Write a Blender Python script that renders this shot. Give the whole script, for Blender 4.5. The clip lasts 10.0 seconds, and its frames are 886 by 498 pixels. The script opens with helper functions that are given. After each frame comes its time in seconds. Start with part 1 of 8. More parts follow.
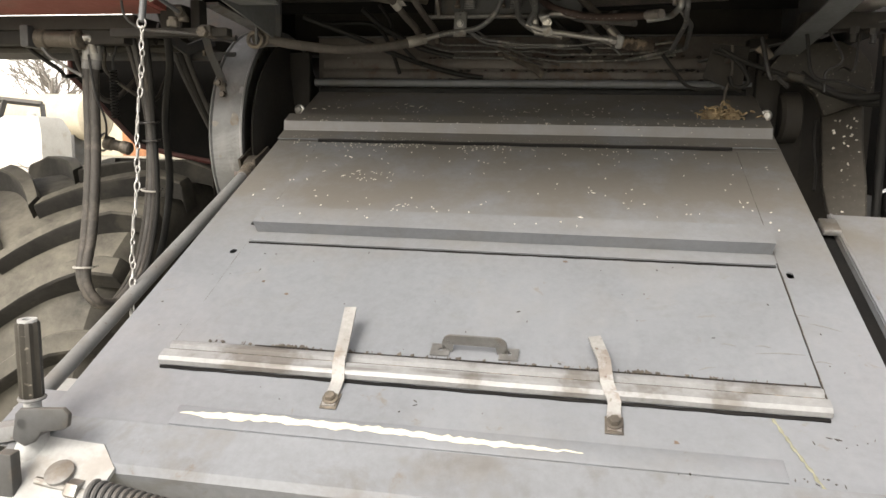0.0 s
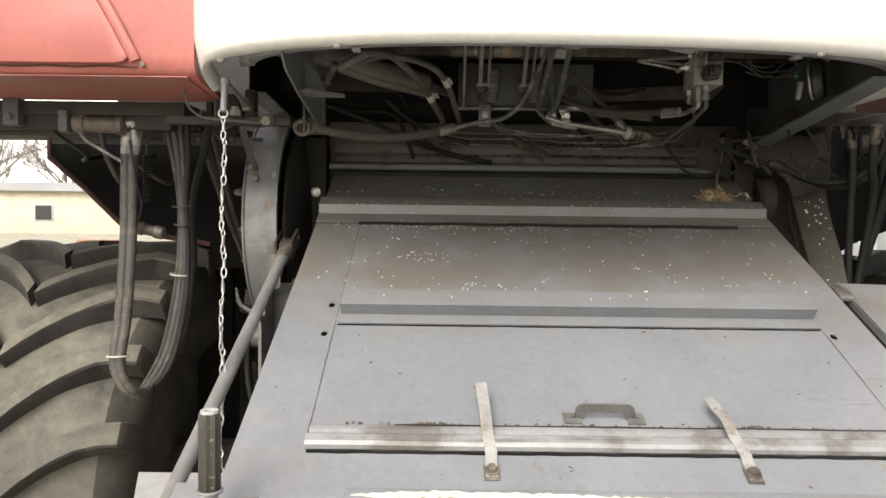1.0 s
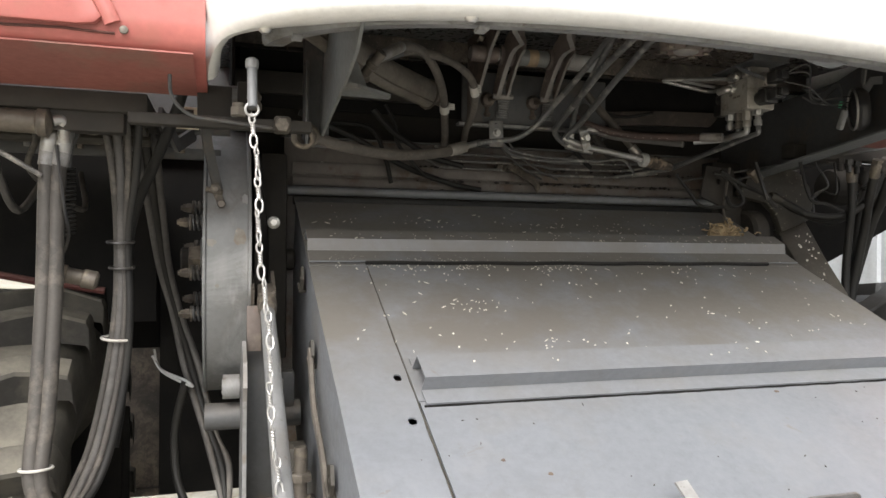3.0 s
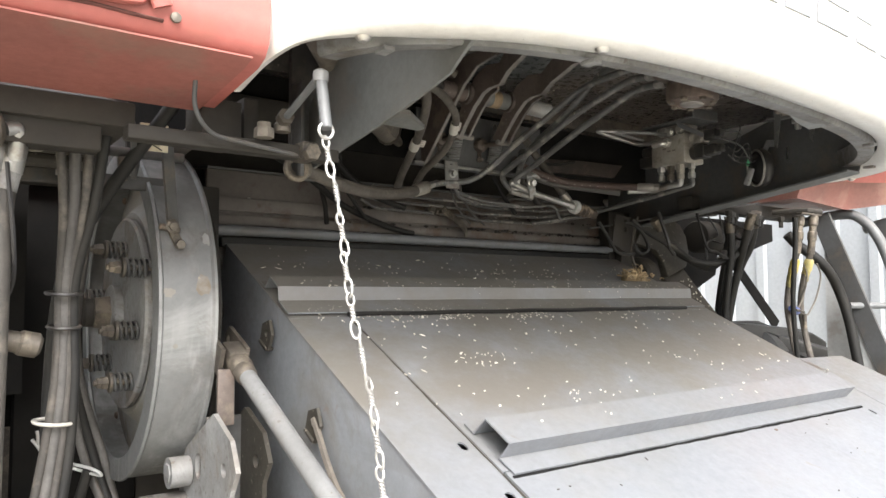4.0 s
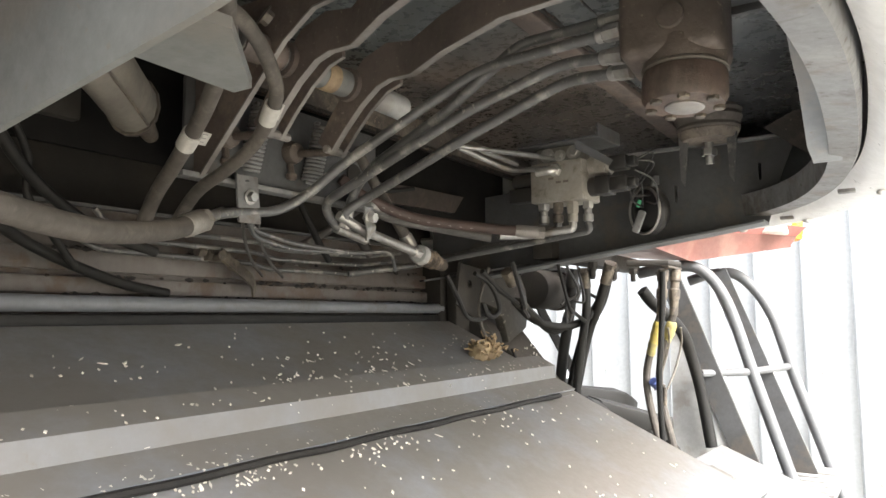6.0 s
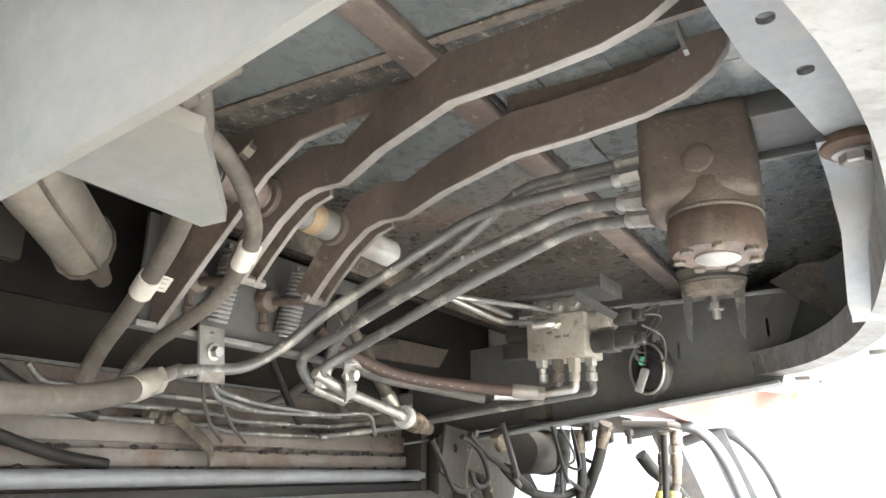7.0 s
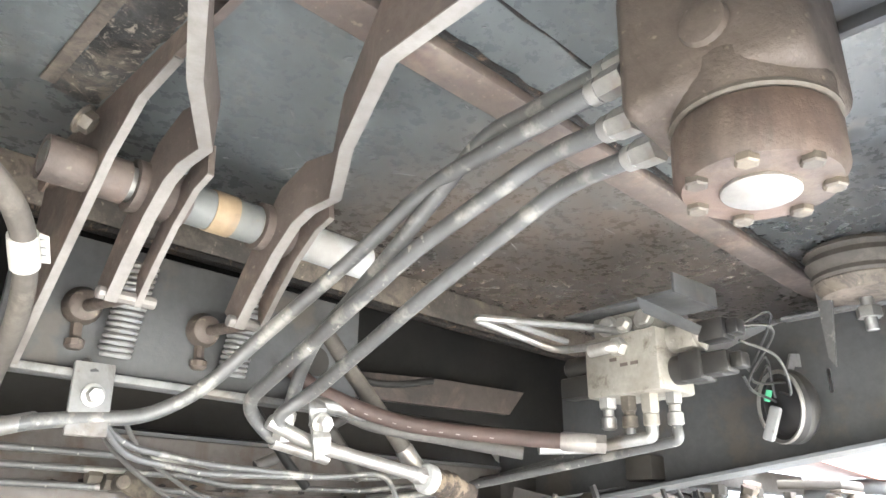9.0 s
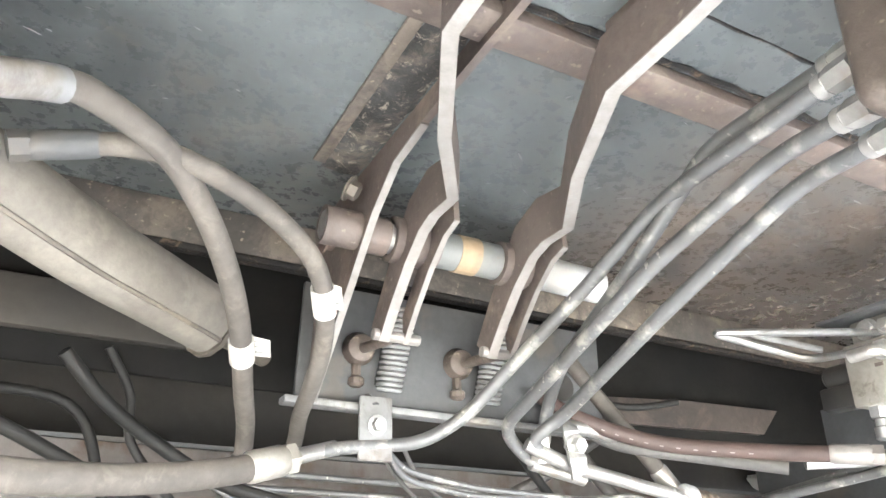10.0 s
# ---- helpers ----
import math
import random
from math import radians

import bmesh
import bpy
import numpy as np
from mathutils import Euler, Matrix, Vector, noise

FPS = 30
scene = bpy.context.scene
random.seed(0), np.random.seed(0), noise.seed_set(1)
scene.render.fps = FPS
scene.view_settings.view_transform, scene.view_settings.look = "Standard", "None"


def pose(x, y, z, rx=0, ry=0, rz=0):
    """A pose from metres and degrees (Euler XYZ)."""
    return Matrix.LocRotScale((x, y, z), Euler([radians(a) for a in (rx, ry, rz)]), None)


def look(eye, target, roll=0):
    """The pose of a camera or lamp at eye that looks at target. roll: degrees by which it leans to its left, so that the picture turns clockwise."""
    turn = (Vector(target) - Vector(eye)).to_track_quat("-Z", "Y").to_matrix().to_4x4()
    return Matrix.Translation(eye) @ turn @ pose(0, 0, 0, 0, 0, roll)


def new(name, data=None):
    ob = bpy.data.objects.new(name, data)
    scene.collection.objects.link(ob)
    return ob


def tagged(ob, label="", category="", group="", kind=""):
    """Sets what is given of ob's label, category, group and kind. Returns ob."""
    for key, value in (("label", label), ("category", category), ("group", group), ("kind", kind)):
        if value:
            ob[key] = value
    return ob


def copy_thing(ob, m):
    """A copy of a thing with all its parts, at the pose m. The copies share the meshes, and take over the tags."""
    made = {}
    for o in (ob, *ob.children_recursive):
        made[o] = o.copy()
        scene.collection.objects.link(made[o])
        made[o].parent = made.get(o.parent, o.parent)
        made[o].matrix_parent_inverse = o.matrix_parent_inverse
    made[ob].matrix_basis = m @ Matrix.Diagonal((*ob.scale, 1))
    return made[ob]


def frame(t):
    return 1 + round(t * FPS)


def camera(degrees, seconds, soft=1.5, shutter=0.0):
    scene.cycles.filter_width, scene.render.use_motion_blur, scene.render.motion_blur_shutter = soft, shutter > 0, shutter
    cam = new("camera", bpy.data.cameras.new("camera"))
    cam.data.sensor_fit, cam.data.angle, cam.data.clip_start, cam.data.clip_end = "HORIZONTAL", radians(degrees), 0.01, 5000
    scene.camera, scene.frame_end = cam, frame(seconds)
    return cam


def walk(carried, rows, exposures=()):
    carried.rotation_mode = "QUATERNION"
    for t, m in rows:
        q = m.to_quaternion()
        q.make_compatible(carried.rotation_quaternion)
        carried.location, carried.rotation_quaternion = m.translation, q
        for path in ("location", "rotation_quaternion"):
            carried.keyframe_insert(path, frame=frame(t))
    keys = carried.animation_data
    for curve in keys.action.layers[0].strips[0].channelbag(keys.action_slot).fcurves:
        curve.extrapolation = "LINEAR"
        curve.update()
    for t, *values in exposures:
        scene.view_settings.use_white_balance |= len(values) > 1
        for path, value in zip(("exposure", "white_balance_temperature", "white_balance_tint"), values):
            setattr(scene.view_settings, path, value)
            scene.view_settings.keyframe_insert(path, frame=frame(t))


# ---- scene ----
cam = camera(63.2, 10.0)
PATH = [
    (0, (0.17, 0.006, 1.752), (-0.18, 1.953, 1.459), 1.2),
    (0.5, (-0.02, 0.006, 1.768), (-0.246, 1.984, 1.578), 1.2),
    (1, (-0.275, -0.137, 1.772), (-0.278, 1.861, 1.681), 0.7),
    (1.5, (-0.431, -0.188, 1.775), (-0.177, 1.795, 1.761), 0.2),
    (2, (-0.489, -0.151, 1.77), (-0.173, 1.824, 1.736), 0.4),
    (2.5, (-0.604, 0.038, 1.766), (-0.227, 2.001, 1.697), 0.5),
    (2.7, (-0.674, 0.161, 1.781), (-0.228, 2.11, 1.73), 0.5),
    (3.8, (-1.158, 0.625, 1.784), (-0.102, 2.318, 1.92), 0.0),
    (4, (-1.19, 0.665, 1.786), (-0.005, 2.271, 1.914), -0.1),
    (4.5, (-1.217, 0.757, 1.79), (0.179, 2.187, 1.882), -0.4),
    (5, (-1.202, 0.83, 1.808), (0.293, 2.157, 1.889), -0.3),
    (5.2, (-1.159, 0.916, 1.82), (0.376, 2.197, 1.896), -0.4),
    (6.3, (-0.774, 1.333, 1.923), (0.94, 2.324, 2.208), -0.2),
    (6.5, (-0.769, 1.342, 1.921), (0.932, 2.311, 2.33), -0.0),
    (7, (-0.755, 1.363, 1.942), (0.897, 2.325, 2.53), -0.0),
    (7.5, (-0.711, 1.362, 1.948), (0.87, 2.41, 2.582), 0.2),
    (8, (-0.645, 1.364, 1.954), (0.887, 2.469, 2.612), 0.1),
    (8.5, (-0.463, 1.396, 1.971), (1.014, 2.569, 2.636), 0.4),
    (9, (-0.394, 1.338, 1.965), (0.915, 2.662, 2.694), 0.6),
    (9.5, (-0.415, 1.317, 1.95), (0.632, 2.813, 2.766), 0.9),
    (10, (-0.44, 1.321, 1.935), (0.382, 2.947, 2.761), 0.9),
]
EXPOSURE = [(0, 0.98, 7000, 10), (0.5, 1.2, 7000, 10), (0.8, 1.15, 7000, 10), (1.0, 0.95, 6900, 10), (1.5, 0.88, 6700, 10), (2.7, 0.92, 6500, 10), (3.8, 1.84, 6500, 10), (4.5, 1.70, 6450, 10), (5.2, 1.62, 6550, 10), (6.3, 3.08, 6450, 10), (6.8, 3.72, 6300, 10), (7.5, 4.05, 6180, 10), (8.0, 4.5, 6080, 10), (8.5, 4.58, 5980, 10), (9.3, 4.62, 5900, 10), (10, 4.9, 5850, 10)]
walk(cam, [(t, look(eye, target, roll)) for t, eye, target, roll in PATH], EXPOSURE)

# ---------- light ----------
world = bpy.data.worlds.new("sky")
scene.world = world
world.use_nodes = True
wn = world.node_tree
sky = wn.nodes.new("ShaderNodeTexSky")
sky.sky_type = "NISHITA"
sky.sun_disc = False
sky.sun_elevation = radians(43)
sky.sun_rotation = radians(200)
sky.air_density, sky.dust_density, sky.ozone_density = 1.0, 6.0, 1.0
soft_white = wn.nodes.new("ShaderNodeHueSaturation")
soft_white.inputs["Saturation"].default_value = 0.25
wn.links.new(sky.outputs["Color"], soft_white.inputs["Color"])
wn.links.new(soft_white.outputs["Color"], wn.nodes["Background"].inputs["Color"])
wn.nodes["Background"].inputs["Strength"].default_value = 0.15
sun = new("sun", bpy.data.lights.new("sun", "SUN"))
sun.data.energy, sun.data.angle, sun.data.color = 0.55, radians(30), (1.0, 0.98, 0.95)
sun.matrix_world = look((-3, -8, 10.2), (0, 1.5, 1.2))

# ---------- materials ----------


def material(name, base, second=None, rough=0.5, metal=0.0, scale=6.0, grain=60.0, bump=0.1, dust=None, dust_amount=0.0,
             dust_y=None, spots=None, spot_size=14.0, spot_amount=0.0, coat=0.0, island=0.0, specks=None, speck_size=90.0,
             streaks=None, streak_axis=1, streak_amount=0.0, shine=0.5, stains=(), patch=None, dust_up=(0.1, 0.8), late=()):
    """Painted or bare surface: two scales of noise, fine relief, dust that settles on upward faces, worn spots."""
    m = bpy.data.materials.new(name)
    m.use_nodes = True
    nt = m.node_tree
    n, l = nt.nodes, nt.links
    bsdf = n["Principled BSDF"]
    tc = n.new("ShaderNodeTexCoord")

    def noise_node(sc, detail=4.0, rough_=0.6):
        t = n.new("ShaderNodeTexNoise")
        t.inputs["Scale"].default_value, t.inputs["Detail"].default_value, t.inputs["Roughness"].default_value = sc, detail, rough_
        l.new(tc.outputs["Object"], t.inputs["Vector"])
        return t

    def ramp(src, a, b):
        r = n.new("ShaderNodeMapRange")
        r.inputs["From Min"].default_value, r.inputs["From Max"].default_value = a, b
        l.new(src, r.inputs["Value"])
        return r.outputs["Result"]

    def mixed(fac, a, b):
        x = n.new("ShaderNodeMix")
        x.data_type = "RGBA"
        for sock, v in ((x.inputs[0], fac), (x.inputs[6], a), (x.inputs[7], b)):
            if isinstance(v, (tuple, list)):
                sock.default_value = (*v, 1)
            elif isinstance(v, float):
                sock.default_value = v
            else:
                l.new(v, sock)
        return x.outputs[2]

    def times(a, b):
        x = n.new("ShaderNodeMath")
        x.operation = "MULTIPLY"
        for sock, v in ((x.inputs[0], a), (x.inputs[1], b)):
            if isinstance(v, float):
                sock.default_value = v
            else:
                l.new(v, sock)
        return x.outputs[0]

    big, fine = noise_node(scale), noise_node(grain, 6.0, 0.7)
    second = second or tuple(c * 0.7 for c in base)
    col = mixed(ramp(big.outputs["Fac"], 0.38, 0.66), base, second)
    col = mixed(times(ramp(fine.outputs["Fac"], 0.35, 0.75), 0.35), col, tuple(c * 0.6 for c in second))
    if spots:
        sp = noise_node(spot_size, 5.0, 0.65)
        col = mixed(times(ramp(sp.outputs["Fac"], 0.53, 0.62), float(spot_amount)), col, spots)
    for colour, size, lo, hi, amount in stains:
        st = noise_node(size, 8.0, 0.72)
        st.inputs["Distortion"].default_value = 0.6
        col = mixed(times(ramp(st.outputs["Fac"], lo - 0.07, hi - 0.07), float(amount)), col, colour)
    if streaks:
        mp = n.new("ShaderNodeMapping")
        mp.inputs["Scale"].default_value = tuple(1.2 if k == streak_axis else 26.0 for k in range(3))
        l.new(tc.outputs["Object"], mp.inputs["Vector"])
        sk = n.new("ShaderNodeTexNoise")
        sk.inputs["Scale"].default_value, sk.inputs["Detail"].default_value = 1.6, 6.0
        l.new(mp.outputs["Vector"], sk.inputs["Vector"])
        gate = noise_node(scale * 0.8, 3.0, 0.5)
        col = mixed(times(times(ramp(sk.outputs["Fac"], 0.52, 0.68), ramp(gate.outputs["Fac"], 0.42, 0.6)), float(streak_amount)), col, streaks)
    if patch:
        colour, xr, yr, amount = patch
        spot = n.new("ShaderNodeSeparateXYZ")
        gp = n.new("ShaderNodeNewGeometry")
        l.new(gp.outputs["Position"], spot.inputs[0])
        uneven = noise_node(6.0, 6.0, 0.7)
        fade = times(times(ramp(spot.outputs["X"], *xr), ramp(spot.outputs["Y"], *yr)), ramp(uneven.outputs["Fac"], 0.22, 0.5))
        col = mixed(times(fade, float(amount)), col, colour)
    for colour, size, lo, hi, amount in late:
        st = noise_node(size, 8.0, 0.72)
        st.inputs["Distortion"].default_value = 0.5
        col = mixed(times(ramp(st.outputs["Fac"], lo, hi), float(amount)), col, colour)
    if specks:
        fl = noise_node(speck_size, 2.0, 0.4)
        col = mixed(times(ramp(fl.outputs["Fac"], 0.68, 0.76), 0.7), col, specks)
    if dust:
        geo = n.new("ShaderNodeNewGeometry")
        sep = n.new("ShaderNodeSeparateXYZ")
        l.new(geo.outputs["Normal"], sep.inputs[0])
        up = ramp(sep.outputs["Z"], *dust_up)
        dn = noise_node(scale * 1.7, 6.0, 0.7)
        fac = times(times(up, ramp(dn.outputs["Fac"], 0.25, 0.65)), float(dust_amount))
        if dust_y:
            pos = n.new("ShaderNodeSeparateXYZ")
            l.new(geo.outputs["Position"], pos.inputs[0])
            fac = times(fac, ramp(pos.outputs["Y"], *dust_y))
        col = mixed(fac, col, dust)
    if island:
        info = n.new("ShaderNodeNewGeometry")
        hsv = n.new("ShaderNodeHueSaturation")
        l.new(ramp(info.outputs["Random Per Island"], 0, 1), hsv.inputs["Value"])
        mr = hsv.inputs["Value"].links[0].from_node
        mr.inputs["To Min"].default_value, mr.inputs["To Max"].default_value = 1 - island, 1 + island
        l.new(col, hsv.inputs["Color"])
        col = hsv.outputs["Color"]
    l.new(col, bsdf.inputs["Base Color"])
    rr = n.new("ShaderNodeMapRange")
    rr.inputs["To Min"].default_value, rr.inputs["To Max"].default_value = max(0.05, rough - 0.12), min(1.0, rough + 0.15)
    l.new(fine.outputs["Fac"], rr.inputs["Value"])
    l.new(rr.outputs["Result"], bsdf.inputs["Roughness"])
    bsdf.inputs["Metallic"].default_value = metal
    bsdf.inputs["Specular IOR Level"].default_value = shine
    if coat:
        bsdf.inputs["Coat Weight"].default_value = coat
    if bump:
        b = n.new("ShaderNodeBump")
        b.inputs["Strength"].default_value, b.inputs["Distance"].default_value = bump, 0.004
        l.new(fine.outputs["Fac"], b.inputs["Height"])
        l.new(b.outputs["Normal"], bsdf.inputs["Normal"])
    return m


DUST = (0.18, 0.153, 0.122)
# dust towards the top also holds some of the cab's shade in its tone
GREY = material("grey_paint", (0.197, 0.208, 0.226), (0.177, 0.186, 0.201), 0.36, 0, 3.0, 70, 0.05, (0.147, 0.137, 0.122), 1.4, (1.36, 1.66), (0.19, 0.18, 0.165), 5.0, 0.2, dust_up=(-0.3, 0.3), streaks=(0.28, 0.29, 0.30), streak_amount=0.12, stains=(((0.25, 0.262, 0.285), 2.2, 0.50, 0.68, 0.35), ((0.155, 0.155, 0.155), 7.0, 0.64, 0.74, 0.35), ((0.15, 0.115, 0.08), 16.0, 0.70, 0.76, 0.5)))
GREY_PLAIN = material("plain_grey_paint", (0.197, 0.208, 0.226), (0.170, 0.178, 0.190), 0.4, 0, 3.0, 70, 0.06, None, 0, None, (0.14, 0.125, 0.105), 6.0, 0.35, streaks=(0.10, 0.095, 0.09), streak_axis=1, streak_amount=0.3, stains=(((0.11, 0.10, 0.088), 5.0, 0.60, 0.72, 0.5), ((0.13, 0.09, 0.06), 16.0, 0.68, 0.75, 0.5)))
GREY_WORN = material("worn_grey_paint", (0.235, 0.24, 0.245), (0.165, 0.162, 0.158), 0.5, 0, 7.0, 90, 0.12, DUST, 0.5, None, (0.14, 0.11, 0.082), 11.0, 0.6, specks=(0.09, 0.07, 0.055), speck_size=90.0, stains=(((0.34, 0.34, 0.335), 6.0, 0.58, 0.70, 0.5), ((0.07, 0.055, 0.045), 13.0, 0.60, 0.68, 0.5)))
ROD = material("rubbed_grey_rod_paint", (0.235, 0.238, 0.238), (0.195, 0.196, 0.194), 0.42, 0.1, 6.0, 90, 0.06, None, 0, None, (0.17, 0.155, 0.14), 8.0, 0.4, specks=(0.12, 0.10, 0.085), speck_size=120.0)
GREY_DARK = material("dark_grey_paint", (0.082, 0.085, 0.089), (0.055, 0.054, 0.052), 0.55, 0, 6.0, 80, 0.12, DUST, 0.55, None, (0.12, 0.10, 0.08), 12.0, 0.4)
GREY_PALE = material("pale_grey_paint", (0.47, 0.48, 0.48), (0.38, 0.385, 0.38), 0.5, 0, 7.0, 90, 0.06, DUST, 0.3, None, (0.25, 0.2, 0.15), 14.0, 0.3)
SHEET = material("grimy_grey_sheet", (0.165, 0.150, 0.140), (0.110, 0.098, 0.090), 0.55, 0, 6.0, 80, 0.2, DUST, 0.4, None, (0.09, 0.06, 0.04), 12.0, 0.8, streaks=(0.10, 0.075, 0.055), streak_axis=2, streak_amount=0.7)
# black for steel parts, and for sheets that fill unlit gaps
BLACK = material("black_steel_and_shade", (0.036, 0.034, 0.032), (0.050, 0.045, 0.039), 0.65, 0, 7.0, 80, 0.12, DUST, 0.12, shine=0.2)
RUBBER = material("black_rubber", (0.012, 0.012, 0.012), (0.022, 0.021, 0.019), 0.55, 0, 9.0, 120, 0.15, DUST, 0.08, shine=0.3)
HOSE_DUSTY = material("dusty_hose_rubber", (0.112, 0.099, 0.086), (0.072, 0.064, 0.056), 0.75, 0, 12.0, 120, 0.2, DUST, 0.5, stains=(((0.06, 0.053, 0.046), 10.0, 0.55, 0.68, 0.6), ((0.17, 0.15, 0.125), 30.0, 0.62, 0.72, 0.4)))
HOSE_GREY = material("grey_braided_hose", (0.10, 0.095, 0.09), (0.055, 0.052, 0.05), 0.65, 0, 14.0, 160, 0.15, DUST, 0.6)
# flat black for gaps and depths where only shade is seen
VOID = material("unlit_gap_black", (0.012, 0.012, 0.012), (0.018, 0.017, 0.016), 0.9, 0, 9.0, 120, 0.1, shine=0.05)
HOSE_OLD = material("aged_hose_rubber", (0.062, 0.056, 0.050), (0.036, 0.033, 0.030), 0.6, 0, 8.0, 120, 0.12, DUST, 0.4, None, (0.17, 0.15, 0.125), 16.0, 0.4, specks=(0.05, 0.045, 0.04), speck_size=60.0)
CANVAS = material("beige_duct", (0.178, 0.162, 0.138), (0.118, 0.106, 0.09), 0.8, 0, 10.0, 140, 0.25, DUST, 0.4, None, (0.24, 0.215, 0.18), 14.0, 0.4, late=(((0.07, 0.06, 0.05), 9.0, 0.58, 0.68, 0.5),))
TYRE = material("dusty_tyre_rubber", (0.046, 0.043, 0.038), (0.024, 0.023, 0.021), 0.8, 0, 4.0, 60, 0.2, (0.24, 0.222, 0.18), 0.85, None, (0.085, 0.078, 0.062), 7.0, 0.5, dust_up=(-0.1, 0.75), late=(((0.06, 0.055, 0.045), 5.0, 0.50, 0.62, 0.45), ((0.03, 0.028, 0.024), 26.0, 0.62, 0.70, 0.5)))
# darker copy of the tyre rubber, with the right wheel's shade in it
TYRE_SHADED = material("shaded_tyre_rubber", (0.016, 0.016, 0.015), (0.024, 0.023, 0.021), 0.5, 0, 4.0, 60, 0.1, DUST, 0.1, shine=0.35)
ARM = material("dark_olive_guard_paint", (0.062, 0.057, 0.048), (0.044, 0.040, 0.034), 0.5, 0, 5.0, 80, 0.08, DUST, 0.2, shine=0.3, specks=(0.3, 0.28, 0.23), speck_size=110.0)
WHITE = material("white_cab_plastic", (0.80, 0.79, 0.765), (0.76, 0.75, 0.72), 0.3, 0, 3.0, 60, 0.02, None, 0, None, (0.6, 0.56, 0.48), 20.0, 0.15, coat=0.2)
LETTER = material("grey_lettering_film", (0.30, 0.31, 0.32), (0.24, 0.25, 0.26), 0.5, 0, 9.0, 90, 0.03)
RED = material("faded_red_paint", (0.45, 0.145, 0.125), (0.38, 0.115, 0.10), 0.4, 0, 3.0, 60, 0.04, (0.3, 0.2, 0.16), 0.5, None, (0.3, 0.12, 0.09), 12.0, 0.35)
# darker copies of RED: dirt plus the shade on downward faces
RED_UNDER = material("deep_shaded_dirty_red", (0.19, 0.078, 0.062), (0.13, 0.062, 0.05), 0.5, 0, 5.0, 70, 0.1, None, 0, None, (0.23, 0.14, 0.11), 6.0, 0.5)
RED_LOW = material("shaded_dirty_red", (0.34, 0.125, 0.105), (0.26, 0.10, 0.085), 0.45, 0, 4.0, 70, 0.08, None, 0, None, (0.22, 0.15, 0.12), 6.0, 0.5)
RED_DARK = material("dark_red_sheet", (0.13, 0.042, 0.036), (0.07, 0.028, 0.024), 0.55, 0, 4.0, 60, 0.08, DUST, 0.3)
ZINC = material("dull_zinc_steel", (0.46, 0.46, 0.45), (0.30, 0.295, 0.28), 0.42, 0.75, 9.0, 120, 0.08, DUST, 0.5, None, (0.20, 0.15, 0.10), 22.0, 0.4)
BOLT = material("bright_zinc_bolt", (0.72, 0.71, 0.68), (0.5, 0.48, 0.44), 0.32, 0.85, 20.0, 150, 0.05)
HANDLE = material("weathered_handle_steel", (0.24, 0.24, 0.236), (0.16, 0.156, 0.148), 0.34, 0.4, 16.0, 110, 0.15, None, 0, None, (0.17, 0.14, 0.11), 22.0, 0.35)
HANDLE_STRAP = material("weathered_strap_steel", (0.40, 0.395, 0.385), (0.27, 0.26, 0.245), 0.45, 0.35, 16.0, 110, 0.15, None, 0, None, (0.17, 0.12, 0.085), 22.0, 0.5, specks=(0.12, 0.08, 0.055), speck_size=110.0)
CHAIN = material("galvanised_chain", (0.54, 0.535, 0.52), (0.40, 0.39, 0.375), 0.38, 0.7, 25.0, 150, 0.05)
PIPE = material("grey_painted_pipe", (0.155, 0.157, 0.158), (0.10, 0.098, 0.095), 0.4, 0.25, 10.0, 130, 0.08, DUST, 0.4, None, (0.48, 0.46, 0.41), 22.0, 0.4, specks=(0.6, 0.58, 0.52), speck_size=120.0)
BROWN = material("oily_brown_steel", (0.152, 0.122, 0.107), (0.108, 0.088, 0.078), 0.6, 0.1, 8.0, 100, 0.25, None, 0, None, (0.25, 0.205, 0.165), 9.0, 0.6, stains=(((0.05, 0.043, 0.04), 6.0, 0.58, 0.72, 0.5), ((0.20, 0.125, 0.088), 10.0, 0.60, 0.74, 0.4), ((0.07, 0.058, 0.052), 50.0, 0.60, 0.72, 0.3)), specks=(0.27, 0.23, 0.19), speck_size=160.0)
CAST = material("oily_cast_iron", (0.15, 0.122, 0.102), (0.075, 0.06, 0.052), 0.55, 0.15, 9.0, 60, 0.45, None, 0, None, (0.24, 0.195, 0.155), 9.0, 0.6, specks=(0.3, 0.25, 0.2), speck_size=140.0)
CAST_RED = material("rust_brown_casting", (0.155, 0.108, 0.086), (0.085, 0.064, 0.054), 0.55, 0.15, 10.0, 60, 0.45, None, 0, None, (0.21, 0.165, 0.13), 12.0, 0.5, stains=(((0.05, 0.04, 0.035), 7.0, 0.54, 0.66, 0.6),))
SMEAR = material("oily_soot_smear", (0.030, 0.029, 0.029), (0.075, 0.075, 0.073), 0.5, 0, 16.0, 120, 0.3, shine=0.35, stains=(((0.15, 0.125, 0.10), 30.0, 0.56, 0.66, 0.7), ((0.012, 0.012, 0.012), 12.0, 0.55, 0.68, 0.7), ((0.36, 0.32, 0.26), 90.0, 0.62, 0.70, 0.7)))
SOOT = material("black_tarry_crust", (0.010, 0.0095, 0.0095), (0.026, 0.021, 0.018), 0.55, 0, 22.0, 120, 0.9, shine=0.35, stains=(((0.20, 0.14, 0.095), 75.0, 0.62, 0.72, 0.6),))
GREASE = material("greasy_steel", (0.14, 0.122, 0.10), (0.075, 0.065, 0.055), 0.5, 0.3, 14.0, 110, 0.25, None, 0, None, (0.26, 0.22, 0.17), 18.0, 0.6)
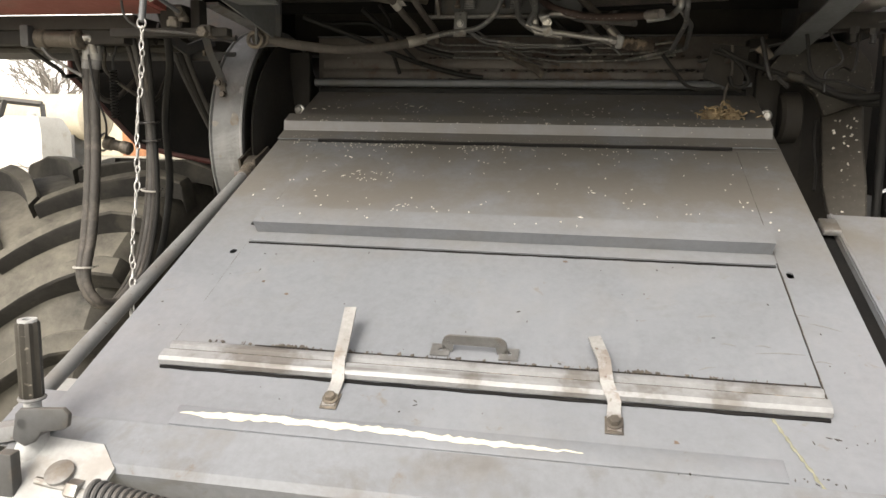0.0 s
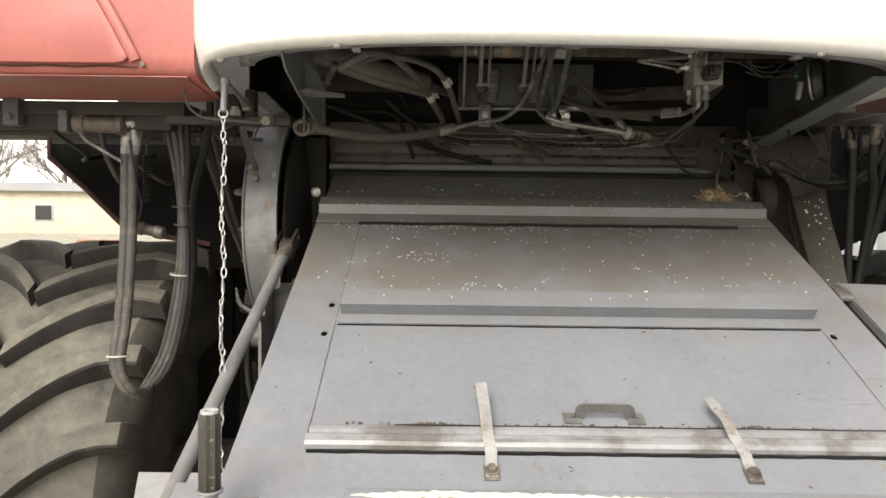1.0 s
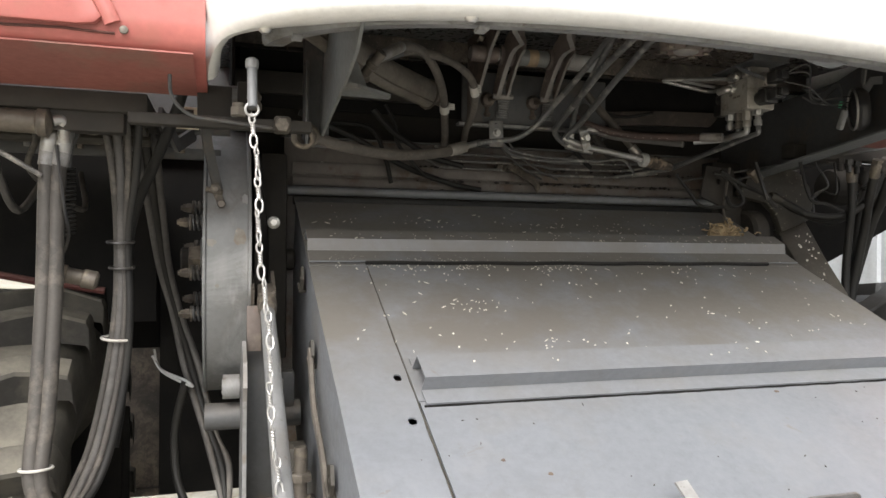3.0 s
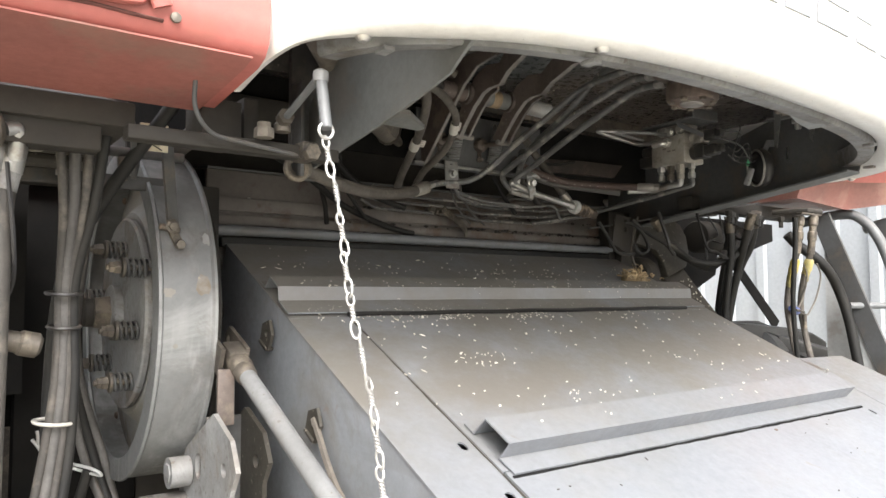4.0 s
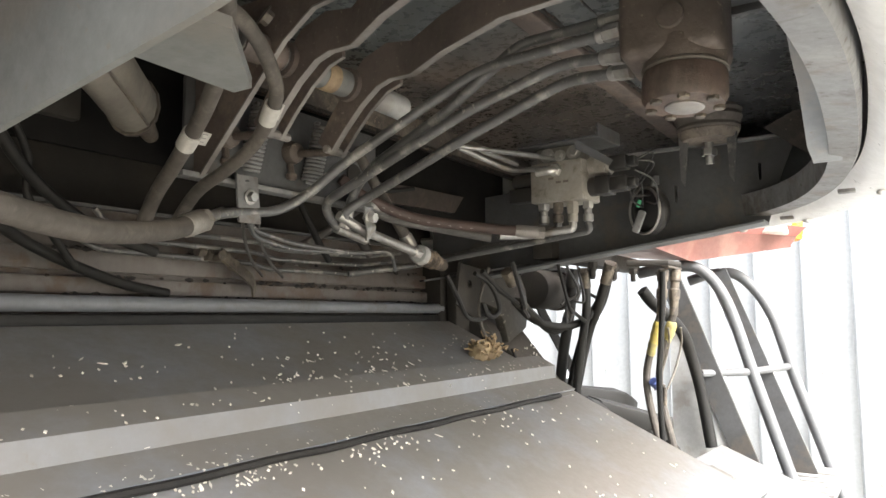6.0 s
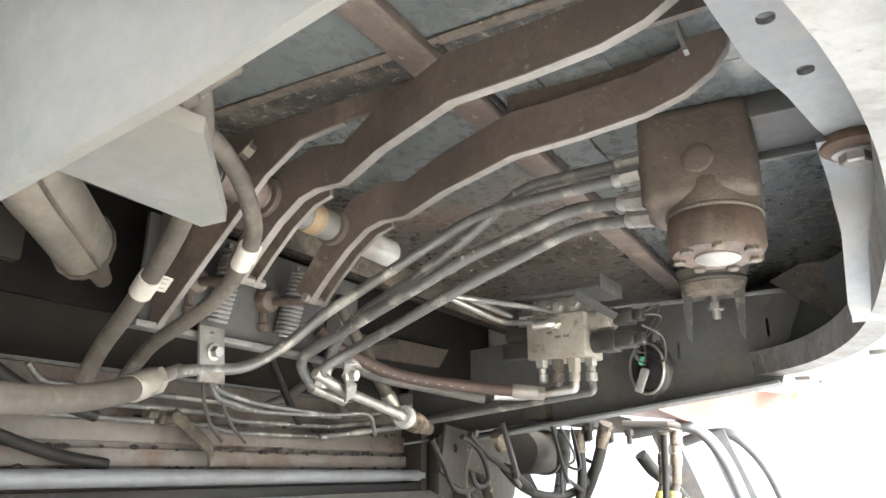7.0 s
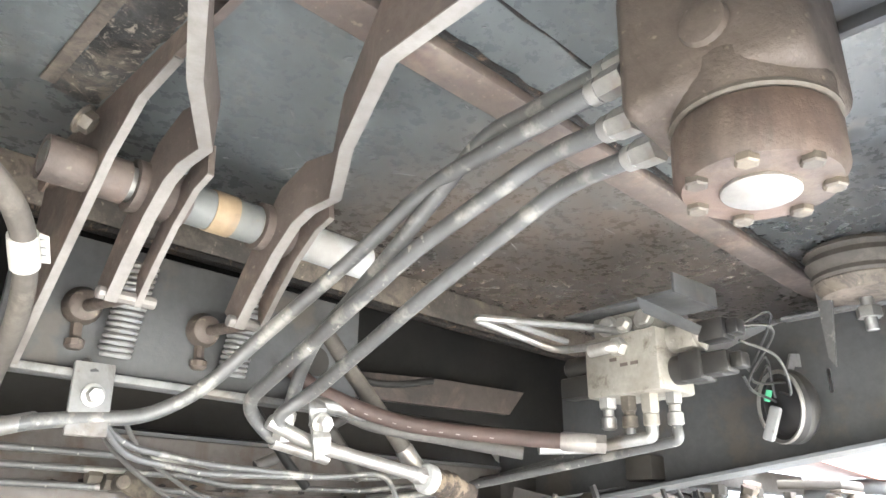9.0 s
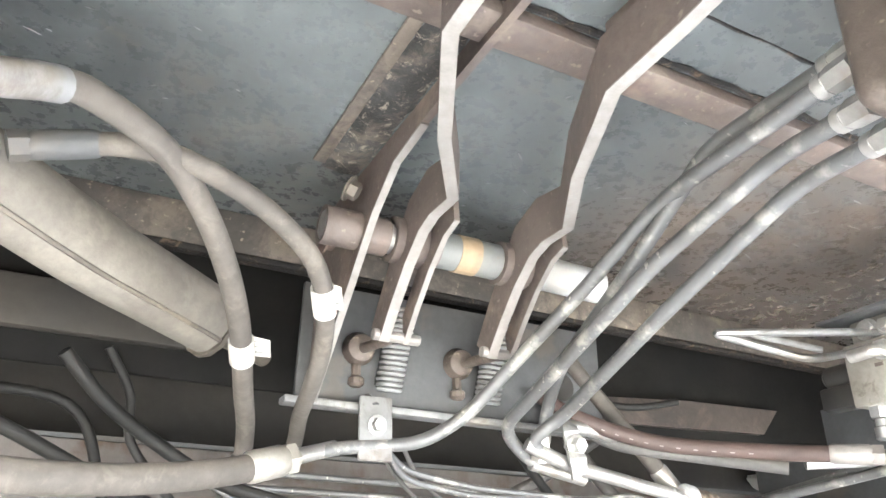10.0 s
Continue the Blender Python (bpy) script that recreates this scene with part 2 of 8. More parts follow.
DISH = material("dirty_yellowed_paint", (0.21, 0.195, 0.165), (0.27, 0.275, 0.275), 0.6, 0, 9.0, 90, 0.15, None, 0, None, (0.13, 0.095, 0.06), 8.0, 0.7, specks=(0.35, 0.3, 0.22), speck_size=60.0)
BARE = material("bare_bright_steel", (0.46, 0.45, 0.43), (0.30, 0.285, 0.265), 0.35, 0.6, 14.0, 120, 0.1, None, 0, None, (0.3, 0.26, 0.21), 20.0, 0.5)
LIP = material("scuffed_grey_edge", (0.31, 0.315, 0.32), (0.21, 0.21, 0.21), 0.45, 0.1, 9.0, 90, 0.1, None, 0, None, (0.10, 0.08, 0.06), 9.0, 0.5, streaks=(0.06, 0.05, 0.042), streak_axis=0, streak_amount=0.7)
CABGREY = material("blue_grey_bracket_paint", (0.162, 0.168, 0.165), (0.130, 0.133, 0.129), 0.45, 0, 5.0, 80, 0.1, None, 0, None, (0.16, 0.145, 0.125), 7.0, 0.5, specks=(0.15, 0.135, 0.115), speck_size=130.0)
EDGE = material("rubbed_steel_edge", (0.29, 0.275, 0.26), (0.18, 0.162, 0.148), 0.5, 0.3, 12.0, 120, 0.15)
RUST = material("rusty_steel", (0.155, 0.105, 0.075), (0.095, 0.068, 0.052), 0.75, 0.1, 12.0, 110, 0.25, DUST, 0.4, None, (0.26, 0.16, 0.10), 18.0, 0.5)
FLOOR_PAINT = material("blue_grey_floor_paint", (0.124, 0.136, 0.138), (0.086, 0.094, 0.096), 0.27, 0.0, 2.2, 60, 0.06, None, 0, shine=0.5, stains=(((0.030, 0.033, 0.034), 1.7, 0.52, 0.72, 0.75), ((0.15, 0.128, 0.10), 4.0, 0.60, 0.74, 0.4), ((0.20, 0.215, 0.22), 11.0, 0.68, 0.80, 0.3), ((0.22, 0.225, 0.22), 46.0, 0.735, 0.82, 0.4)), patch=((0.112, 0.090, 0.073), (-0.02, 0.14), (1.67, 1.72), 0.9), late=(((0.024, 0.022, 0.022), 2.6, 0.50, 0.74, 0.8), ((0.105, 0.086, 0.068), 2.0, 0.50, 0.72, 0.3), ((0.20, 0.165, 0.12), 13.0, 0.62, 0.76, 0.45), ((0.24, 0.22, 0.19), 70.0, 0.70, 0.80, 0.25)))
GRIME = material("caked_grime", (0.105, 0.08, 0.06), (0.02, 0.017, 0.015), 0.85, 0, 16.0, 90, 0.6, None, 0, None, (0.27, 0.21, 0.15), 30.0, 0.7)
VALVE = material("sandy_aluminium", (0.37, 0.35, 0.315), (0.26, 0.24, 0.21), 0.55, 0.35, 14.0, 120, 0.15, DUST, 0.4, late=(((0.12, 0.10, 0.08), 34.0, 0.56, 0.68, 0.75), ((0.55, 0.53, 0.49), 60.0, 0.62, 0.72, 0.5)))
PLASTIC = material("black_plastic", (0.02, 0.02, 0.022), (0.035, 0.033, 0.03), 0.4, 0, 14.0, 120, 0.05, DUST, 0.3)
LABEL = material("white_paper_label", (0.52, 0.505, 0.47), (0.42, 0.405, 0.37), 0.6, 0, 30.0, 140, 0.05)
INK = material("dark_print", (0.22, 0.22, 0.22), None, 0.6, 0, 30.0, 140, 0.0)
BLUE = material("blue_cap", (0.06, 0.09, 0.27), (0.10, 0.12, 0.20), 0.45, 0, 20.0, 120, 0.05)
GREEN = material("green_tag", (0.12, 0.55, 0.30), None, 0.45, 0, 20.0, 120, 0.05)
AMBER = material("amber_lens", (0.85, 0.33, 0.02), (0.75, 0.26, 0.02), 0.25, 0, 20.0, 120, 0.05, coat=0.5)
ORANGE_HOSE = material("reddish_hose_cover", (0.075, 0.048, 0.041), (0.05, 0.036, 0.032), 0.65, 0, 14.0, 120, 0.1)
STRAW = material("dry_straw", (0.36, 0.27, 0.155), (0.25, 0.185, 0.11), 0.8, 0, 30.0, 150, 0.1, island=0.3)
MOSS = material("pale_lichen", (0.30, 0.30, 0.22), (0.20, 0.195, 0.14), 0.9, 0, 40.0, 140, 0.3)
CHAFF = material("pale_chaff", (0.68, 0.655, 0.59), (0.54, 0.50, 0.42), 0.8, 0, 40.0, 150, 0.1, island=0.25)
CAP_DULL = material("dull_yellow_plastic", (0.58, 0.46, 0.10), (0.38, 0.31, 0.12), 0.5, 0, 40.0, 140, 0.1, None, 0, None, (0.12, 0.10, 0.06), 30.0, 0.4)
SCUFF = material("dark_scuffed_paint", (0.17, 0.17, 0.168), (0.22, 0.22, 0.217), 0.6, 0, 60.0, 140, 0.1)
REAR_BROWN = material("oily_brown_rib", (0.066, 0.054, 0.048), (0.036, 0.030, 0.027), 0.45, 0, 11.0, 110, 0.25, stains=(((0.13, 0.10, 0.08), 12.0, 0.58, 0.7, 0.5),))
CAP_OLD = material("grimy_yellow_plastic", (0.42, 0.36, 0.13), (0.25, 0.22, 0.11), 0.5, 0, 40.0, 140, 0.1, None, 0, None, (0.10, 0.09, 0.06), 30.0, 0.5)
YELLOWED = material("yellowed_grease_sleeve", (0.36, 0.27, 0.17), (0.25, 0.18, 0.11), 0.55, 0.1, 14.0, 110, 0.15, None, 0, None, (0.16, 0.12, 0.08), 20.0, 0.5)
DUSTY = material("dust_brown_paint", (0.19, 0.158, 0.126), (0.12, 0.102, 0.086), 0.65, 0, 7.0, 80, 0.4, stains=(((0.04, 0.036, 0.034), 9.0, 0.54, 0.66, 0.7), ((0.05, 0.045, 0.04), 45.0, 0.56, 0.66, 0.6)), dust=None, spots=(0.07, 0.065, 0.06), spot_size=9.0, spot_amount=0.7, specks=(0.32, 0.27, 0.21), speck_size=170.0)
PALE_BLUE = material("pale_blue_grey_paint", (0.25, 0.262, 0.267), (0.205, 0.214, 0.218), 0.4, 0, 5.0, 80, 0.06, None, 0, None, (0.30, 0.26, 0.21), 9.0, 0.4, specks=(0.2, 0.17, 0.14), speck_size=120.0)
STRINGER = material("ladder_grey_paint", (0.145, 0.152, 0.158), (0.115, 0.12, 0.124), 0.5, 0, 6.0, 80, 0.08, DUST, 0.3)
PRIMER = material("cream_primer", (0.74, 0.70, 0.55), (0.62, 0.57, 0.42), 0.6, 0, 24.0, 140, 0.1)
PULLEY = material("worn_pulley_paint", (0.180, 0.185, 0.186), (0.146, 0.149, 0.149), 0.42, 0.1, 4.0, 90, 0.06, None, 0, None, (0.13, 0.11, 0.09), 7.0, 0.25, stains=(((0.34, 0.345, 0.345), 5.0, 0.56, 0.74, 0.55), ((0.10, 0.085, 0.07), 9.0, 0.66, 0.74, 0.5)), streaks=(0.36, 0.36, 0.355), streak_axis=2, streak_amount=0.5)
GRAVEL = material("pale_gravel", (0.50, 0.475, 0.42), (0.38, 0.355, 0.30), 0.95, 0, 1.3, 22, 0.9, None, 0, None, (0.17, 0.19, 0.09), 0.6, 0.5, stains=(((0.34, 0.285, 0.16), 3.2, 0.53, 0.65, 0.5), ((0.25, 0.225, 0.17), 14.0, 0.58, 0.68, 0.5)))
STONE = material("loose_stone", (0.46, 0.42, 0.34), (0.32, 0.28, 0.22), 0.9, 0, 12.0, 60, 0.3, island=0.35)
CLAD = material("galvanised_cladding", (0.45, 0.475, 0.50), (0.40, 0.425, 0.45), 0.4, 0.35, 1.2, 40, 0.03)
PLASTER = material("beige_plaster", (0.62, 0.56, 0.44), (0.5, 0.45, 0.35), 0.85, 0, 1.5, 20, 0.1)
BRICK = material("orange_brick", (0.50, 0.24, 0.12), (0.38, 0.18, 0.09), 0.85, 0, 5.0, 40, 0.2, island=0.2)
BARK = material("grey_bark", (0.27, 0.245, 0.215), (0.19, 0.17, 0.15), 0.9, 0, 5.0, 40, 0.3)
TANK = material("white_tank_paint", (0.74, 0.73, 0.69), (0.62, 0.6, 0.55), 0.5, 0, 1.5, 30, 0.05, None, 0, None, (0.45, 0.38, 0.28), 3.0, 0.3)

# ---------- mesh tools ----------


def V(*p):
    return Vector(p if len(p) == 3 else p[0])


def thing(name, at, label, category, group="", kind=""):
    ob = new(name)
    ob.empty_display_size = 0.05
    ob.location = at
    return tagged(ob, label, category, group, kind)


def root_of(ob):
    while ob.parent:
        ob = ob.parent
    return ob


def part(name, bm, mat, parent=None, label="", sharp=35):
    """Links a bmesh, given in world metres, as one mesh object under a thing or a part (parts have no offset of their own)."""
    if parent is not None:
        bmesh.ops.translate(bm, verts=bm.verts, vec=-Vector(root_of(parent).location))
    me = bpy.data.meshes.new(name)
    bmesh.ops.recalc_face_normals(bm, faces=bm.faces)
    bm.to_mesh(me)
    bm.free()
    for p in me.polygons:
        p.use_smooth = True
    me.set_sharp_from_angle(angle=radians(sharp))
    me.materials.append(mat)
    ob = new(name, me)
    if parent is not None:
        ob.parent = parent
    if label:
        ob["label"] = label
    return ob


def solo(name, bm, mat, label, category, group="", kind="", sharp=35):
    return tagged(part(name, bm, mat, None, "", sharp), label, category, group, kind)


def merge(*bms):
    out = bmesh.new()
    for b in bms:
        me = bpy.data.meshes.new("tmp")
        b.to_mesh(me)
        b.free()
        out.from_mesh(me)
        bpy.data.meshes.remove(me)
    return out


def frame_of(axis, hint=(0, 0, 1)):
    z = Vector(axis).normalized()
    h = Vector(hint)
    if abs(z.dot(h.normalized())) > 0.98:
        h = Vector((1, 0, 0))
    x = h.cross(z).normalized()
    return x, z.cross(x), z


def loft(rings, closed_ring=True, caps=True, closed_path=False):
    bm = bmesh.new()
    rows = [[bm.verts.new(p) for p in r] for r in rings]
    k = len(rows[0])
    pairs = list(zip(rows, rows[1:])) + ([(rows[-1], rows[0])] if closed_path else [])
    for a, b in pairs:
        for i in range(k if closed_ring else k - 1):
            j = (i + 1) % k
            bm.faces.new((a[i], a[j], b[j], b[i]))
    if caps and closed_ring and not closed_path:
        bm.faces.new(rows[0][::-1])
        bm.faces.new(rows[-1])
    return bm


def catmull(pts, n=6, closed=False):
    p = [Vector(q) for q in pts]
    k = len(p)
    out = []
    for i in range(k if closed else k - 1):
        if closed:
            a, b, c, d = p[i - 1], p[i], p[(i + 1) % k], p[(i + 2) % k]
        else:
            b, c = p[i], p[i + 1]
            a = p[i - 1] if i else b * 2 - c
            d = p[i + 2] if i + 2 < k else c * 2 - b
        for j in range(n):
            t = j / n
            out.append(0.5 * (2 * b + (c - a) * t + (2 * a - 5 * b + 4 * c - d) * t * t + (3 * b - a - 3 * c + d) * t ** 3))
    if not closed:
        out.append(p[-1])
    return out


def bends(pts, radius=0.03, n=6):
    """A polyline with its corners rounded, as a bent pipe has them."""
    p = [Vector(q) for q in pts]
    out = [p[0]]
    for a, b, c in zip(p, p[1:], p[2:]):
        r = min(radius, (a - b).length * 0.45, (c - b).length * 0.45)
        s, e = b + (a - b).normalized() * r, b + (c - b).normalized() * r
        for j in range(n + 1):
            t = j / n
            out.append(s * (1 - t) ** 2 + b * 2 * t * (1 - t) + e * t * t)
    return out + [p[-1]]


def sweep(path, r, seg=12, closed=False, squash=1.0, hint=(0, 0, 1)):
    """A round bar along a path; r is a number or a function of 0..1."""
    path = [Vector(q) for q in path]
    k = len(path)
    rings, x = [], None
    for i, p in enumerate(path):
        a, b = path[i - 1] if (i or closed) else p, path[(i + 1) % k] if (i + 1 < k or closed) else p
        d = (b - a).normalized()
        if x is None:
            x, y, _ = frame_of(d, hint)
        else:
            x = (x - d * x.dot(d)).normalized()
            y = d.cross(x)
        rr = r(i / max(1, k - 1)) if callable(r) else r
        rings.append([p + x * rr * math.cos(2 * math.pi * j / seg) + y * rr * squash * math.sin(2 * math.pi * j / seg) for j in range(seg)])
    return loft(rings, caps=not closed, closed_path=closed)


def bar(path, width, thick, normal=(0, 0, 1)):
    """A flat bar along a path; its flat face looks along normal."""
    path = [Vector(q) for q in path]
    nrm = Vector(normal).normalized()
    rings = []
    for i, p in enumerate(path):
        d = (path[min(i + 1, len(path) - 1)] - path[max(i - 1, 0)]).normalized()
        side = d.cross(nrm).normalized() * width / 2
        up = side.cross(d).normalized() * thick / 2
        rings.append([p - side - up, p + side - up, p + side + up, p - side + up])
    return loft(rings)


def soften(bm, width=0.003, segments=2, angle=30):
    edges = [e for e in bm.edges if len(e.link_faces) == 2 and e.calc_face_angle(0) > radians(angle)]
    bmesh.ops.bevel(bm, geom=edges, offset=width, segments=segments, profile=0.5, affect="EDGES", clamp_overlap=True)
    return bm


def block(lo, hi, bevel=0.003):
    lo, hi = Vector(lo), Vector(hi)
    bm = bmesh.new()
    bmesh.ops.create_cube(bm, size=1.0)
    bmesh.ops.scale(bm, verts=bm.verts, vec=hi - lo)
    bmesh.ops.translate(bm, verts=bm.verts, vec=(lo + hi) / 2)
    return soften(bm, bevel) if bevel else bm


def turned(bm, m):
    bmesh.ops.transform(bm, matrix=m, verts=bm.verts)
    return bm


def lathe(profile, origin, axis, seg=32, hint=(0, 0, 1)):
    """Profile rows (radius, height along the axis) turned round it."""
    x, y, z = frame_of(axis, hint)
    o = Vector(origin)
    rings = [[o + z * h + (x * math.cos(2 * math.pi * j / seg) + y * math.sin(2 * math.pi * j / seg)) * max(r, 1e-4) for j in range(seg)] for r, h in profile]
    return loft(rings)


def rod(a, b, r, seg=16):
    a, b = Vector(a), Vector(b)
    L = (b - a).length
    e = min(r * 0.15, L * 0.2)
    return lathe([(r - e, 0), (r, e), (r, L - e), (r - e, L)], a, b - a, seg)


def tube(a, b, r, inner, seg=24):
    a, b = Vector(a), Vector(b)
    L = (b - a).length
    x, y, z = frame_of(b - a)
    prof = [(inner, 0), (r, 0), (r, L), (inner, L)]
    rings = [[a + z * h + (x * math.cos(2 * math.pi * j / seg) + y * math.sin(2 * math.pi * j / seg)) * q for j in range(seg)] for q, h in prof]
    return loft(rings, closed_path=True)


def hexnut(at, axis, r, h):
    x, y, z = frame_of(axis)
    at = Vector(at)
    ring = lambda q, k: [at + z * k + (x * math.cos(math.pi * j / 3) + y * math.sin(math.pi * j / 3)) * q for j in range(6)]
    return loft([ring(r, 0), ring(r, h * 0.8), ring(r * 0.88, h)])


def bolt(at, axis, r=0.008, h=0.007, washer=True):
    z = Vector(axis).normalized()
    out = [hexnut(Vector(at) + z * 0.002, axis, r, h)]
    if washer:
        out.append(lathe([(r * 1.4, 0), (r * 1.4, 0.002), (r * 1.2, 0.0025)], at, axis, 16))
    return merge(*out)


def helix(a, b, R, r, turns, seg=8, per=18):
    a, b = Vector(a), Vector(b)
    x, y, z = frame_of(b - a)
    L = (b - a).length
    k = int(turns * per)
    return sweep([a + z * L * i / k + (x * math.cos(2 * math.pi * i / per) + y * math.sin(2 * math.pi * i / per)) * R for i in range(k + 1)], r, seg)


def plate(outline, thick, origin=(0, 0, 0), ex=(1, 0, 0), ey=(0, 1, 0), holes=(), bevel=0.0):
    """A sheet cut to an outline in the plane of ex and ey, with real holes, thick along ex x ey."""
    o, ex, ey = Vector(origin), Vector(ex).normalized(), Vector(ey).normalized()
    nrm = ex.cross(ey).normalized()
    bm = bmesh.new()
    edges = []
    for loop in (outline, *holes):
        vs = [bm.verts.new(o + ex * a + ey * b) for a, b in loop]
        edges += [bm.edges.new((vs[i], vs[(i + 1) % len(vs)])) for i in range(len(vs))]
    bmesh.ops.triangle_fill(bm, use_beauty=True, use_dissolve=False, edges=edges)
    res = bmesh.ops.extrude_face_region(bm, geom=bm.faces[:])
    bmesh.ops.translate(bm, verts=[g for g in res["geom"] if isinstance(g, bmesh.types.BMVert)], vec=nrm * thick)
    bmesh.ops.recalc_face_normals(bm, faces=bm.faces)
    if bevel:
        soften(bm, bevel, 1, 50)
    return bm


def circle(cx, cy, r, n=12):
    return [(cx + r * math.cos(2 * math.pi * i / n), cy + r * math.sin(2 * math.pi * i / n)) for i in range(n)]


def slot(cx, cy, w, h, n=5):
    r = min(w, h) / 2
    pts = []
    for i in range(4 * n):
        a = 2 * math.pi * i / (4 * n)
        pts.append((cx + r * math.cos(a) + math.copysign(w / 2 - r, math.cos(a)), cy + r * math.sin(a) + math.copysign(h / 2 - r, math.sin(a))))
    return pts


def folded(profile, thick, x0, x1, place, jog=0.0):
    """Sheet bent to an open profile of (v, w) and drawn along x; place(x, v, w) gives the point."""
    p = [Vector((a, b, 0)) for a, b in profile]
    lo = []
    for i, q in enumerate(p):
        d = (p[min(i + 1, len(p) - 1)] - p[max(i - 1, 0)]).normalized()
        lo.append(q + Vector((d.y, -d.x, 0)) * thick)
    ring = [*p, *lo[::-1]]
    n = 9
    return loft([[place(x0 + (x1 - x0) * k / n, q.x, q.y + jog * math.sin(k * 2.1)) for q in ring] for k in range(n + 1)])

# ---------- ground and surroundings ----------


def ground_height(x, y):
    far = max(0.0, min(1.0, (math.hypot(x, y) - 9) / 10))
    left = max(0.0, min(1.0, (-x - 3) / 6))
    h = 0.55 * far * far * (3 - 2 * far) * left
    h += 0.025 * noise.noise(Vector((x * 0.9, y * 0.9, 0))) if math.hypot(x, y) < 40 else 0
    return h


def build_ground():
    steps = [-900, -400, -150, -60, -30, -20, -14, -10] + [-8 + 0.5 * i for i in range(33)] + [10, 14, 20, 30, 60, 150, 400, 900]
    bm = bmesh.new()
    rows = [[bm.verts.new((x, y + 2, ground_height(x, y + 2))) for x in steps] for y in steps]
    for a, b in zip(rows, rows[1:]):
        for i in range(len(steps) - 1):
            bm.faces.new((a[i], a[i + 1], b[i + 1], b[i]))
    solo("ground", bm, GRAVEL, "pale trodden gravel yard with patches of grass", "ground", kind="structure")
    rnd = random.Random(4)
    bits = []
    for _ in range(420):
        x, y = rnd.uniform(-3.2, 1.5), rnd.uniform(3.2, 9.5)
        r = rnd.uniform(0.012, 0.05)
        b = bmesh.new()
        bmesh.ops.create_icosphere(b, subdivisions=1, radius=r)
        for v in b.verts:
            v.co *= rnd.uniform(0.7, 1.2)
            v.co.z *= 0.6
        bmesh.ops.translate(b, verts=b.verts, vec=(x, y, ground_height(x, y) + r * 0.25))
        bits.append(b)
    solo("loose_stones", merge(*bits), STONE, "loose pale stones strewn over the gravel yard", "stones", kind="stuff", sharp=20)


build_ground()


def build_clad_wall():
    """Trapezoid sheets, one object each, on a plain backing wall."""
    backing = solo("wall_east", block((4.235, -6, 0), (4.30, 14, 4.6), 0.0), CLAD, "metal-clad wall of a shed beside the machine", "wall", kind="structure")
    pitch, height = 0.28, 4.6
    prof = []
    for k in range(4):
        y = k * pitch
        prof += [(y, 0.0), (y + 0.19, 0.0), (y + 0.205, 0.028), (y + 0.265, 0.028)]
    prof.append((4 * pitch, 0.0))
    b = loft([[Vector((-w, y, z)) for y, w in prof] for z in (0.0, 1.5, 3.0, height)], closed_ring=False, caps=False)
    first = part("sheet", b, CLAD, backing)
    first.location = (4.232, -6, 0)
    for i in range(1, 17):
        o = new("sheet", first.data)
        o.parent, o.location = backing, (4.232 - 0.0015 * (i % 2), -6 + i * 4 * pitch, 0)
    rnd = random.Random(3)
    screws = []
    for i in range(60):
        y = -2 + (i % 20) * pitch + 0.1
        screws.append(lathe([(0.011, 0), (0.011, 0.004), (0.006, 0.008)], (4.231, y, (0.9, 1.55, 2.9)[i // 20] + rnd.uniform(-0.02, 0.02)), (-1, 0, 0), 8))
    part("screw", merge(*screws), BOLT, backing)["kind"] = "stuff"


build_clad_wall()


def build_tree(at, height, seed, name="bare_tree"):
    rnd = random.Random(seed)
    root = thing(name, at, "bare leafless tree with fine grey twigs on the bank", "tree", "bare trees")
    trunk = sweep(catmull([V(at) + V(0, 0, -0.3), V(at) + V(0.1, 0, height * 0.25), V(at) + V(-0.1, 0.1, height * 0.55)], 5), lambda t: height * 0.02 * (1 - 0.6 * t), 8)
    part("trunk", trunk, BARK, root)
    limbs, twigs = [], []

    def grow(p, d, length, r, depth):
        q = p + d * length
        mid = p + d * length * 0.5 + Vector((rnd.uniform(-1, 1), rnd.uniform(-1, 1), rnd.uniform(0, 1))) * length * 0.12
        (limbs if depth > 1 else twigs).append(sweep(catmull([p, mid, q], 2), lambda t: r * (1 - 0.5 * t), 5 if depth > 1 else 3))
        if depth:
            for _ in range(4 if depth > 1 else 5):
                e = (d + Vector((rnd.uniform(-1, 1), rnd.uniform(-1, 1), rnd.uniform(-0.4, 0.9))) * 0.75).normalized()
                grow(p + (q - p) * rnd.uniform(0.4, 1.0), e, length * rnd.uniform(0.5, 0.75), r * 0.5, depth - 1)

    for k in range(6):
        a = k * 1.05 + rnd.random()
        grow(V(at) + V(0, 0, height * (0.2 + 0.06 * k)), Vector((math.cos(a), math.sin(a), 0.9)).normalized(), height * 0.3, height * 0.009, 3)
    tagged(part("branch_wood", merge(*limbs), BARK, root), kind="stuff")
    tagged(part("crown", merge(*twigs), BARK, root), kind="stuff")
    return root


def build_backdrop():
    """Pale overcast haze far behind the yard."""
    m = bpy.data.materials.new("overcast_haze")
    m.use_nodes = True
    b = m.node_tree.nodes["Principled BSDF"]
    b.inputs["Base Color"].default_value = (0.8, 0.8, 0.8, 1)
    b.inputs["Roughness"].default_value = 1.0
    b.inputs["Emission Color"].default_value = (1.0, 0.985, 0.96, 1)
    b.inputs["Emission Strength"].default_value = 0.55
    solo("backdrop", block((-900, 640, -10), (500, 642, 330), 0.0), m, "pale overcast sky far behind the yard", "sky", kind="structure")


build_backdrop()

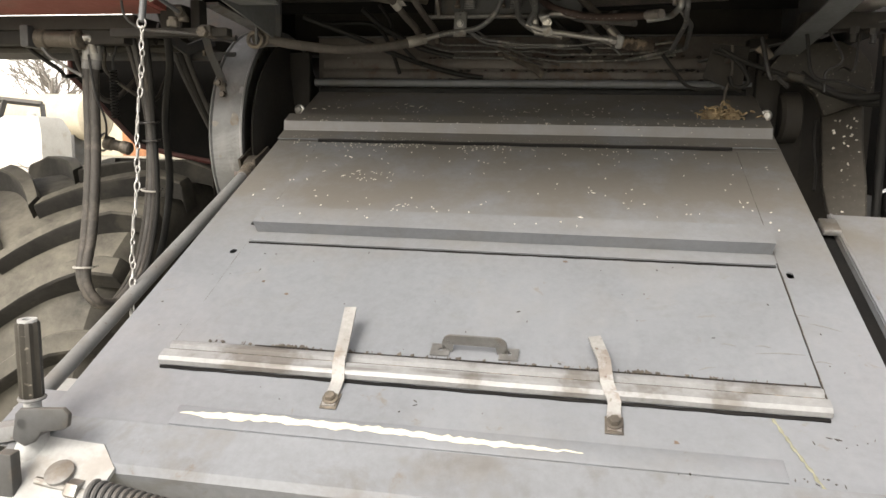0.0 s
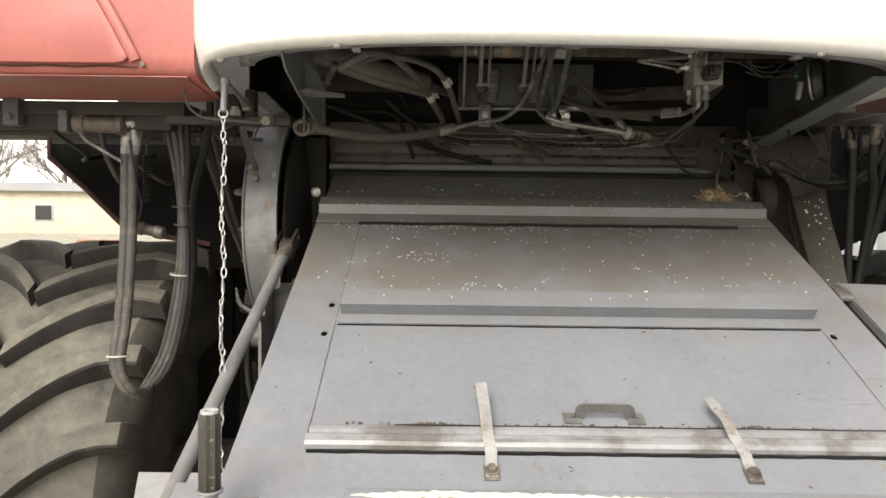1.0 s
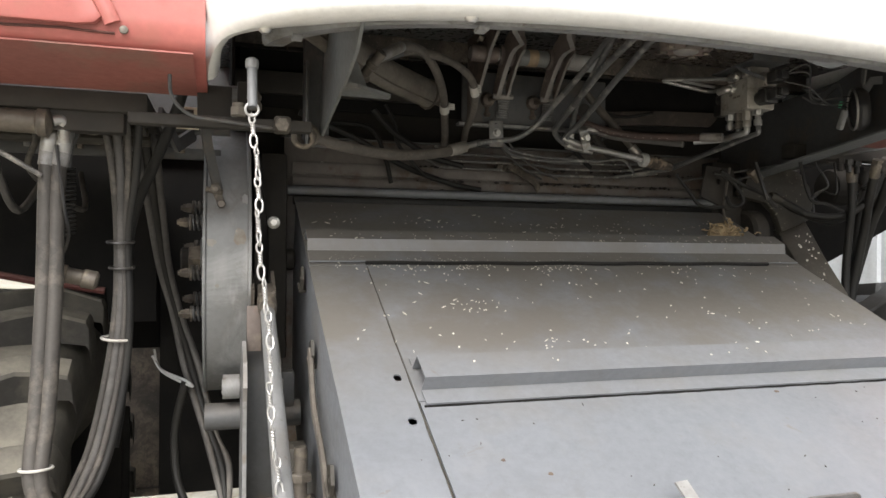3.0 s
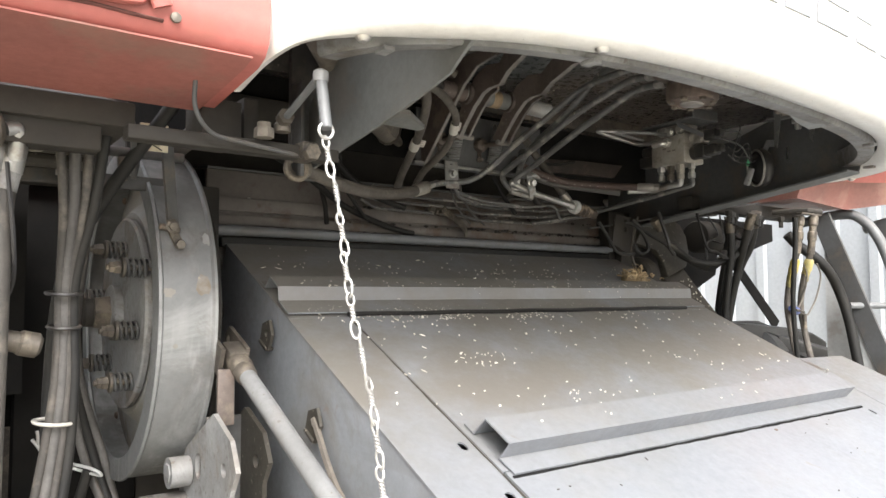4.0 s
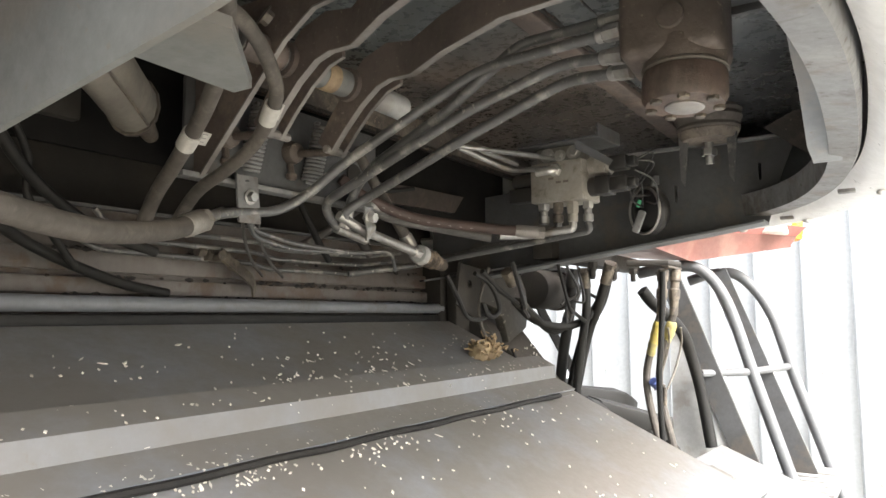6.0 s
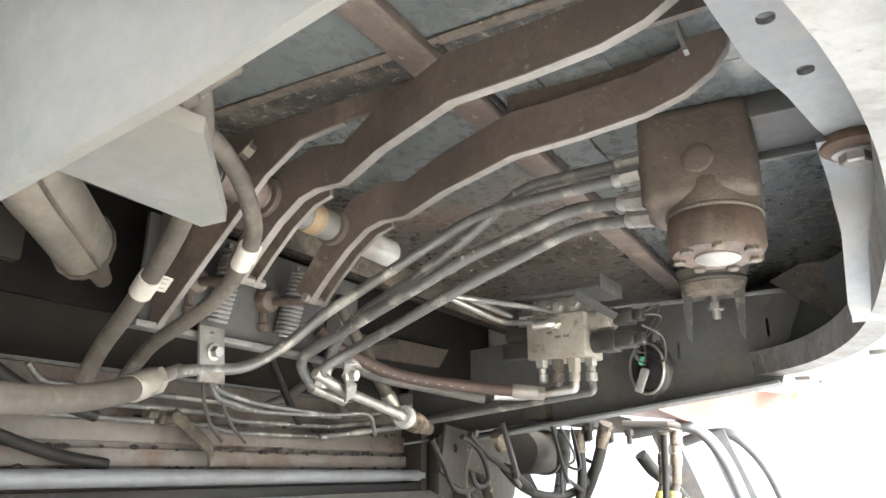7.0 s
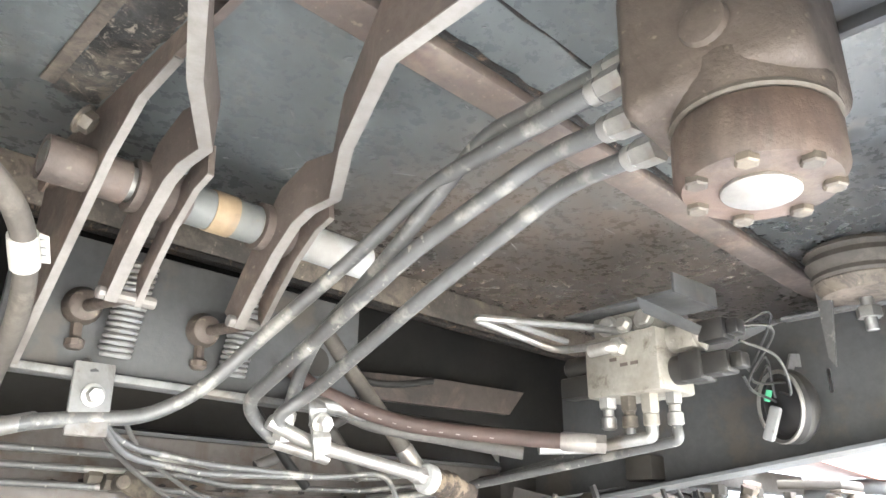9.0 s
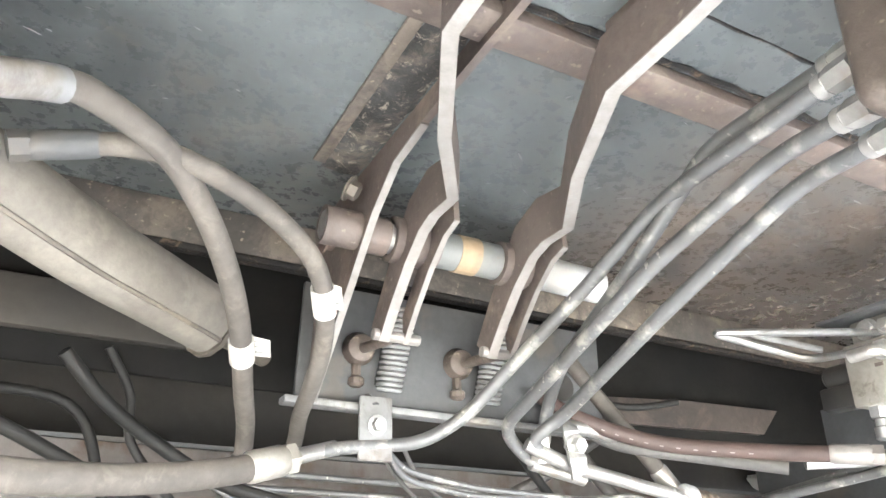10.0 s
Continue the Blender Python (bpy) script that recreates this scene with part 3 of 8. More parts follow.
t1 = build_tree((-29, 44, 0.5), 9.0, 1)
for tx, ty, tr in ((-26.6, 50, 75), (-31.5, 49, 200), (-36.5, 46, 310), (-39, 50, 20), (-23, 52, 160)):
    copy_thing(t1, pose(tx, ty, 0.5, 0, 0, tr))
copy_thing(t1, pose(-24.5, 47, 0.5, 0, 0, 130))
copy_thing(t1, pose(-34, 43, 0.5, 0, 0, 250))
copy_thing(t1, pose(-21, 50, 0.5, 0, 0, 40))


def build_yard():
    # white cylinder tank on saddles
    tank = thing("storage_tank", (-16.2, 20.5, 0.55), "large beige horizontal cylinder tank with domed ends on saddles", "tank")
    c = V(-16.2, 20.5, 2.30)
    shell = lathe([(0.05, -0.28), (0.42, -0.2), (0.66, -0.08), (0.72, 0), (0.72, 4.6), (0.66, 4.68), (0.42, 4.8), (0.05, 4.86)], c + V(1.6, 0, 0), (-1, 0.15, 0), 32)
    part("shell", shell, PLASTER, tank)
    for k in (0.6, 3.6):
        part("saddle", block(c + V(1.6 - k - 0.12, -0.5 + 0.15 * k, -1.95), c + V(1.6 - k + 0.12, 0.5 + 0.15 * k, -0.55), 0.02), GREY_DARK, tank)
    # white plastic canister
    can = thing("plastic_canister", (-12.45, 15.2, 0.5), "tall white plastic canister with chamfered shoulders", "canister")
    part("body", soften(loft([[V(-12.45 + a * s, 15.2 + b * s, z) for a, b in ((-0.62, -0.5), (0.62, -0.5), (0.62, 0.5), (-0.62, 0.5))] for z, s in ((0.45, 0.95), (0.6, 1), (1.80, 1), (2.10, 0.80), (2.15, 0.7))]), 0.06, 3), TANK, can)
    part("cap", lathe([(0.1, 0), (0.1, 0.08), (0.08, 0.1)], (-12.45, 15.2, 2.14), (0, 0, 1), 16), TANK, can)
    # implement frame
    imp = thing("farm_implement", (-13.4, 16.4, 0.5), "blue-grey steel frame of a parked farm implement", "implement")
    B = lambda a, b: part("frame_bar", sweep([a, b], 0.08, 4), GREY_DARK, imp)
    for a, b in (((-14.9, 16.2, 0.5), (-14.2, 16.4, 2.6)), ((-14.4, 16.4, 2.6), (-13.3, 16.6, 2.5)), ((-13.3, 16.6, 2.5), (-13.0, 16.4, 0.5)), ((-14.9, 16.4, 1.5), (-12.9, 16.4, 1.4)), ((-14.5, 16.8, 0.5), (-13.2, 16.2, 2.0)), ((-14.8, 16.2, 2.15), (-13.2, 16.7, 1.95))):
        B(V(a), V(b))
    # house at the end of the yard
    house = thing("house", (-22, 40, 0.5), "low beige plastered house with a grey roof", "house")
    part("wall", block((-34, 40, 0.3), (-10, 46, 2.9), 0.02), PLASTER, house)
    part("roof", loft([[V(x, 39.6, 2.9), V(x, 43, 3.5), V(x, 46.4, 2.9)] for x in (-34.4, -9.6)]), GREY_PALE, house)
    for x in (-29, -22.6, -17):
        w = part("window", block((x - 0.55, 39.96, 1.2), (x + 0.55, 40.02, 2.2), 0.02), GREY_PALE, house)
        part("pane", block((x - 0.45, 39.945, 1.3), (x + 0.45, 39.957, 2.1), 0.0), PLASTIC, w)
    d = part("door", block((-26.9, 39.95, 0.4), (-25.2, 40.02, 2.2), 0.02), BRICK, house, "orange-brown door")
    # brick stack
    stack = thing("brick_stack", (-9.2, 19.0, 0.5), "stack of orange bricks on the bank", "bricks")
    first = None
    for k in range(84):
        r, c0 = divmod(k, 12)
        lay, col = c0 // 6, c0 % 6
        if first is None:
            first = part("brick", block((0, 0, 0), (0.24, 0.115, 0.07), 0.004), BRICK, None)
            o = first
        else:
            o = new("brick", first.data)
        o.parent = stack
        o.location = (-0.8 + col * 0.25 + 0.01 * (r % 2), -0.1 + lay * 0.125, r * 0.074 + 0.02)
    # rubble heap
    rnd = random.Random(8)
    bits = []
    for _ in range(160):
        a, q = rnd.uniform(0, 6.28), rnd.uniform(0, 1) ** 0.7
        x, y = -8.0 + math.cos(a) * q * 2.6, 13.5 + math.sin(a) * q * 1.5
        b = bmesh.new()
        bmesh.ops.create_icosphere(b, subdivisions=1, radius=rnd.uniform(0.06, 0.2))
        for v in b.verts:
            v.co *= rnd.uniform(0.7, 1.25)
        bmesh.ops.translate(b, verts=b.verts, vec=(x, y, ground_height(x, y) + 0.55 * (1 - q)))
        bits.append(b)
    solo("rubble_heap", merge(*bits), STONE, "heap of pale rubble and broken stones", "rubble", kind="stuff", sharp=20)
    # tangled branches on the bank
    tw = []
    for _ in range(70):
        p = V(-10.5 + rnd.uniform(-1.6, 1.6), 14.6 + rnd.uniform(-0.6, 0.6), 0.5)
        tw.append(sweep(catmull([p, p + V(rnd.uniform(-0.6, 0.6), rnd.uniform(-0.2, 0.2), rnd.uniform(0.1, 0.4)), p + V(rnd.uniform(-1.2, 1.2), 0, rnd.uniform(0.1, 0.6))], 3), 0.012, 4))
    solo("brushwood", merge(*tw), BARK, "tangled dry brushwood lying on the bank", "brushwood", kind="stuff")


build_yard()

# ---------- feeder house ----------
SC, SS = 0.9042, 0.4272          # its slope


def F(x, v, w):
    """Feeder house: x across, v up the slope, w off its top sheet."""
    return Vector((x, 1.16 + v * SC - w * SS, 1.400 + v * SS + w * SC))


FV, FW = Vector((0, SC, SS)), Vector((0, -SS, SC))


def fblock(x0, x1, v0, v1, w0, w1, bevel=0.003):
    b = block((x0, v0, w0), (x1, v1, w1), bevel)
    for v in b.verts:
        v.co = F(*v.co)
    return b


def fplate(outline, w, thick, holes=()):
    return plate(outline, thick, F(0, 0, w), (1, 0, 0), FV, holes)


SCUFFS = [(0.558, 0.162, 0.577, 0.160, 0.0002), (0.571, 0.141, 0.620, 0.126, 0.0002), (0.470, 0.049, 0.546, 0.055, 0.0052), (0.473, 0.067, 0.497, 0.068, 0.0052), (0.373, -0.003, 0.403, 0.011, 0.0052), (0.560, 0.044, 0.585, 0.043, 0.0002), (0.42, 0.067, 0.442, 0.066, 0.0052)]


def build_feeder():
    fh = thing("feeder_house", F(0, 0.4, -0.5), "grey sheet-steel feeder house of a combine, dusty towards its top", "feeder house")
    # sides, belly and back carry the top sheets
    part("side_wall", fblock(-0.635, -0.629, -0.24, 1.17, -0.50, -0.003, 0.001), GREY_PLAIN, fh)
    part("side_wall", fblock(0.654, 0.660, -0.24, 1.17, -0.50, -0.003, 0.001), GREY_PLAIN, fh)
    part("belly", fblock(-0.629, 0.654, -0.24, 1.17, -0.50, -0.494, 0.001), GREY, fh)
    part("end_wall", fblock(-0.629, 0.654, 1.164, 1.17, -0.494, -0.003, 0.001), GREY, fh)
    holes_l = [slot(-0.531, 0.387, 0.013, 0.02), slot(-0.531, 0.272, 0.014, 0.018)]
    part("side_strip", fplate([(-0.637, -0.235), (-0.512, -0.235), (-0.512, 0.805), (-0.637, 0.805)], -0.003, 0.003, holes_l), GREY, fh)
    part("side_strip", fplate([(0.556, -0.235), (0.662, -0.235), (0.662, 0.805), (0.556, 0.805)], -0.003, 0.003, [slot(0.572, 0.283, 0.013, 0.02)]), GREY, fh)
    part("front_strip", fplate([(-0.512, -0.235), (0.556, -0.235), (0.556, -0.03), (-0.512, -0.03)], -0.003, 0.003), GREY, fh)
    part("crown_sheet", fplate([(-0.637, 0.805), (0.662, 0.805), (0.662, 1.172), (-0.637, 1.172)], -0.003, 0.0035), GREY, fh)
    part("upper_sheet", fplate([(-0.5116, 0.315), (0.555, 0.315), (0.555, 0.802), (-0.5116, 0.802)], 0.0012, 0.003), GREY, fh)
    hatch = part("hatch", fplate([(-0.5105, -0.068), (0.5522, -0.068), (0.5522, 0.312), (-0.5105, 0.312)], 0.0015, 0.0035), GREY, fh, "inspection hatch sheet")
    part("seal", fblock(-0.505, 0.548, -0.074, -0.03, -0.0025, 0.001, 0.0), RUBBER, fh)
    # stiffeners
    part("stiffener", folded([(0.428, 0.006), (0.402, 0.006), (0.388, 0.040), (0.330, 0.038), (0.340, 0.007), (0.302, 0.006)], 0.003, -0.502, 0.549, F), GREY, fh, "pressed hat-section stiffener")
    # shaded gap below the flange drawn as a thin black bead
    part("gap_shade_bead", sweep([F(-0.506 + 1.055 * k / 60, 0.2990 + 0.0004 * math.sin(k * 1.9) + 0.0003 * math.sin(k * 4.3), 0.0052) for k in range(61)], lambda t: 0.0024 + 0.0005 * math.sin(t * 41) * math.sin(t * 13), 6), VOID, fh, "black bead for the shade in the gap")
    part("stiffener", folded([(0.955, 0.004), (0.93, 0.004), (0.918, 0.032), (0.876, 0.030), (0.862, 0.007), (0.811, 0.006)], 0.003, -0.636, 0.650, F), GREY, fh, "pressed hat-section stiffener, chaff along it")
    for v, w, x0, x1 in ((0.3885, 0.0402, -0.50, 0.547), (0.3305, 0.0384, -0.50, 0.547), (0.9185, 0.0322, -0.634, 0.648), (0.8755, 0.0302, -0.634, 0.648)):
        part("worn_crest", sweep([F(x0 + (x1 - x0) * k / 30, v, w) for k in range(31)], lambda t: 0.0010 + 0.0005 * math.sin(t * 29) * math.sin(t * 11), 6), GREY_PALE, fh)
    for x, v0, v1 in ((-0.5125, -0.07, 0.798), (0.5562, -0.07, 0.798)):
        part("sheet_joint", sweep([F(x + 0.0004 * math.sin(k * 2.1), v0 + (v1 - v0) * k / 40, 0.0012) for k in range(41)], lambda t: 0.0013 + 0.0006 * math.sin(t * 31) * math.sin(t * 12), 6), ARM, fh, "dirty joint between the sheets")
    part("sealing_strip", sweep([F(-0.515 + 1.06 * k / 24, 0.803 + 0.0015 * math.sin(k * 1.3), 0.008) for k in range(25)], 0.008, 8, squash=0.6), RUBBER, fh, "black rubber strip")
    # rolled lower lip of the hatch
    part("lip", folded([(-0.024, 0.006), (-0.030, 0.010), (-0.038, 0.010), (-0.041, 0.005)], 0.002, -0.510, 0.551, F, 0.0005), LIP, hatch, "rolled upper bead")
    part("lip_groove", fblock(-0.510, 0.551, -0.052, -0.0405, 0.004, 0.0058, 0.0), GRIME, hatch, "dirty groove")
    part("lip", folded([(-0.050, 0.005), (-0.055, 0.014), (-0.072, 0.0145), (-0.0765, 0.011), (-0.078, 0.003)], 0.002, -0.512, 0.553, F, 0.0005), LIP, hatch, "bare rolled edge, scuffed bright")
    # dark of the gap below the lip drawn as a black line
    part("lip_gap", sweep([F(-0.508 + 1.058 * k / 50, -0.0835 + 0.0006 * math.sin(k * 1.7), 0.0012) for k in range(51)], lambda t: 0.0034 + 0.0005 * math.sin(t * 37) * math.sin(t * 17), 6, squash=0.8), VOID, hatch, "black line for the shaded gap")
    part("rust_line", folded([(-0.0195, 0.0062), (-0.0215, 0.0072), (-0.0245, 0.0070)], 0.0012, -0.36, 0.55, F, 0.0006), SOOT, hatch)
    crumbs = []
    rr = random.Random(31)
    heaps = [rr.uniform(-0.42, 0.53) for k in range(11)]
    for k in range(130):
        x = rr.choice((rr.uniform(-0.45, 0.54), rr.gauss(rr.choice(heaps), 0.012), rr.gauss(rr.choice(heaps), 0.02)))
        if -0.5 < x < 0.54:
            q = 0.0007 + 0.0026 * rr.random() ** 2.5
            b = bmesh.new()
            bmesh.ops.create_icosphere(b, subdivisions=1, radius=q)
            for v in b.verts:
                v.co = F(x + v.co.x * rr.uniform(0.8, 2.2), -0.017 + rr.gauss(0, 0.0025) + v.co.y, 0.0068 + v.co.z * 0.6)
            crumbs.append(b)
    tagged(part("dirt", merge(*crumbs), GREASE, hatch, "dark dirt crumbs along the lip"), kind="stuff")
    # spring straps
    for x, vx, top in ((-0.191, -0.204, 0.045), (0.244, 0.214, 0.032)):
        st = part("strap", bar([F(x, -0.142, 0.004), F(x, -0.104, 0.004), F(x + 0.001, -0.088, 0.008), F(x + (vx - x) * 0.35, -0.06, 0.020), F(vx + (x - vx) * 0.5, -0.02, 0.03), F(vx, 0.032 + 0.02 * (x < 0), top)], 0.0205, 0.004, FW), HANDLE_STRAP, fh, "worn steel spring strap")
        part("bolt", bolt(F(x, -0.128, 0.006), FW, 0.009, 0.008), GREASE, st)
        part("foot", fblock(x - 0.0135, x + 0.0135, -0.146, -0.112, 0.0005, 0.003, 0.001), GREASE, st)
    # grab handle
    hd = part("handle", bar(bends([F(-0.034, 0.004, 0.0075), F(-0.0265, 0.004, 0.0075), F(-0.0235, 0.004, 0.030), F(0.0635, 0.004, 0.030), F(0.067, 0.004, 0.0075), F(0.075, 0.004, 0.0075)], 0.007, 5), 0.019, 0.004, FV), HANDLE, fh, "bent flat-steel grab handle")
    for x in (-0.037, 0.078):
        part("foot", fplate([(x - 0.017, -0.012), (x + 0.015, -0.012), (x + 0.015, 0.016), (x - 0.017, 0.016)], 0.0052, 0.0035, [circle(x, 0.002, 0.004, 8)]), HANDLE, hd)
    # pressed rib with a scraped patch of primer
    part("pressed_rib", fblock(-0.43, 0.47, -0.205, -0.165, -0.002, 0.003, 0.0029), GREY, fh)
    rnd = random.Random(5)
    n = 70
    up, lo = [], []
    for i in range(n + 1):
        t = i / n
        wd = 0.0062 * min(1.0, t * 9, (1 - t) * 5) * (0.75 + 0.5 * rnd.random()) * (1.1 - 0.45 * t)
        mid = -0.183 + 0.004 * math.sin(t * 5) + 0.002 * rnd.uniform(-1, 1)
        up.append((-0.42 + 0.62 * t, mid + wd + 0.0005))
        lo.append((-0.42 + 0.62 * t, mid - wd - 0.0005))
    part("scraped_patch", fplate(up + lo[::-1], 0.0031, 0.0006), PRIMER, fh, "cream primer where the paint is scraped off")
    # front cross beam
    bm = folded([(-0.212, 0.003), (-0.222, 0.001), (-0.284, -0.006), (-0.291, -0.012), (-0.293, -0.07)], 0.004, -0.66, 0.70, F)
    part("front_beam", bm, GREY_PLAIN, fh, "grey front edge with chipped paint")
    part("front_box", fblock(-0.66, 0.68, -0.275, -0.22, -0.42, -0.02, 0.004), GREY_DARK, fh)
    part("corner_plate", fblock(-0.71, -0.636, -0.27, -0.15, -0.012, -0.006, 0.002), GREY, fh)
    # weld beads at the corner of the sheet
    for a, b in ((F(0.47, -0.09, 0.002), F(0.52, -0.235, 0.002)),):
        part("weld_bead", sweep([a + (b - a) * k / 26 + V(rnd.uniform(-1, 1) * 0.0016, rnd.uniform(-1, 1) * 0.0016, 0) for k in range(27)], lambda t: 0.0022 + 0.0012 * math.sin(t * 55), 6, squash=0.5), MOSS, fh)
    # fittings on the outer side
    side = -0.636
    for v, w in ((0.86, -0.06), (0.62, -0.10), (0.30, -0.13), (0.02, -0.15)):
        part("side_lug", merge(plate([(-0.02, -0.025), (0.02, -0.025), (0.024, 0.01), (0, 0.03), (-0.024, 0.01)], 0.006, F(side - 0.012, v, w), FV, FW, [circle(0, 0.002, 0.007)]), fblock(side - 0.016, side, v - 0.018, v + 0.018, w - 0.026, w - 0.02, 0.001)), ARM, fh)
    part("side_wire", sweep(catmull([F(side - 0.012, 0.62, -0.09), F(side - 0.014, 0.5, -0.14), F(side - 0.012, 0.36, -0.15), F(side - 0.014, 0.2, -0.19)], 8), 0.006, 6), HOSE_DUSTY, fh)
    # drilled marks and stains standing on the sheets
    for x, v in ((-0.42, 0.165), (-0.36, 0.13), (0.27, 0.30), (0.16, 0.285), (0.33, -0.15), (-0.02, -0.21), (0.1, -0.225)):
        part("paint_chip", fplate([(x + 0.006 * math.cos(a) * rnd.uniform(0.4, 1), v + 0.005 * math.sin(a) * rnd.uniform(0.4, 1)) for a in [k * 0.7 for k in range(9)]], 0.0052 if v > -0.03 else 0.0002, 0.0005), RUST, fh)
    chips = []
    rc = random.Random(58)
    spots = [(-0.33, -0.262), (-0.24, -0.268), (-0.28, -0.272), (-0.10, -0.255), (0.36, -0.21), (0.50, -0.20), (0.55, -0.12)]
    for k in range(110):
        if k < 60:
            cx, cv = rc.choice(spots)
            x, v = rc.gauss(cx, 0.03), rc.gauss(cv, 0.010)
        else:
            x, v = rc.uniform(-0.60, 0.63), rc.uniform(-0.21, 0.29)
        if not -0.62 < x < 0.64 or -0.105 < v < -0.02:
            continue
        w = 0.0052 if v > -0.02 and -0.505 < x < 0.548 else 0.0003
        if v < -0.205:
            w = 0.0025 + (v + 0.212) * 0.11
        v = max(v, -0.282)
        a, L = rc.uniform(0, 3.14), 0.0008 + 0.0035 * rc.random() ** 2
        d, q = (math.cos(a) * L, math.sin(a) * L), rc.uniform(0.0005, 0.0013)
        e = (-math.sin(a) * q, math.cos(a) * q)
        chips.append(loft([[F(x - d[0], v - d[1], w + h), F(x + e[0], v + e[1], w + h), F(x + d[0], v + d[1], w + h), F(x - e[0], v - e[1], w + h)] for h in (-0.003, 0.0009)]))
    tagged(part("paint_chips", merge(*chips), ARM, fh, "small dark chips and scratches in the paint"), kind="stuff")
    for x0, v0, x1, v1, w in SCUFFS:
        n, a, b = 9, [], []
        for k in range(n):
            t = k / (n - 1)
            q = 0.0016 * math.sin(math.pi * (0.08 + 0.84 * t)) * rnd.uniform(0.5, 1.1)
            x, v = x0 + (x1 - x0) * t, v0 + (v1 - v0) * t + 0.002 * math.sin(t * 4) + rnd.uniform(-0.0004, 0.0004)
            a.append((x, v + q))
            b.append((x, v - q))
        part("scuff_mark", fplate(a + b[::-1], w, 0.0003), SCUFF, fh)
    return fh


feeder = build_feeder()


def build_chaff():
    rnd = random.Random(11)
    bits = []
    nests = [(rnd.uniform(-0.55, 0.58), rnd.choice((0.80, 0.80, 0.87, 0.96, 1.04, rnd.uniform(0.45, 0.78)))) for k in range(34)]
    nests += [(rnd.gauss(-0.36, 0.10), 0.797 + 0.02 * rnd.random()) for k in range(12)]
    for i in range(880):
        k = rnd.random()
        if k < 0.45:
            nx, nv = nests[int(rnd.random() ** 1.4 * len(nests))]
            x, v = rnd.gauss(nx, 0.040), rnd.gauss(nv, 0.018)
        elif k < 0.75:
            x, v = rnd.uniform(-0.6, 0.62), rnd.gauss(0.86, 0.05)
        else:
            x, v = rnd.uniform(-0.6, 0.62), rnd.uniform(0.34, 1.15)
        if not (-0.62 < x < 0.64 and 0.33 < v < 1.16):
            continue
        w = 0.0045
        if 0.811 < v < 0.862:
            w = 0.0075
        elif 0.862 <= v <= 0.876:
            w = 0.0075 + 0.023 * (v - 0.862) / 0.014
        elif 0.876 < v < 0.918:
            w = 0.0325
        elif 0.918 <= v < 0.935:
            w = 0.034 - 0.03 * (v - 0.918) / 0.017
        elif 0.329 < v < 0.40:
            w = 0.042
        L, a = rnd.uniform(0.0007, 0.0030) * (1 + 1.3 * (rnd.random() < 0.16)), rnd.uniform(0, 3.14)
        d = Vector((math.cos(a) * L, math.sin(a) * L, 0))
        s = Vector((-math.sin(a), math.cos(a), 0)) * rnd.uniform(0.0007, 0.0024)
        ring = [F(x + q.x, v + q.y, w + h) for q, h in ((-d, 0), (s, 0.0005), (d, 0.001), (-s, 0.0005))]
        b = bmesh.new()
        lo = [b.verts.new(p) for p in ring]
        hi = [b.verts.new(p + FW * 0.0012) for p in ring]
        b.faces.new(hi)
        b.faces.new(lo[::-1])
        for j in range(4):
            b.faces.new((lo[j], lo[(j + 1) % 4], hi[(j + 1) % 4], hi[j]))
        bits.append(b)
    solo("chaff", merge(*bits), CHAFF, "pale chaff flakes scattered over the feeder house", "chaff", kind="stuff")
    # clump of straw lying at the crown
    st = []
    c = F(0.545, 0.985, 0.0)
    for i in range(70):
        a, e = rnd.uniform(0, 6.28), rnd.uniform(0, 1)
        p = c + V(rnd.gauss(0, 0.028), rnd.gauss(0, 0.016), abs(rnd.gauss(0.014, 0.010)) + 0.005)
        d = Vector((math.cos(a), math.sin(a) * 0.6, rnd.uniform(-0.1, 0.5))) * rnd.uniform(0.008, 0.022)
        q = p + d
        k = Vector((rnd.uniform(-1, 1), rnd.uniform(-1, 1), rnd.uniform(0, 1))) * 0.012
        st.append(sweep(catmull([p, (p + q) / 2 + k, q], 3), rnd.uniform(0.0012, 0.0032), 4))
    for dx, r in ((-0.030, 0.020), (-0.006, 0.024), (0.020, 0.018), (0.036, 0.013)):
        b = bmesh.new()
        bmesh.ops.create_icosphere(b, subdivisions=2, radius=r)
        for v in b.verts:
            v.co *= rnd.uniform(0.75, 1.2)
        bmesh.ops.translate(b, verts=b.verts, vec=c + V(dx, 0, 0.012))
        st.append(b)
    solo("straw_clump", merge(*st), STRAW, "matted clump of yellow straw on the feeder house crown", "straw", kind="stuff")


build_chaff()

# ---------- machine body behind the feeder house ----------


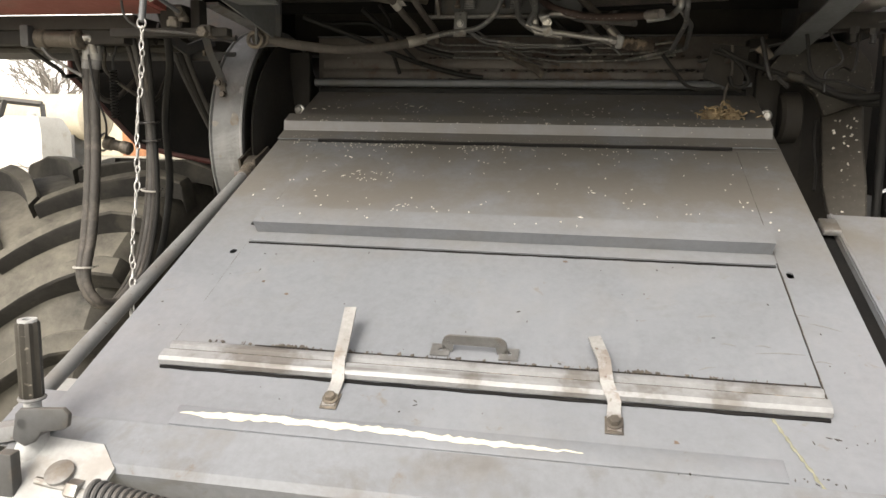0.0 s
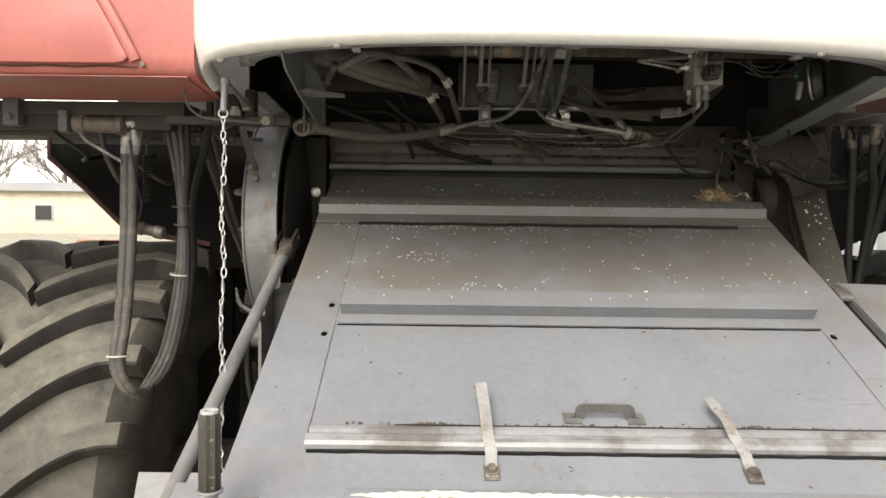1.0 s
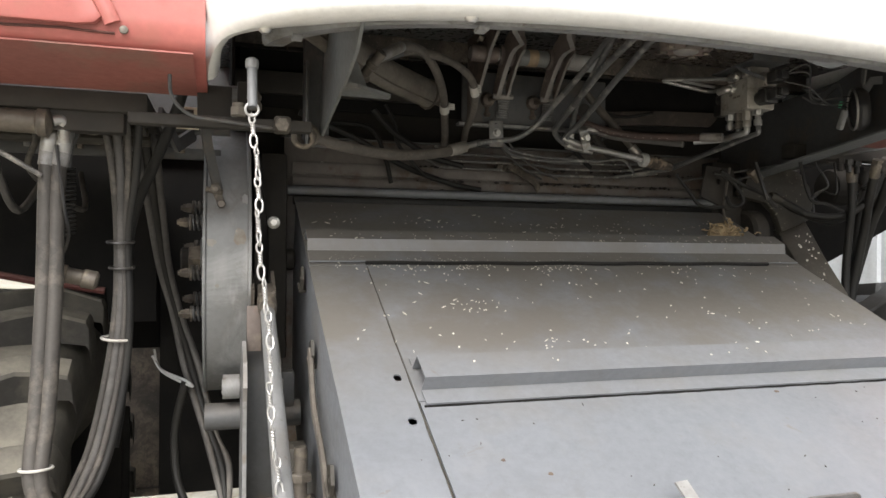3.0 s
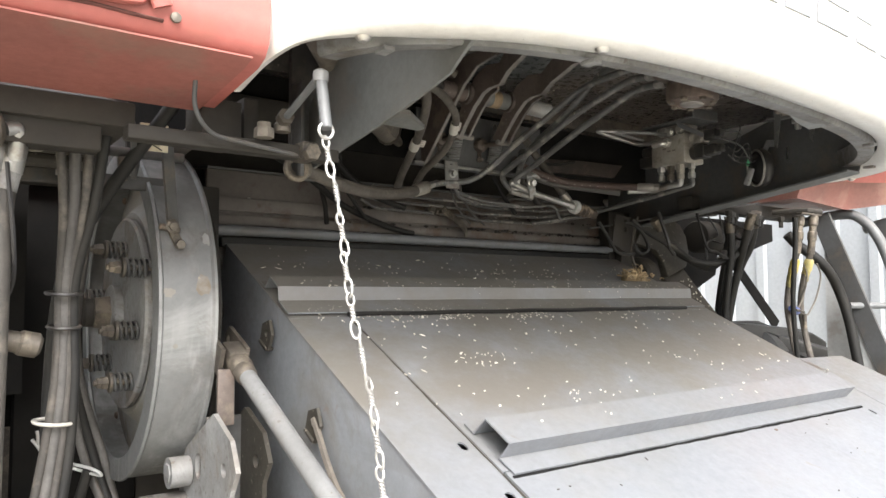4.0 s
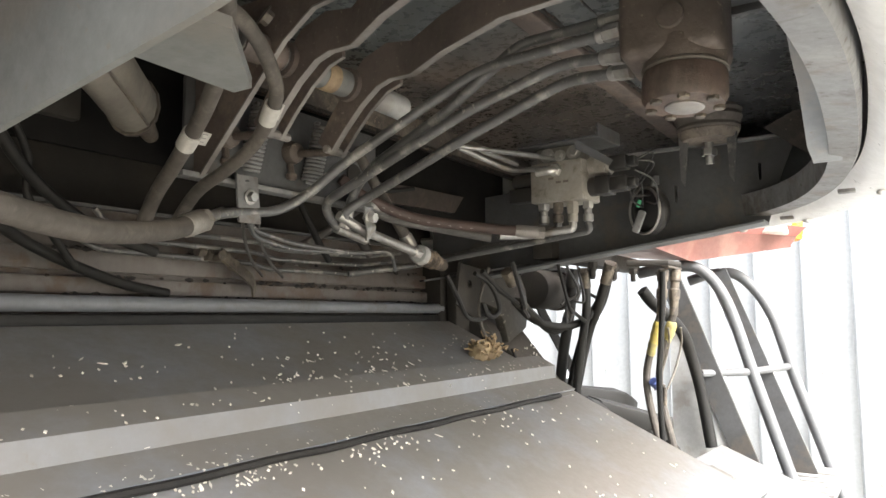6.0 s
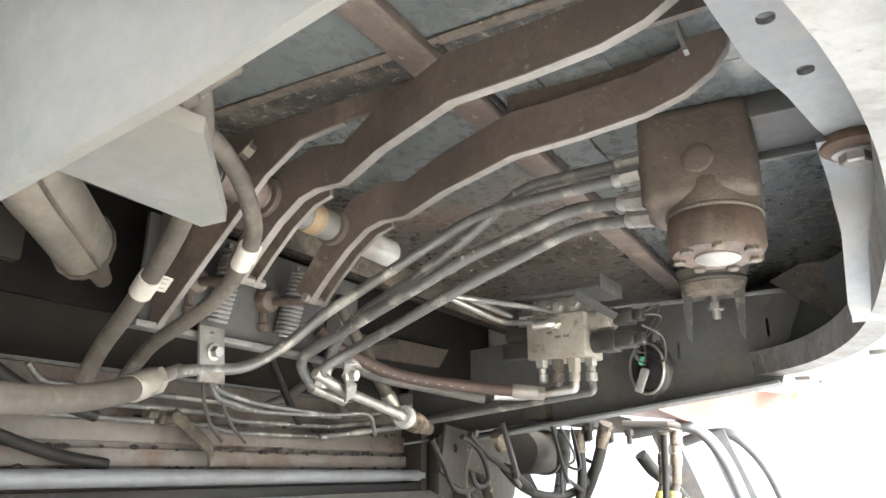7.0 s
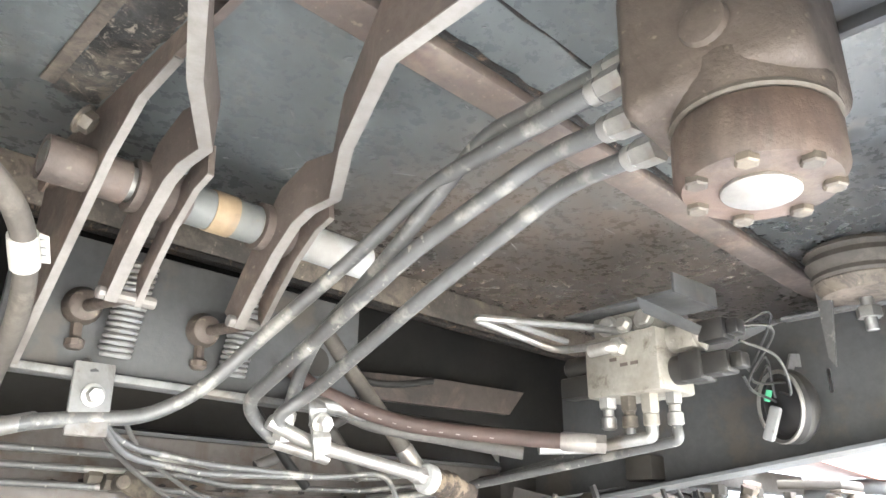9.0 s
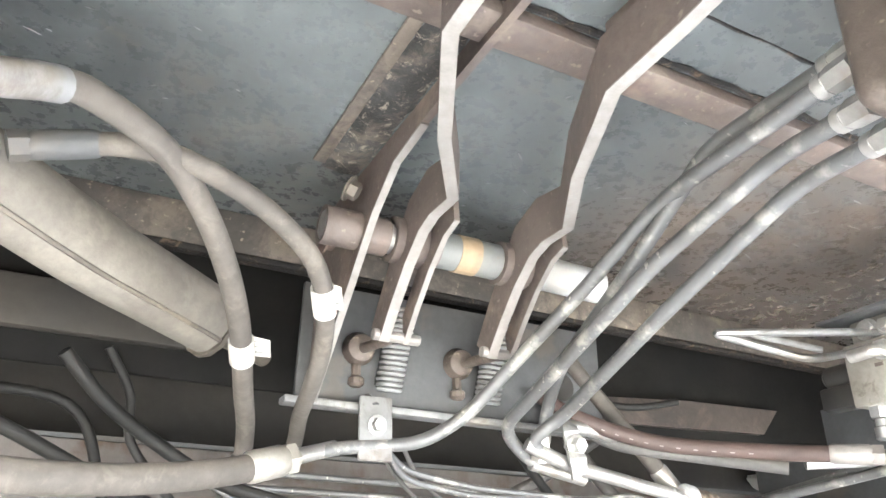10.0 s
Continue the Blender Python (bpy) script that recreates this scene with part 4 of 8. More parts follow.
def build_machine_body():
    mb = thing("machine_body", (0, 2.6, 0.6), "dark steel front of the thresher body, dusty ledges", "machine body")
    part("front_sheet", block((-0.66, 2.285, 0.9), (0.70, 2.30, 2.075), 0.002), SHEET, mb, "dusty grey front sheet")
    part("ledge", loft([[V(x, 2.28, 2.075), V(x, 2.42, 2.095), V(x, 2.42, 2.10), V(x, 2.278, 2.08)] for x in (-0.66, 0.70)]), GREY_DARK, mb)
    part("rust_strip", block((-0.64, 2.270, 1.947), (0.68, 2.285, 1.972), 0.003), SHEET, mb, "grimy bolted strip")
    part("side_post", block((0.64, 2.23, 1.55), (0.80, 2.284, 2.06), 0.003), BLACK, mb)
    part("upper_strip", block((-0.64, 2.275, 1.98), (0.68, 2.285, 2.012), 0.002), SHEET, mb)
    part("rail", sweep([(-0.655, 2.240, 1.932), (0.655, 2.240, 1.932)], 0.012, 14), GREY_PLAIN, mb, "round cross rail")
    # dark block fills the shaded gap between crown and rail
    part("rail_gap_shade", block((-0.64, 2.235, 1.895), (0.66, 2.262, 1.917), 0.004), RUBBER, mb)
    rnd = random.Random(2)
    for x in (-0.56, -0.18, 0.20):
        part("rivet", lathe([(0.006, 0), (0.005, 0.003), (0.002, 0.005)], (x, 2.285, 1.99 + 0.02), (0, -1, 0), 10), BOLT, mb)
    lumps = []
    for k in range(120):
        x, z = rnd.uniform(-0.3, 0.62), rnd.choice((1.974, 1.944, 2.014)) + rnd.uniform(-0.003, 0.003)
        b = bmesh.new()
        bmesh.ops.create_icosphere(b, subdivisions=1, radius=rnd.uniform(0.0015, 0.005))
        for v in b.verts:
            v.co = V(x + v.co.x * rnd.uniform(1, 3), 2.270 + v.co.y * 0.5, z + v.co.z)
        lumps.append(b)
    tagged(part("grime", merge(*lumps), SOOT, mb, "dark oily grime lumps"), kind="stuff")
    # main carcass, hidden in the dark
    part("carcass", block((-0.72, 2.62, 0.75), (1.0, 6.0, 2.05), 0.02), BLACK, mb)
    # side block is black so that it reads as unlit depth
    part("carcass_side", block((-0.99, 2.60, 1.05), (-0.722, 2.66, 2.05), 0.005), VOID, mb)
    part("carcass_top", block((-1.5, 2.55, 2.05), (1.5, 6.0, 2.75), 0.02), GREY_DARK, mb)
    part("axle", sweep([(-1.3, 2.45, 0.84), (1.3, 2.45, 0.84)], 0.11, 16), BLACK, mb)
    # bracket and notch take the surrounding shade as their black colour
    part("axle_plate", block((-1.30, 2.66, 0.86), (-1.098, 2.70, 1.72), 0.003), VOID, mb, "axle bracket, black for its shade")
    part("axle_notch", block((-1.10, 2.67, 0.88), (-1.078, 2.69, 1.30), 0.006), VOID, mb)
    sp = part("rear_sheet", plate([(-1.34, 0.82), (-0.80, 0.80), (-0.80, 1.75), (-1.34, 1.75)], 0.006, (0, 3.40, 0), (1, 0, 0), (0, 0, 1)), DUSTY, mb, "dust-brown sheet far under the body")
    part("edge_fold", block((-1.34, 3.37, 0.80), (-0.80, 3.40, 0.83), 0.004), DUSTY, sp)
    part("stay", sweep([(-1.20, 3.36, 0.82), (-1.16, 3.36, 0.97), (-1.14, 3.36, 0.83)], 0.010, 8), GREY_WORN, sp, "small bent stay")
    part("axle_plate", block((0.98, 2.36, 0.78), (1.06, 2.56, 1.62), 0.006), GREY_DARK, mb)
    # bearing brackets each side of the feeder house with bright bolts
    for s in (-1, 1):
        br = part("bearing_bracket", merge(block((s * 0.692 - 0.033, 2.196, 1.50), (s * 0.692 + 0.033, 2.226, 2.02), 0.006), lathe([(0.075, 0), (0.085, 0.01), (0.085, 0.05), (0.05, 0.06)], (s * 0.70, 2.31, 1.80), (s, 0, 0), 24)), BLACK, mb)
        part("bolt", merge(lathe([(0.016, 0), (0.016, 0.004), (0.013, 0.005)], (s * 0.692, 2.196, 1.845), (0, -1, 0), 20), hexnut((s * 0.692, 2.191, 1.845), (0, -1, 0), 0.0105, 0.008)), BOLT, br, "bright zinc bolt")
    return mb


build_machine_body()


def build_pulley():
    pu = thing("belt_pulley", (-0.80, 2.25, 1.42), "large grey steel flanged belt pulley with spring bolts, paint worn", "pulley")
    c = V(-0.855, 2.25, 1.752)
    R = 0.328
    x, y, z = frame_of((1, 0, 0))
    prof = [(R - 0.040, 0.004), (R - 0.036, 0.0), (R + 0.003, 0.0), (R + 0.005, 0.005), (R, 0.009), (R, 0.091), (R + 0.005, 0.095), (R + 0.005, 0.100), (R - 0.012, 0.100), (R - 0.012, 0.012), (R - 0.036, 0.008)]
    rings = [[c + z * h + (x * math.cos(2 * math.pi * j / 72) + y * math.sin(2 * math.pi * j / 72)) * r for j in range(72)] for r, h in prof]
    part("rim", loft(rings, closed_path=True), PULLEY, pu, "worn grey rim band")
    part("dish", lathe([(0.06, 0.024), (0.205, 0.026), (0.225, 0.045), (R - 0.014, 0.060), (R - 0.014, 0.068), (0.22, 0.056), (0.06, 0.034)], c, (1, 0, 0), 56), DISH, pu, "dirty yellowed dish")
    part("hub", lathe([(0.05, -0.012), (0.056, -0.008), (0.058, 0.02), (0.05, 0.03)], c, (1, 0, 0), 28), GREY_WORN, pu)
    part("hub_cap", lathe([(0.02, -0.044), (0.034, -0.04), (0.038, -0.012), (0.038, -0.008)], c, (1, 0, 0), 6), GREASE, pu)
    for dy, dz in ((-0.05, 0.125), (-0.20, 0.085), (0.11, 0.03), (-0.155, -0.03), (0.06, -0.105), (-0.12, -0.128)):
        p = c + V(0.030, dy, dz)
        sb = part("spring_bolt", merge(rod(p + V(-0.088, 0, 0), p + V(0.01, 0, 0), 0.0058, 8), hexnut(p + V(-0.064, 0, 0), (-1, 0, 0), 0.0125, 0.011), hexnut(p + V(-0.075, 0, 0), (-1, 0, 0), 0.0105, 0.008), lathe([(0.0185, 0), (0.0185, 0.005)], p + V(-0.062, 0, 0), (1, 0, 0), 14)), GREASE, pu, "greasy bolt under a spring")
        part("spring", helix(p + V(-0.058, 0, 0), p + V(-0.014, 0, 0), 0.0155, 0.0032, 4.5, 6, 12), GREY_DARK, sb)
    for k in range(9):
        a = 2 * math.pi * k / 9 + 0.4
        part("rim_rivet", lathe([(0.008, 0), (0.007, 0.004), (0.003, 0.006)], c + V(0.044, math.cos(a) * 0.275, math.sin(a) * 0.275), (-1, 0, 0), 10), RUST, pu)
    part("hub_plate", lathe([(0.05, 0.006), (0.188, 0.010), (0.192, 0.014), (0.192, 0.022), (0.05, 0.022)], c + V(0, -0.015, 0), (1, 0, 0), 40), GREY_WORN, pu, "round hub plate")
    for k in range(6):
        a = 2 * math.pi * k / 6
        p = c + V(0.055, math.cos(a) * 0.27, math.sin(a) * 0.27)
        part("bolt", bolt(p, (1, 0, 0), 0.008, 0.006), RUST, pu)
    # dark second sheave between pulley and feeder house
    part("inner_sheave", lathe([(0.10, 0.102), (0.29, 0.108), (0.30, 0.118), (0.27, 0.128), (0.20, 0.135), (0.08, 0.15)], c, (1, 0, 0), 48), BLACK, pu)
    part("shaft", rod(c + V(-0.06, 0, 0), c + V(0.22, 0, 0), 0.028), BLACK, pu)
    rnd = random.Random(17)
    for xo, ang, w, h in ((0.075, 2.98, 0.016, 0.022), (0.088, 2.72, 0.010, 0.014), (0.018, 3.02, 0.012, 0.010), (0.03, 3.3, 0.005, 0.005)):
        bm = bmesh.new()
        ring = []
        for k in range(14):
            q = k * 2 * math.pi / 14
            f = rnd.uniform(0.65, 1.0)
            aa = ang + math.sin(q) * h * f / R
            ring.append(bm.verts.new(c + V(xo + math.cos(q) * w * f, math.cos(aa) * (R + 0.0006), math.sin(aa) * (R + 0.0006))))
        mid = bm.verts.new(c + V(xo, math.cos(ang) * (R + 0.0014), math.sin(ang) * (R + 0.0014)))
        for k in range(14):
            bm.faces.new((ring[k], ring[(k + 1) % 14], mid))
        part("mud_spot", bm, DISH, pu)
    return pu


build_pulley()


def build_lift_linkage():
    lk = thing("support_rod", (-0.733, 0.90, 1.2), "long grey tubular support rod with a clevis end", "rod")
    a, b = V(-0.724, 1.885, 1.661), V(-0.733, 0.86, 1.208)
    part("tube", sweep([a, b], 0.0148, 18), ROD, lk, "grey painted tube")
    d = (b - a).normalized()
    part("collar", lathe([(0.013, 0), (0.020, 0.004), (0.021, 0.02), (0.017, 0.028), (0.019, 0.032), (0.018, 0.05), (0.0150, 0.054)], a - d * 0.020, d, 18), GREASE, lk, "brown greasy collar")
    for s in (-1, 1):
        part("clevis_cheek", plate([(-0.10, -0.022), (0.0, -0.026), (0.0, 0.026), (-0.10, 0.022), (-0.11, 0)], 0.007, a - d * 0.02 + V(s * 0.022 - 0.0035, 0, 0), d, d.cross(V(1, 0, 0)), [circle(-0.09, 0, 0.008)]), GREASE, lk)
    part("block", turned(block((-0.019, -0.024, -0.021), (0.019, 0.024, 0.021), 0.006), Matrix.Translation(a - d * 0.04) @ Euler((radians(24), 0, 0)).to_matrix().to_4x4()), GREASE, lk)
    # carrier bracket under it
    br = thing("carrier_bracket", (-0.75, 1.98, 1.2), "grey steel carrier bracket of two holed cheek plates", "bracket")
    out = [(-0.105, -0.36), (0.15, -0.36), (0.16, -0.05), (0.121, 0.01), (-0.021, 0.088), (-0.102, 0.055), (-0.13, 0.01), (-0.105, -0.028)]
    for xx, yy in ((-0.774, 1.90), (-0.706, 1.935)):
        part("cheek", plate(out, 0.008, (xx, yy, 1.50), (0, 1, 0), (0, 0, 1), [slot(0.053, -0.012, 0.030, 0.044), circle(-0.074, 0.004, 0.012)]), ARM if xx > -0.75 else GREY_WORN, br, "cheek plate with an oval hole")
    part("back_strip", block((-0.768, 1.93, 1.18), (-0.704, 1.938, 1.574), 0.002), GREY_DARK, br)
    part("hanger", block((-0.765, 1.885, 1.565), (-0.735, 1.893, 1.66), 0.002), BROWN, br, "brown hanger strap")
    part("pin", merge(rod((-0.80, 2.0, 1.472), (-0.68, 2.0, 1.472), 0.013), tube((-0.812, 2.0, 1.472), (-0.776, 2.0, 1.472), 0.027, 0.016, 20), hexnut((-0.80, 2.0, 1.472), (-1, 0, 0), 0.019, 0.014)), GREY_WORN, br, "bushed pin")
    part("arm", block((-0.70, 2.0, 1.42), (-0.655, 2.05, 1.50), 0.004), GREY_DARK, br)
    part("cross_tube", sweep([(-0.85, 2.03, 1.40), (-0.64, 2.03, 1.40)], 0.03, 18), GREY_DARK, br)
    part("post", block((-0.70, 1.72, 0.95), (-0.655, 1.78, 1.40), 0.004), ARM, br)
    part("post", block((-0.69, 1.56, 0.90), (-0.66, 1.59, 1.26), 0.004), ARM, br)
    part("turnbuckle", merge(rod((-0.675, 1.64, 1.05), (-0.675, 1.66, 1.42), 0.012), hexnut((-0.675, 1.65, 1.31), (0, 0, 1), 0.024, 0.02), hexnut((-0.675, 1.655, 1.36), (0, 0, 1), 0.021, 0.015), tube((-0.675, 1.64, 1.10), (-0.675, 1.648, 1.24), 0.02, 0.014, 14)), GREASE, br)
    part("bracket_arm", block((-0.735, 1.60, 1.30), (-0.645, 1.70, 1.32), 0.003), BROWN, br)
    part("square_tube", merge(block((-0.67, 1.40, 1.10), (-0.645, 1.46, 1.30), 0.003)), GREY_WORN, br)


build_lift_linkage()


def build_chain():
    ch = thing("hanging_chain", (-0.772, 1.482, 1.99), "galvanised twisted-link chain hanging from a short grey rod", "chain")
    top, low = V(-0.772, 1.484, 1.985), V(-0.716, 1.281, 1.135)
    n = 17
    first = None
    d = (low - top).normalized()
    step = (low - top).length / n
    for i in range(n):
        p = top.lerp(low, (i + 0.5) / n) + V(0.003 * math.sin(i * 1.3), 0, 0)
        if first is None:
            def oval(cz, half, wide):
                return sweep([Vector((wide * math.cos(q), 0.0008 * math.sin(2 * q), cz + half * math.sin(q))) for q in [k * 2 * math.pi / 20 for k in range(20)]], 0.0017, 8, closed=True, hint=(0, 1, 0))
            strands = []
            for ph in (0, math.pi):
                strands.append(sweep([Vector((0.0019 * math.cos(ph + k * 0.5), 0.0019 * math.sin(ph + k * 0.5), 0.006 - 0.0205 * k / 30)) for k in range(31)], 0.0019, 7))
            first = part("link", merge(oval(step * 0.29, 0.0115, 0.0053), oval(-step * 0.42, 0.0080, 0.0044), *strands), CHAIN, None)
            o = first
        else:
            o = new("link", first.data)
        o.parent = ch
        q = Vector((0, 0, -1)).rotation_difference(d)
        tw = Euler((0, 0, radians(85 * (i % 2) + 30 * math.sin(i * 1.7) + 10))).to_quaternion()
        o.matrix_local = Matrix.LocRotScale(p - Vector(ch.location), q @ Euler((math.pi, 0, 0)).to_quaternion() @ tw, None)
    rd = part("rod", rod((-0.7715, 1.482, 1.998), (-0.772, 1.497, 2.066), 0.0076, 16), STRINGER, ch, "short grey rod")
    part("eye", lathe([(0.005, -0.010), (0.0098, -0.007), (0.0105, 0), (0.0098, 0.006), (0.005, 0.009)], (-0.772, 1.498, 2.07), (0, 0, 1), 16), GREY_WORN, rd)
    part("ring", sweep([V(-0.772, 1.482, 1.995) + V(math.cos(a) * 0.010, 0, math.sin(a) * 0.010) for a in [k * 0.314 for k in range(20)]], 0.002, 6, closed=True), CHAIN, rd)
    part("tie_rod", sweep([(-0.772, 1.502, 2.07), (-0.763, 1.634, 2.040)], 0.005, 10), STRINGER, ch, "thin grey tie rod")
    part("tie_nut", merge(hexnut((-0.764, 1.62, 2.044), (0.05, 1, -0.23), 0.0125, 0.016), lathe([(0.012, 0), (0.0125, 0.010), (0.008, 0.016)], (-0.762, 1.64, 2.024), (0, 0, 1), 14)), GREASE, ch)


build_chain()


def build_adjuster():
    ad = thing("adjusting_lever", (-0.60, 0.92, 1.26), "grey fluted hand grip on a bracket at the feeder house corner", "lever")
    c = V(-0.622, 0.924, 1.475)
    ring = []
    for j in range(32):
        a = 2 * math.pi * j / 32
        ring.append((a, 0.0158 + 0.0014 * math.cos(8 * a)))
    rows = [[c + V(math.cos(a) * r * s, math.sin(a) * r * s, z) for a, r in ring] for z, s in ((-0.118, 0.85), (-0.114, 1), (-0.004, 1), (0, 0.9))]
    part("grip", loft(rows), ARM, ad, "fluted dark grey grip")
    part("grip_cap", tube(c + V(0, 0, -0.001), c + V(0, 0, 0.004), 0.0135, 0.007), GREY_PALE, ad)
    part("grip_ring", sweep([c + V(math.cos(q) * 0.0175, math.sin(q) * 0.0175, -0.118) for q in [k * 0.3142 for k in range(20)]], 0.0028, 8, closed=True), GREY_WORN, ad)
    part("stem", lathe([(0.0125, 0.0), (0.0125, 0.035), (0.015, 0.05), (0.026, 0.075), (0.036, 0.10), (0.040, 0.125)], c + V(0, 0, -0.115), (0, 0, -1), 24), GREY_PALE, ad, "pale painted foot")
    part("shelf", plate([(-0.875, 1.268), (-0.645, 1.268), (-0.645, 0.97), (-0.815, 1.10)], 0.006, (0, 0, 1.252), (1, 0, 0), (0, 1, 0)), GREY_PALE, ad, "pale grey shelf plate")
    link = [(-0.628, 1.306), (-0.620, 1.346), (-0.612, 1.354), (-0.541, 1.361), (-0.531, 1.352), (-0.534, 1.333), (-0.545, 1.327), (-0.578, 1.321), (-0.592, 1.304), (-0.608, 1.296)]
    part("link", soften(plate(link, 0.010, (0, 0.895, 0), (1, 0, 0), (0, 0, 1)), 0.003, 2, 50), GREY_DARK, ad, "rounded dark link plate")
    part("bolt", bolt((-0.609, 0.893, 1.331), (0, -1, 0), 0.010, 0.006), GREY_DARK, ad)
    part("bolt", lathe([(0.0105, 0), (0.0105, 0.005), (0.008, 0.007)], (-0.547, 0.893, 1.343), (0, -1, 0), 20), GREY_WORN, ad)
    part("rail", turned(block((-0.30, -0.02, -0.012), (0.10, 0.02, 0.012), 0.003), Matrix.Translation((-0.70, 0.93, 1.29)) @ Euler((0, radians(-14), 0)).to_matrix().to_4x4()), GREY_WORN, ad)
    part("gusset", plate([(-0.075, -0.05), (0.075, -0.045), (0.085, 0.02), (0.05, 0.055), (-0.06, 0.06)], 0.006, (-0.555, 0.885, 1.255), (1, 0, 0), (0, 0.45, 0.35), [circle(0.0, -0.005, 0.010)]), GREY_PALE, ad, "pale grey gusset")
    part("gusset_bolt", lathe([(0.021, 0), (0.021, 0.006), (0.012, 0.010)], (-0.547, 0.882, 1.262), (0, -0.5, 0.86), 20), GREY_WORN, ad)
    part("upright", block((-0.625, 0.85, 1.17), (-0.60, 0.87, 1.30), 0.003), GREY_DARK, ad)
    sp = thing("tension_spring", (-0.40, 0.86, 1.22), "heavy grey tension coil spring before the feeder house", "spring")
    a, b = V(-0.488, 0.87, 1.243), V(-0.20, 0.845, 1.215)
    part("coil", helix(a, b, 0.0185, 0.0046, 27, 8, 16), GREY_DARK, sp)
    part("end_hook", sweep([a + V(-0.09, 0.0, 0.012), a + V(-0.03, 0, 0.003), a + V(0.02, 0, 0)], 0.006, 10), ZINC, sp)
    part("end_nut", hexnut(a + V(-0.018, 0, 0.002), (-1, 0, 0.1), 0.016, 0.02), ZINC, sp)
    part("end_hook", sweep([b + V(-0.02, 0, 0), b + V(0.05, 0, -0.004)], 0.006, 10), ZINC, sp)


build_adjuster()

# ---------- wheels ----------


def build_wheel(rubber, label):
    """Drive wheel, its axle along x at the origin; inner side towards +x."""
    wh = thing("tractor_tyre", (0, 0, 0), label, "wheel", "drive wheels")
    R, W = 0.775, 0.74
    prof = [(0.42, -W * 0.36), (0.50, -W * 0.46), (0.62, -W * 0.5), (0.70, -W * 0.485), (0.755, -W * 0.42), (R, -W * 0.25), (R + 0.012, 0), (R, W * 0.25), (0.755, W * 0.42), (0.70, W * 0.485), (0.62, W * 0.5), (0.50, W * 0.46), (0.42, W * 0.36)]
    part("tyre", lathe(prof, (0, 0, 0), (1, 0, 0), 72), rubber, wh)
    part("rim", lathe([(0.10, -0.02), (0.30, -0.03), (0.34, 0.10), (0.40, 0.16), (0.43, 0.26), (0.43, -0.26), (0.40, -0.1), (0.10, -0.06)], (0, 0, 0), (1, 0, 0), 40), RED_DARK, wh)
    # one lug for each side, turned round the tyre
    def lug(side):
        bm = bmesh.new()
        rows = []
        for k in range(9):
            t = k / 8
            xx = side * (0.01 + t * (W * 0.5 - 0.005))
            ang = 0.30 * (1 - (1 - t) ** 1.8) - 0.05
            base = R + 0.010 - 0.022 * (t ** 4)
            top = 0.835 - 0.055 * max(0, t - 0.75) / 0.25 * 0.6
            hw = 0.027 + 0.006 * t
            ring = []
            for da, r in ((-hw * 1.25, base - 0.02), (-hw, top - 0.006), (-hw * 0.8, top), (hw * 0.8, top), (hw, top - 0.006), (hw * 1.35, base - 0.02)):
                a = ang + da / 0.8
                ring.append(Vector((xx, math.sin(a) * r, math.cos(a) * r)))
            rows.append(ring)
        # wrap down the shoulder
        last = rows[-1]
        rows.append([Vector((p.x + side * 0.006, p.y * 0.985, p.z * 0.985)) for p in last])
        rows.append([Vector((p.x + side * 0.010, p.y * 0.935, p.z * 0.935)) for p in last])
        return loft(rows)

    n = 22
    for side in (1, -1):
        first = part("lug", lug(side), rubber, wh)
        for k in range(1, n):
            o = new("lug", first.data)
            o.parent = wh
            o.rotation_euler = (2 * math.pi * k / n, 0, 0)
        first.rotation_euler = (0, 0, 0)
    for k in range(10):
        a = 2 * math.pi * k / 10
        part("wheel_nut", bolt((0.0, math.cos(a) * 0.2, math.sin(a) * 0.2), (1, 0, 0), 0.016, 0.02), ZINC, wh)
    return wh


build_wheel(TYRE, "large dusty tractor tyre with deep chevron lugs").matrix_basis = pose(-1.50, 2.45, 0.835, -3.7)
build_wheel(TYRE_SHADED, "large tractor tyre with its shade in the black rubber").matrix_basis = pose(1.56, 2.45, 0.835, -4, 0, 180)

# ---------- cab ----------
CX, CHALF = 0.03, 0.875


def rim_point(t, inset=0.0, z=0.0):
    """Round the cab's lower edge: t from -1 (left rear) over the front to 1 (right rear)."""
    n = 2.5
    a = t * math.pi / 2
    s, c = math.sin(a), math.cos(a)
    x = math.copysign(abs(s) ** (2 / n), s) * (CHALF - inset)
    y = 1.665 - abs(c) ** (2 / n) * (0.445 - inset)
    k = radians(2.6)
    return Vector((CX + x * math.cos(k), y + x * math.sin(k), z))


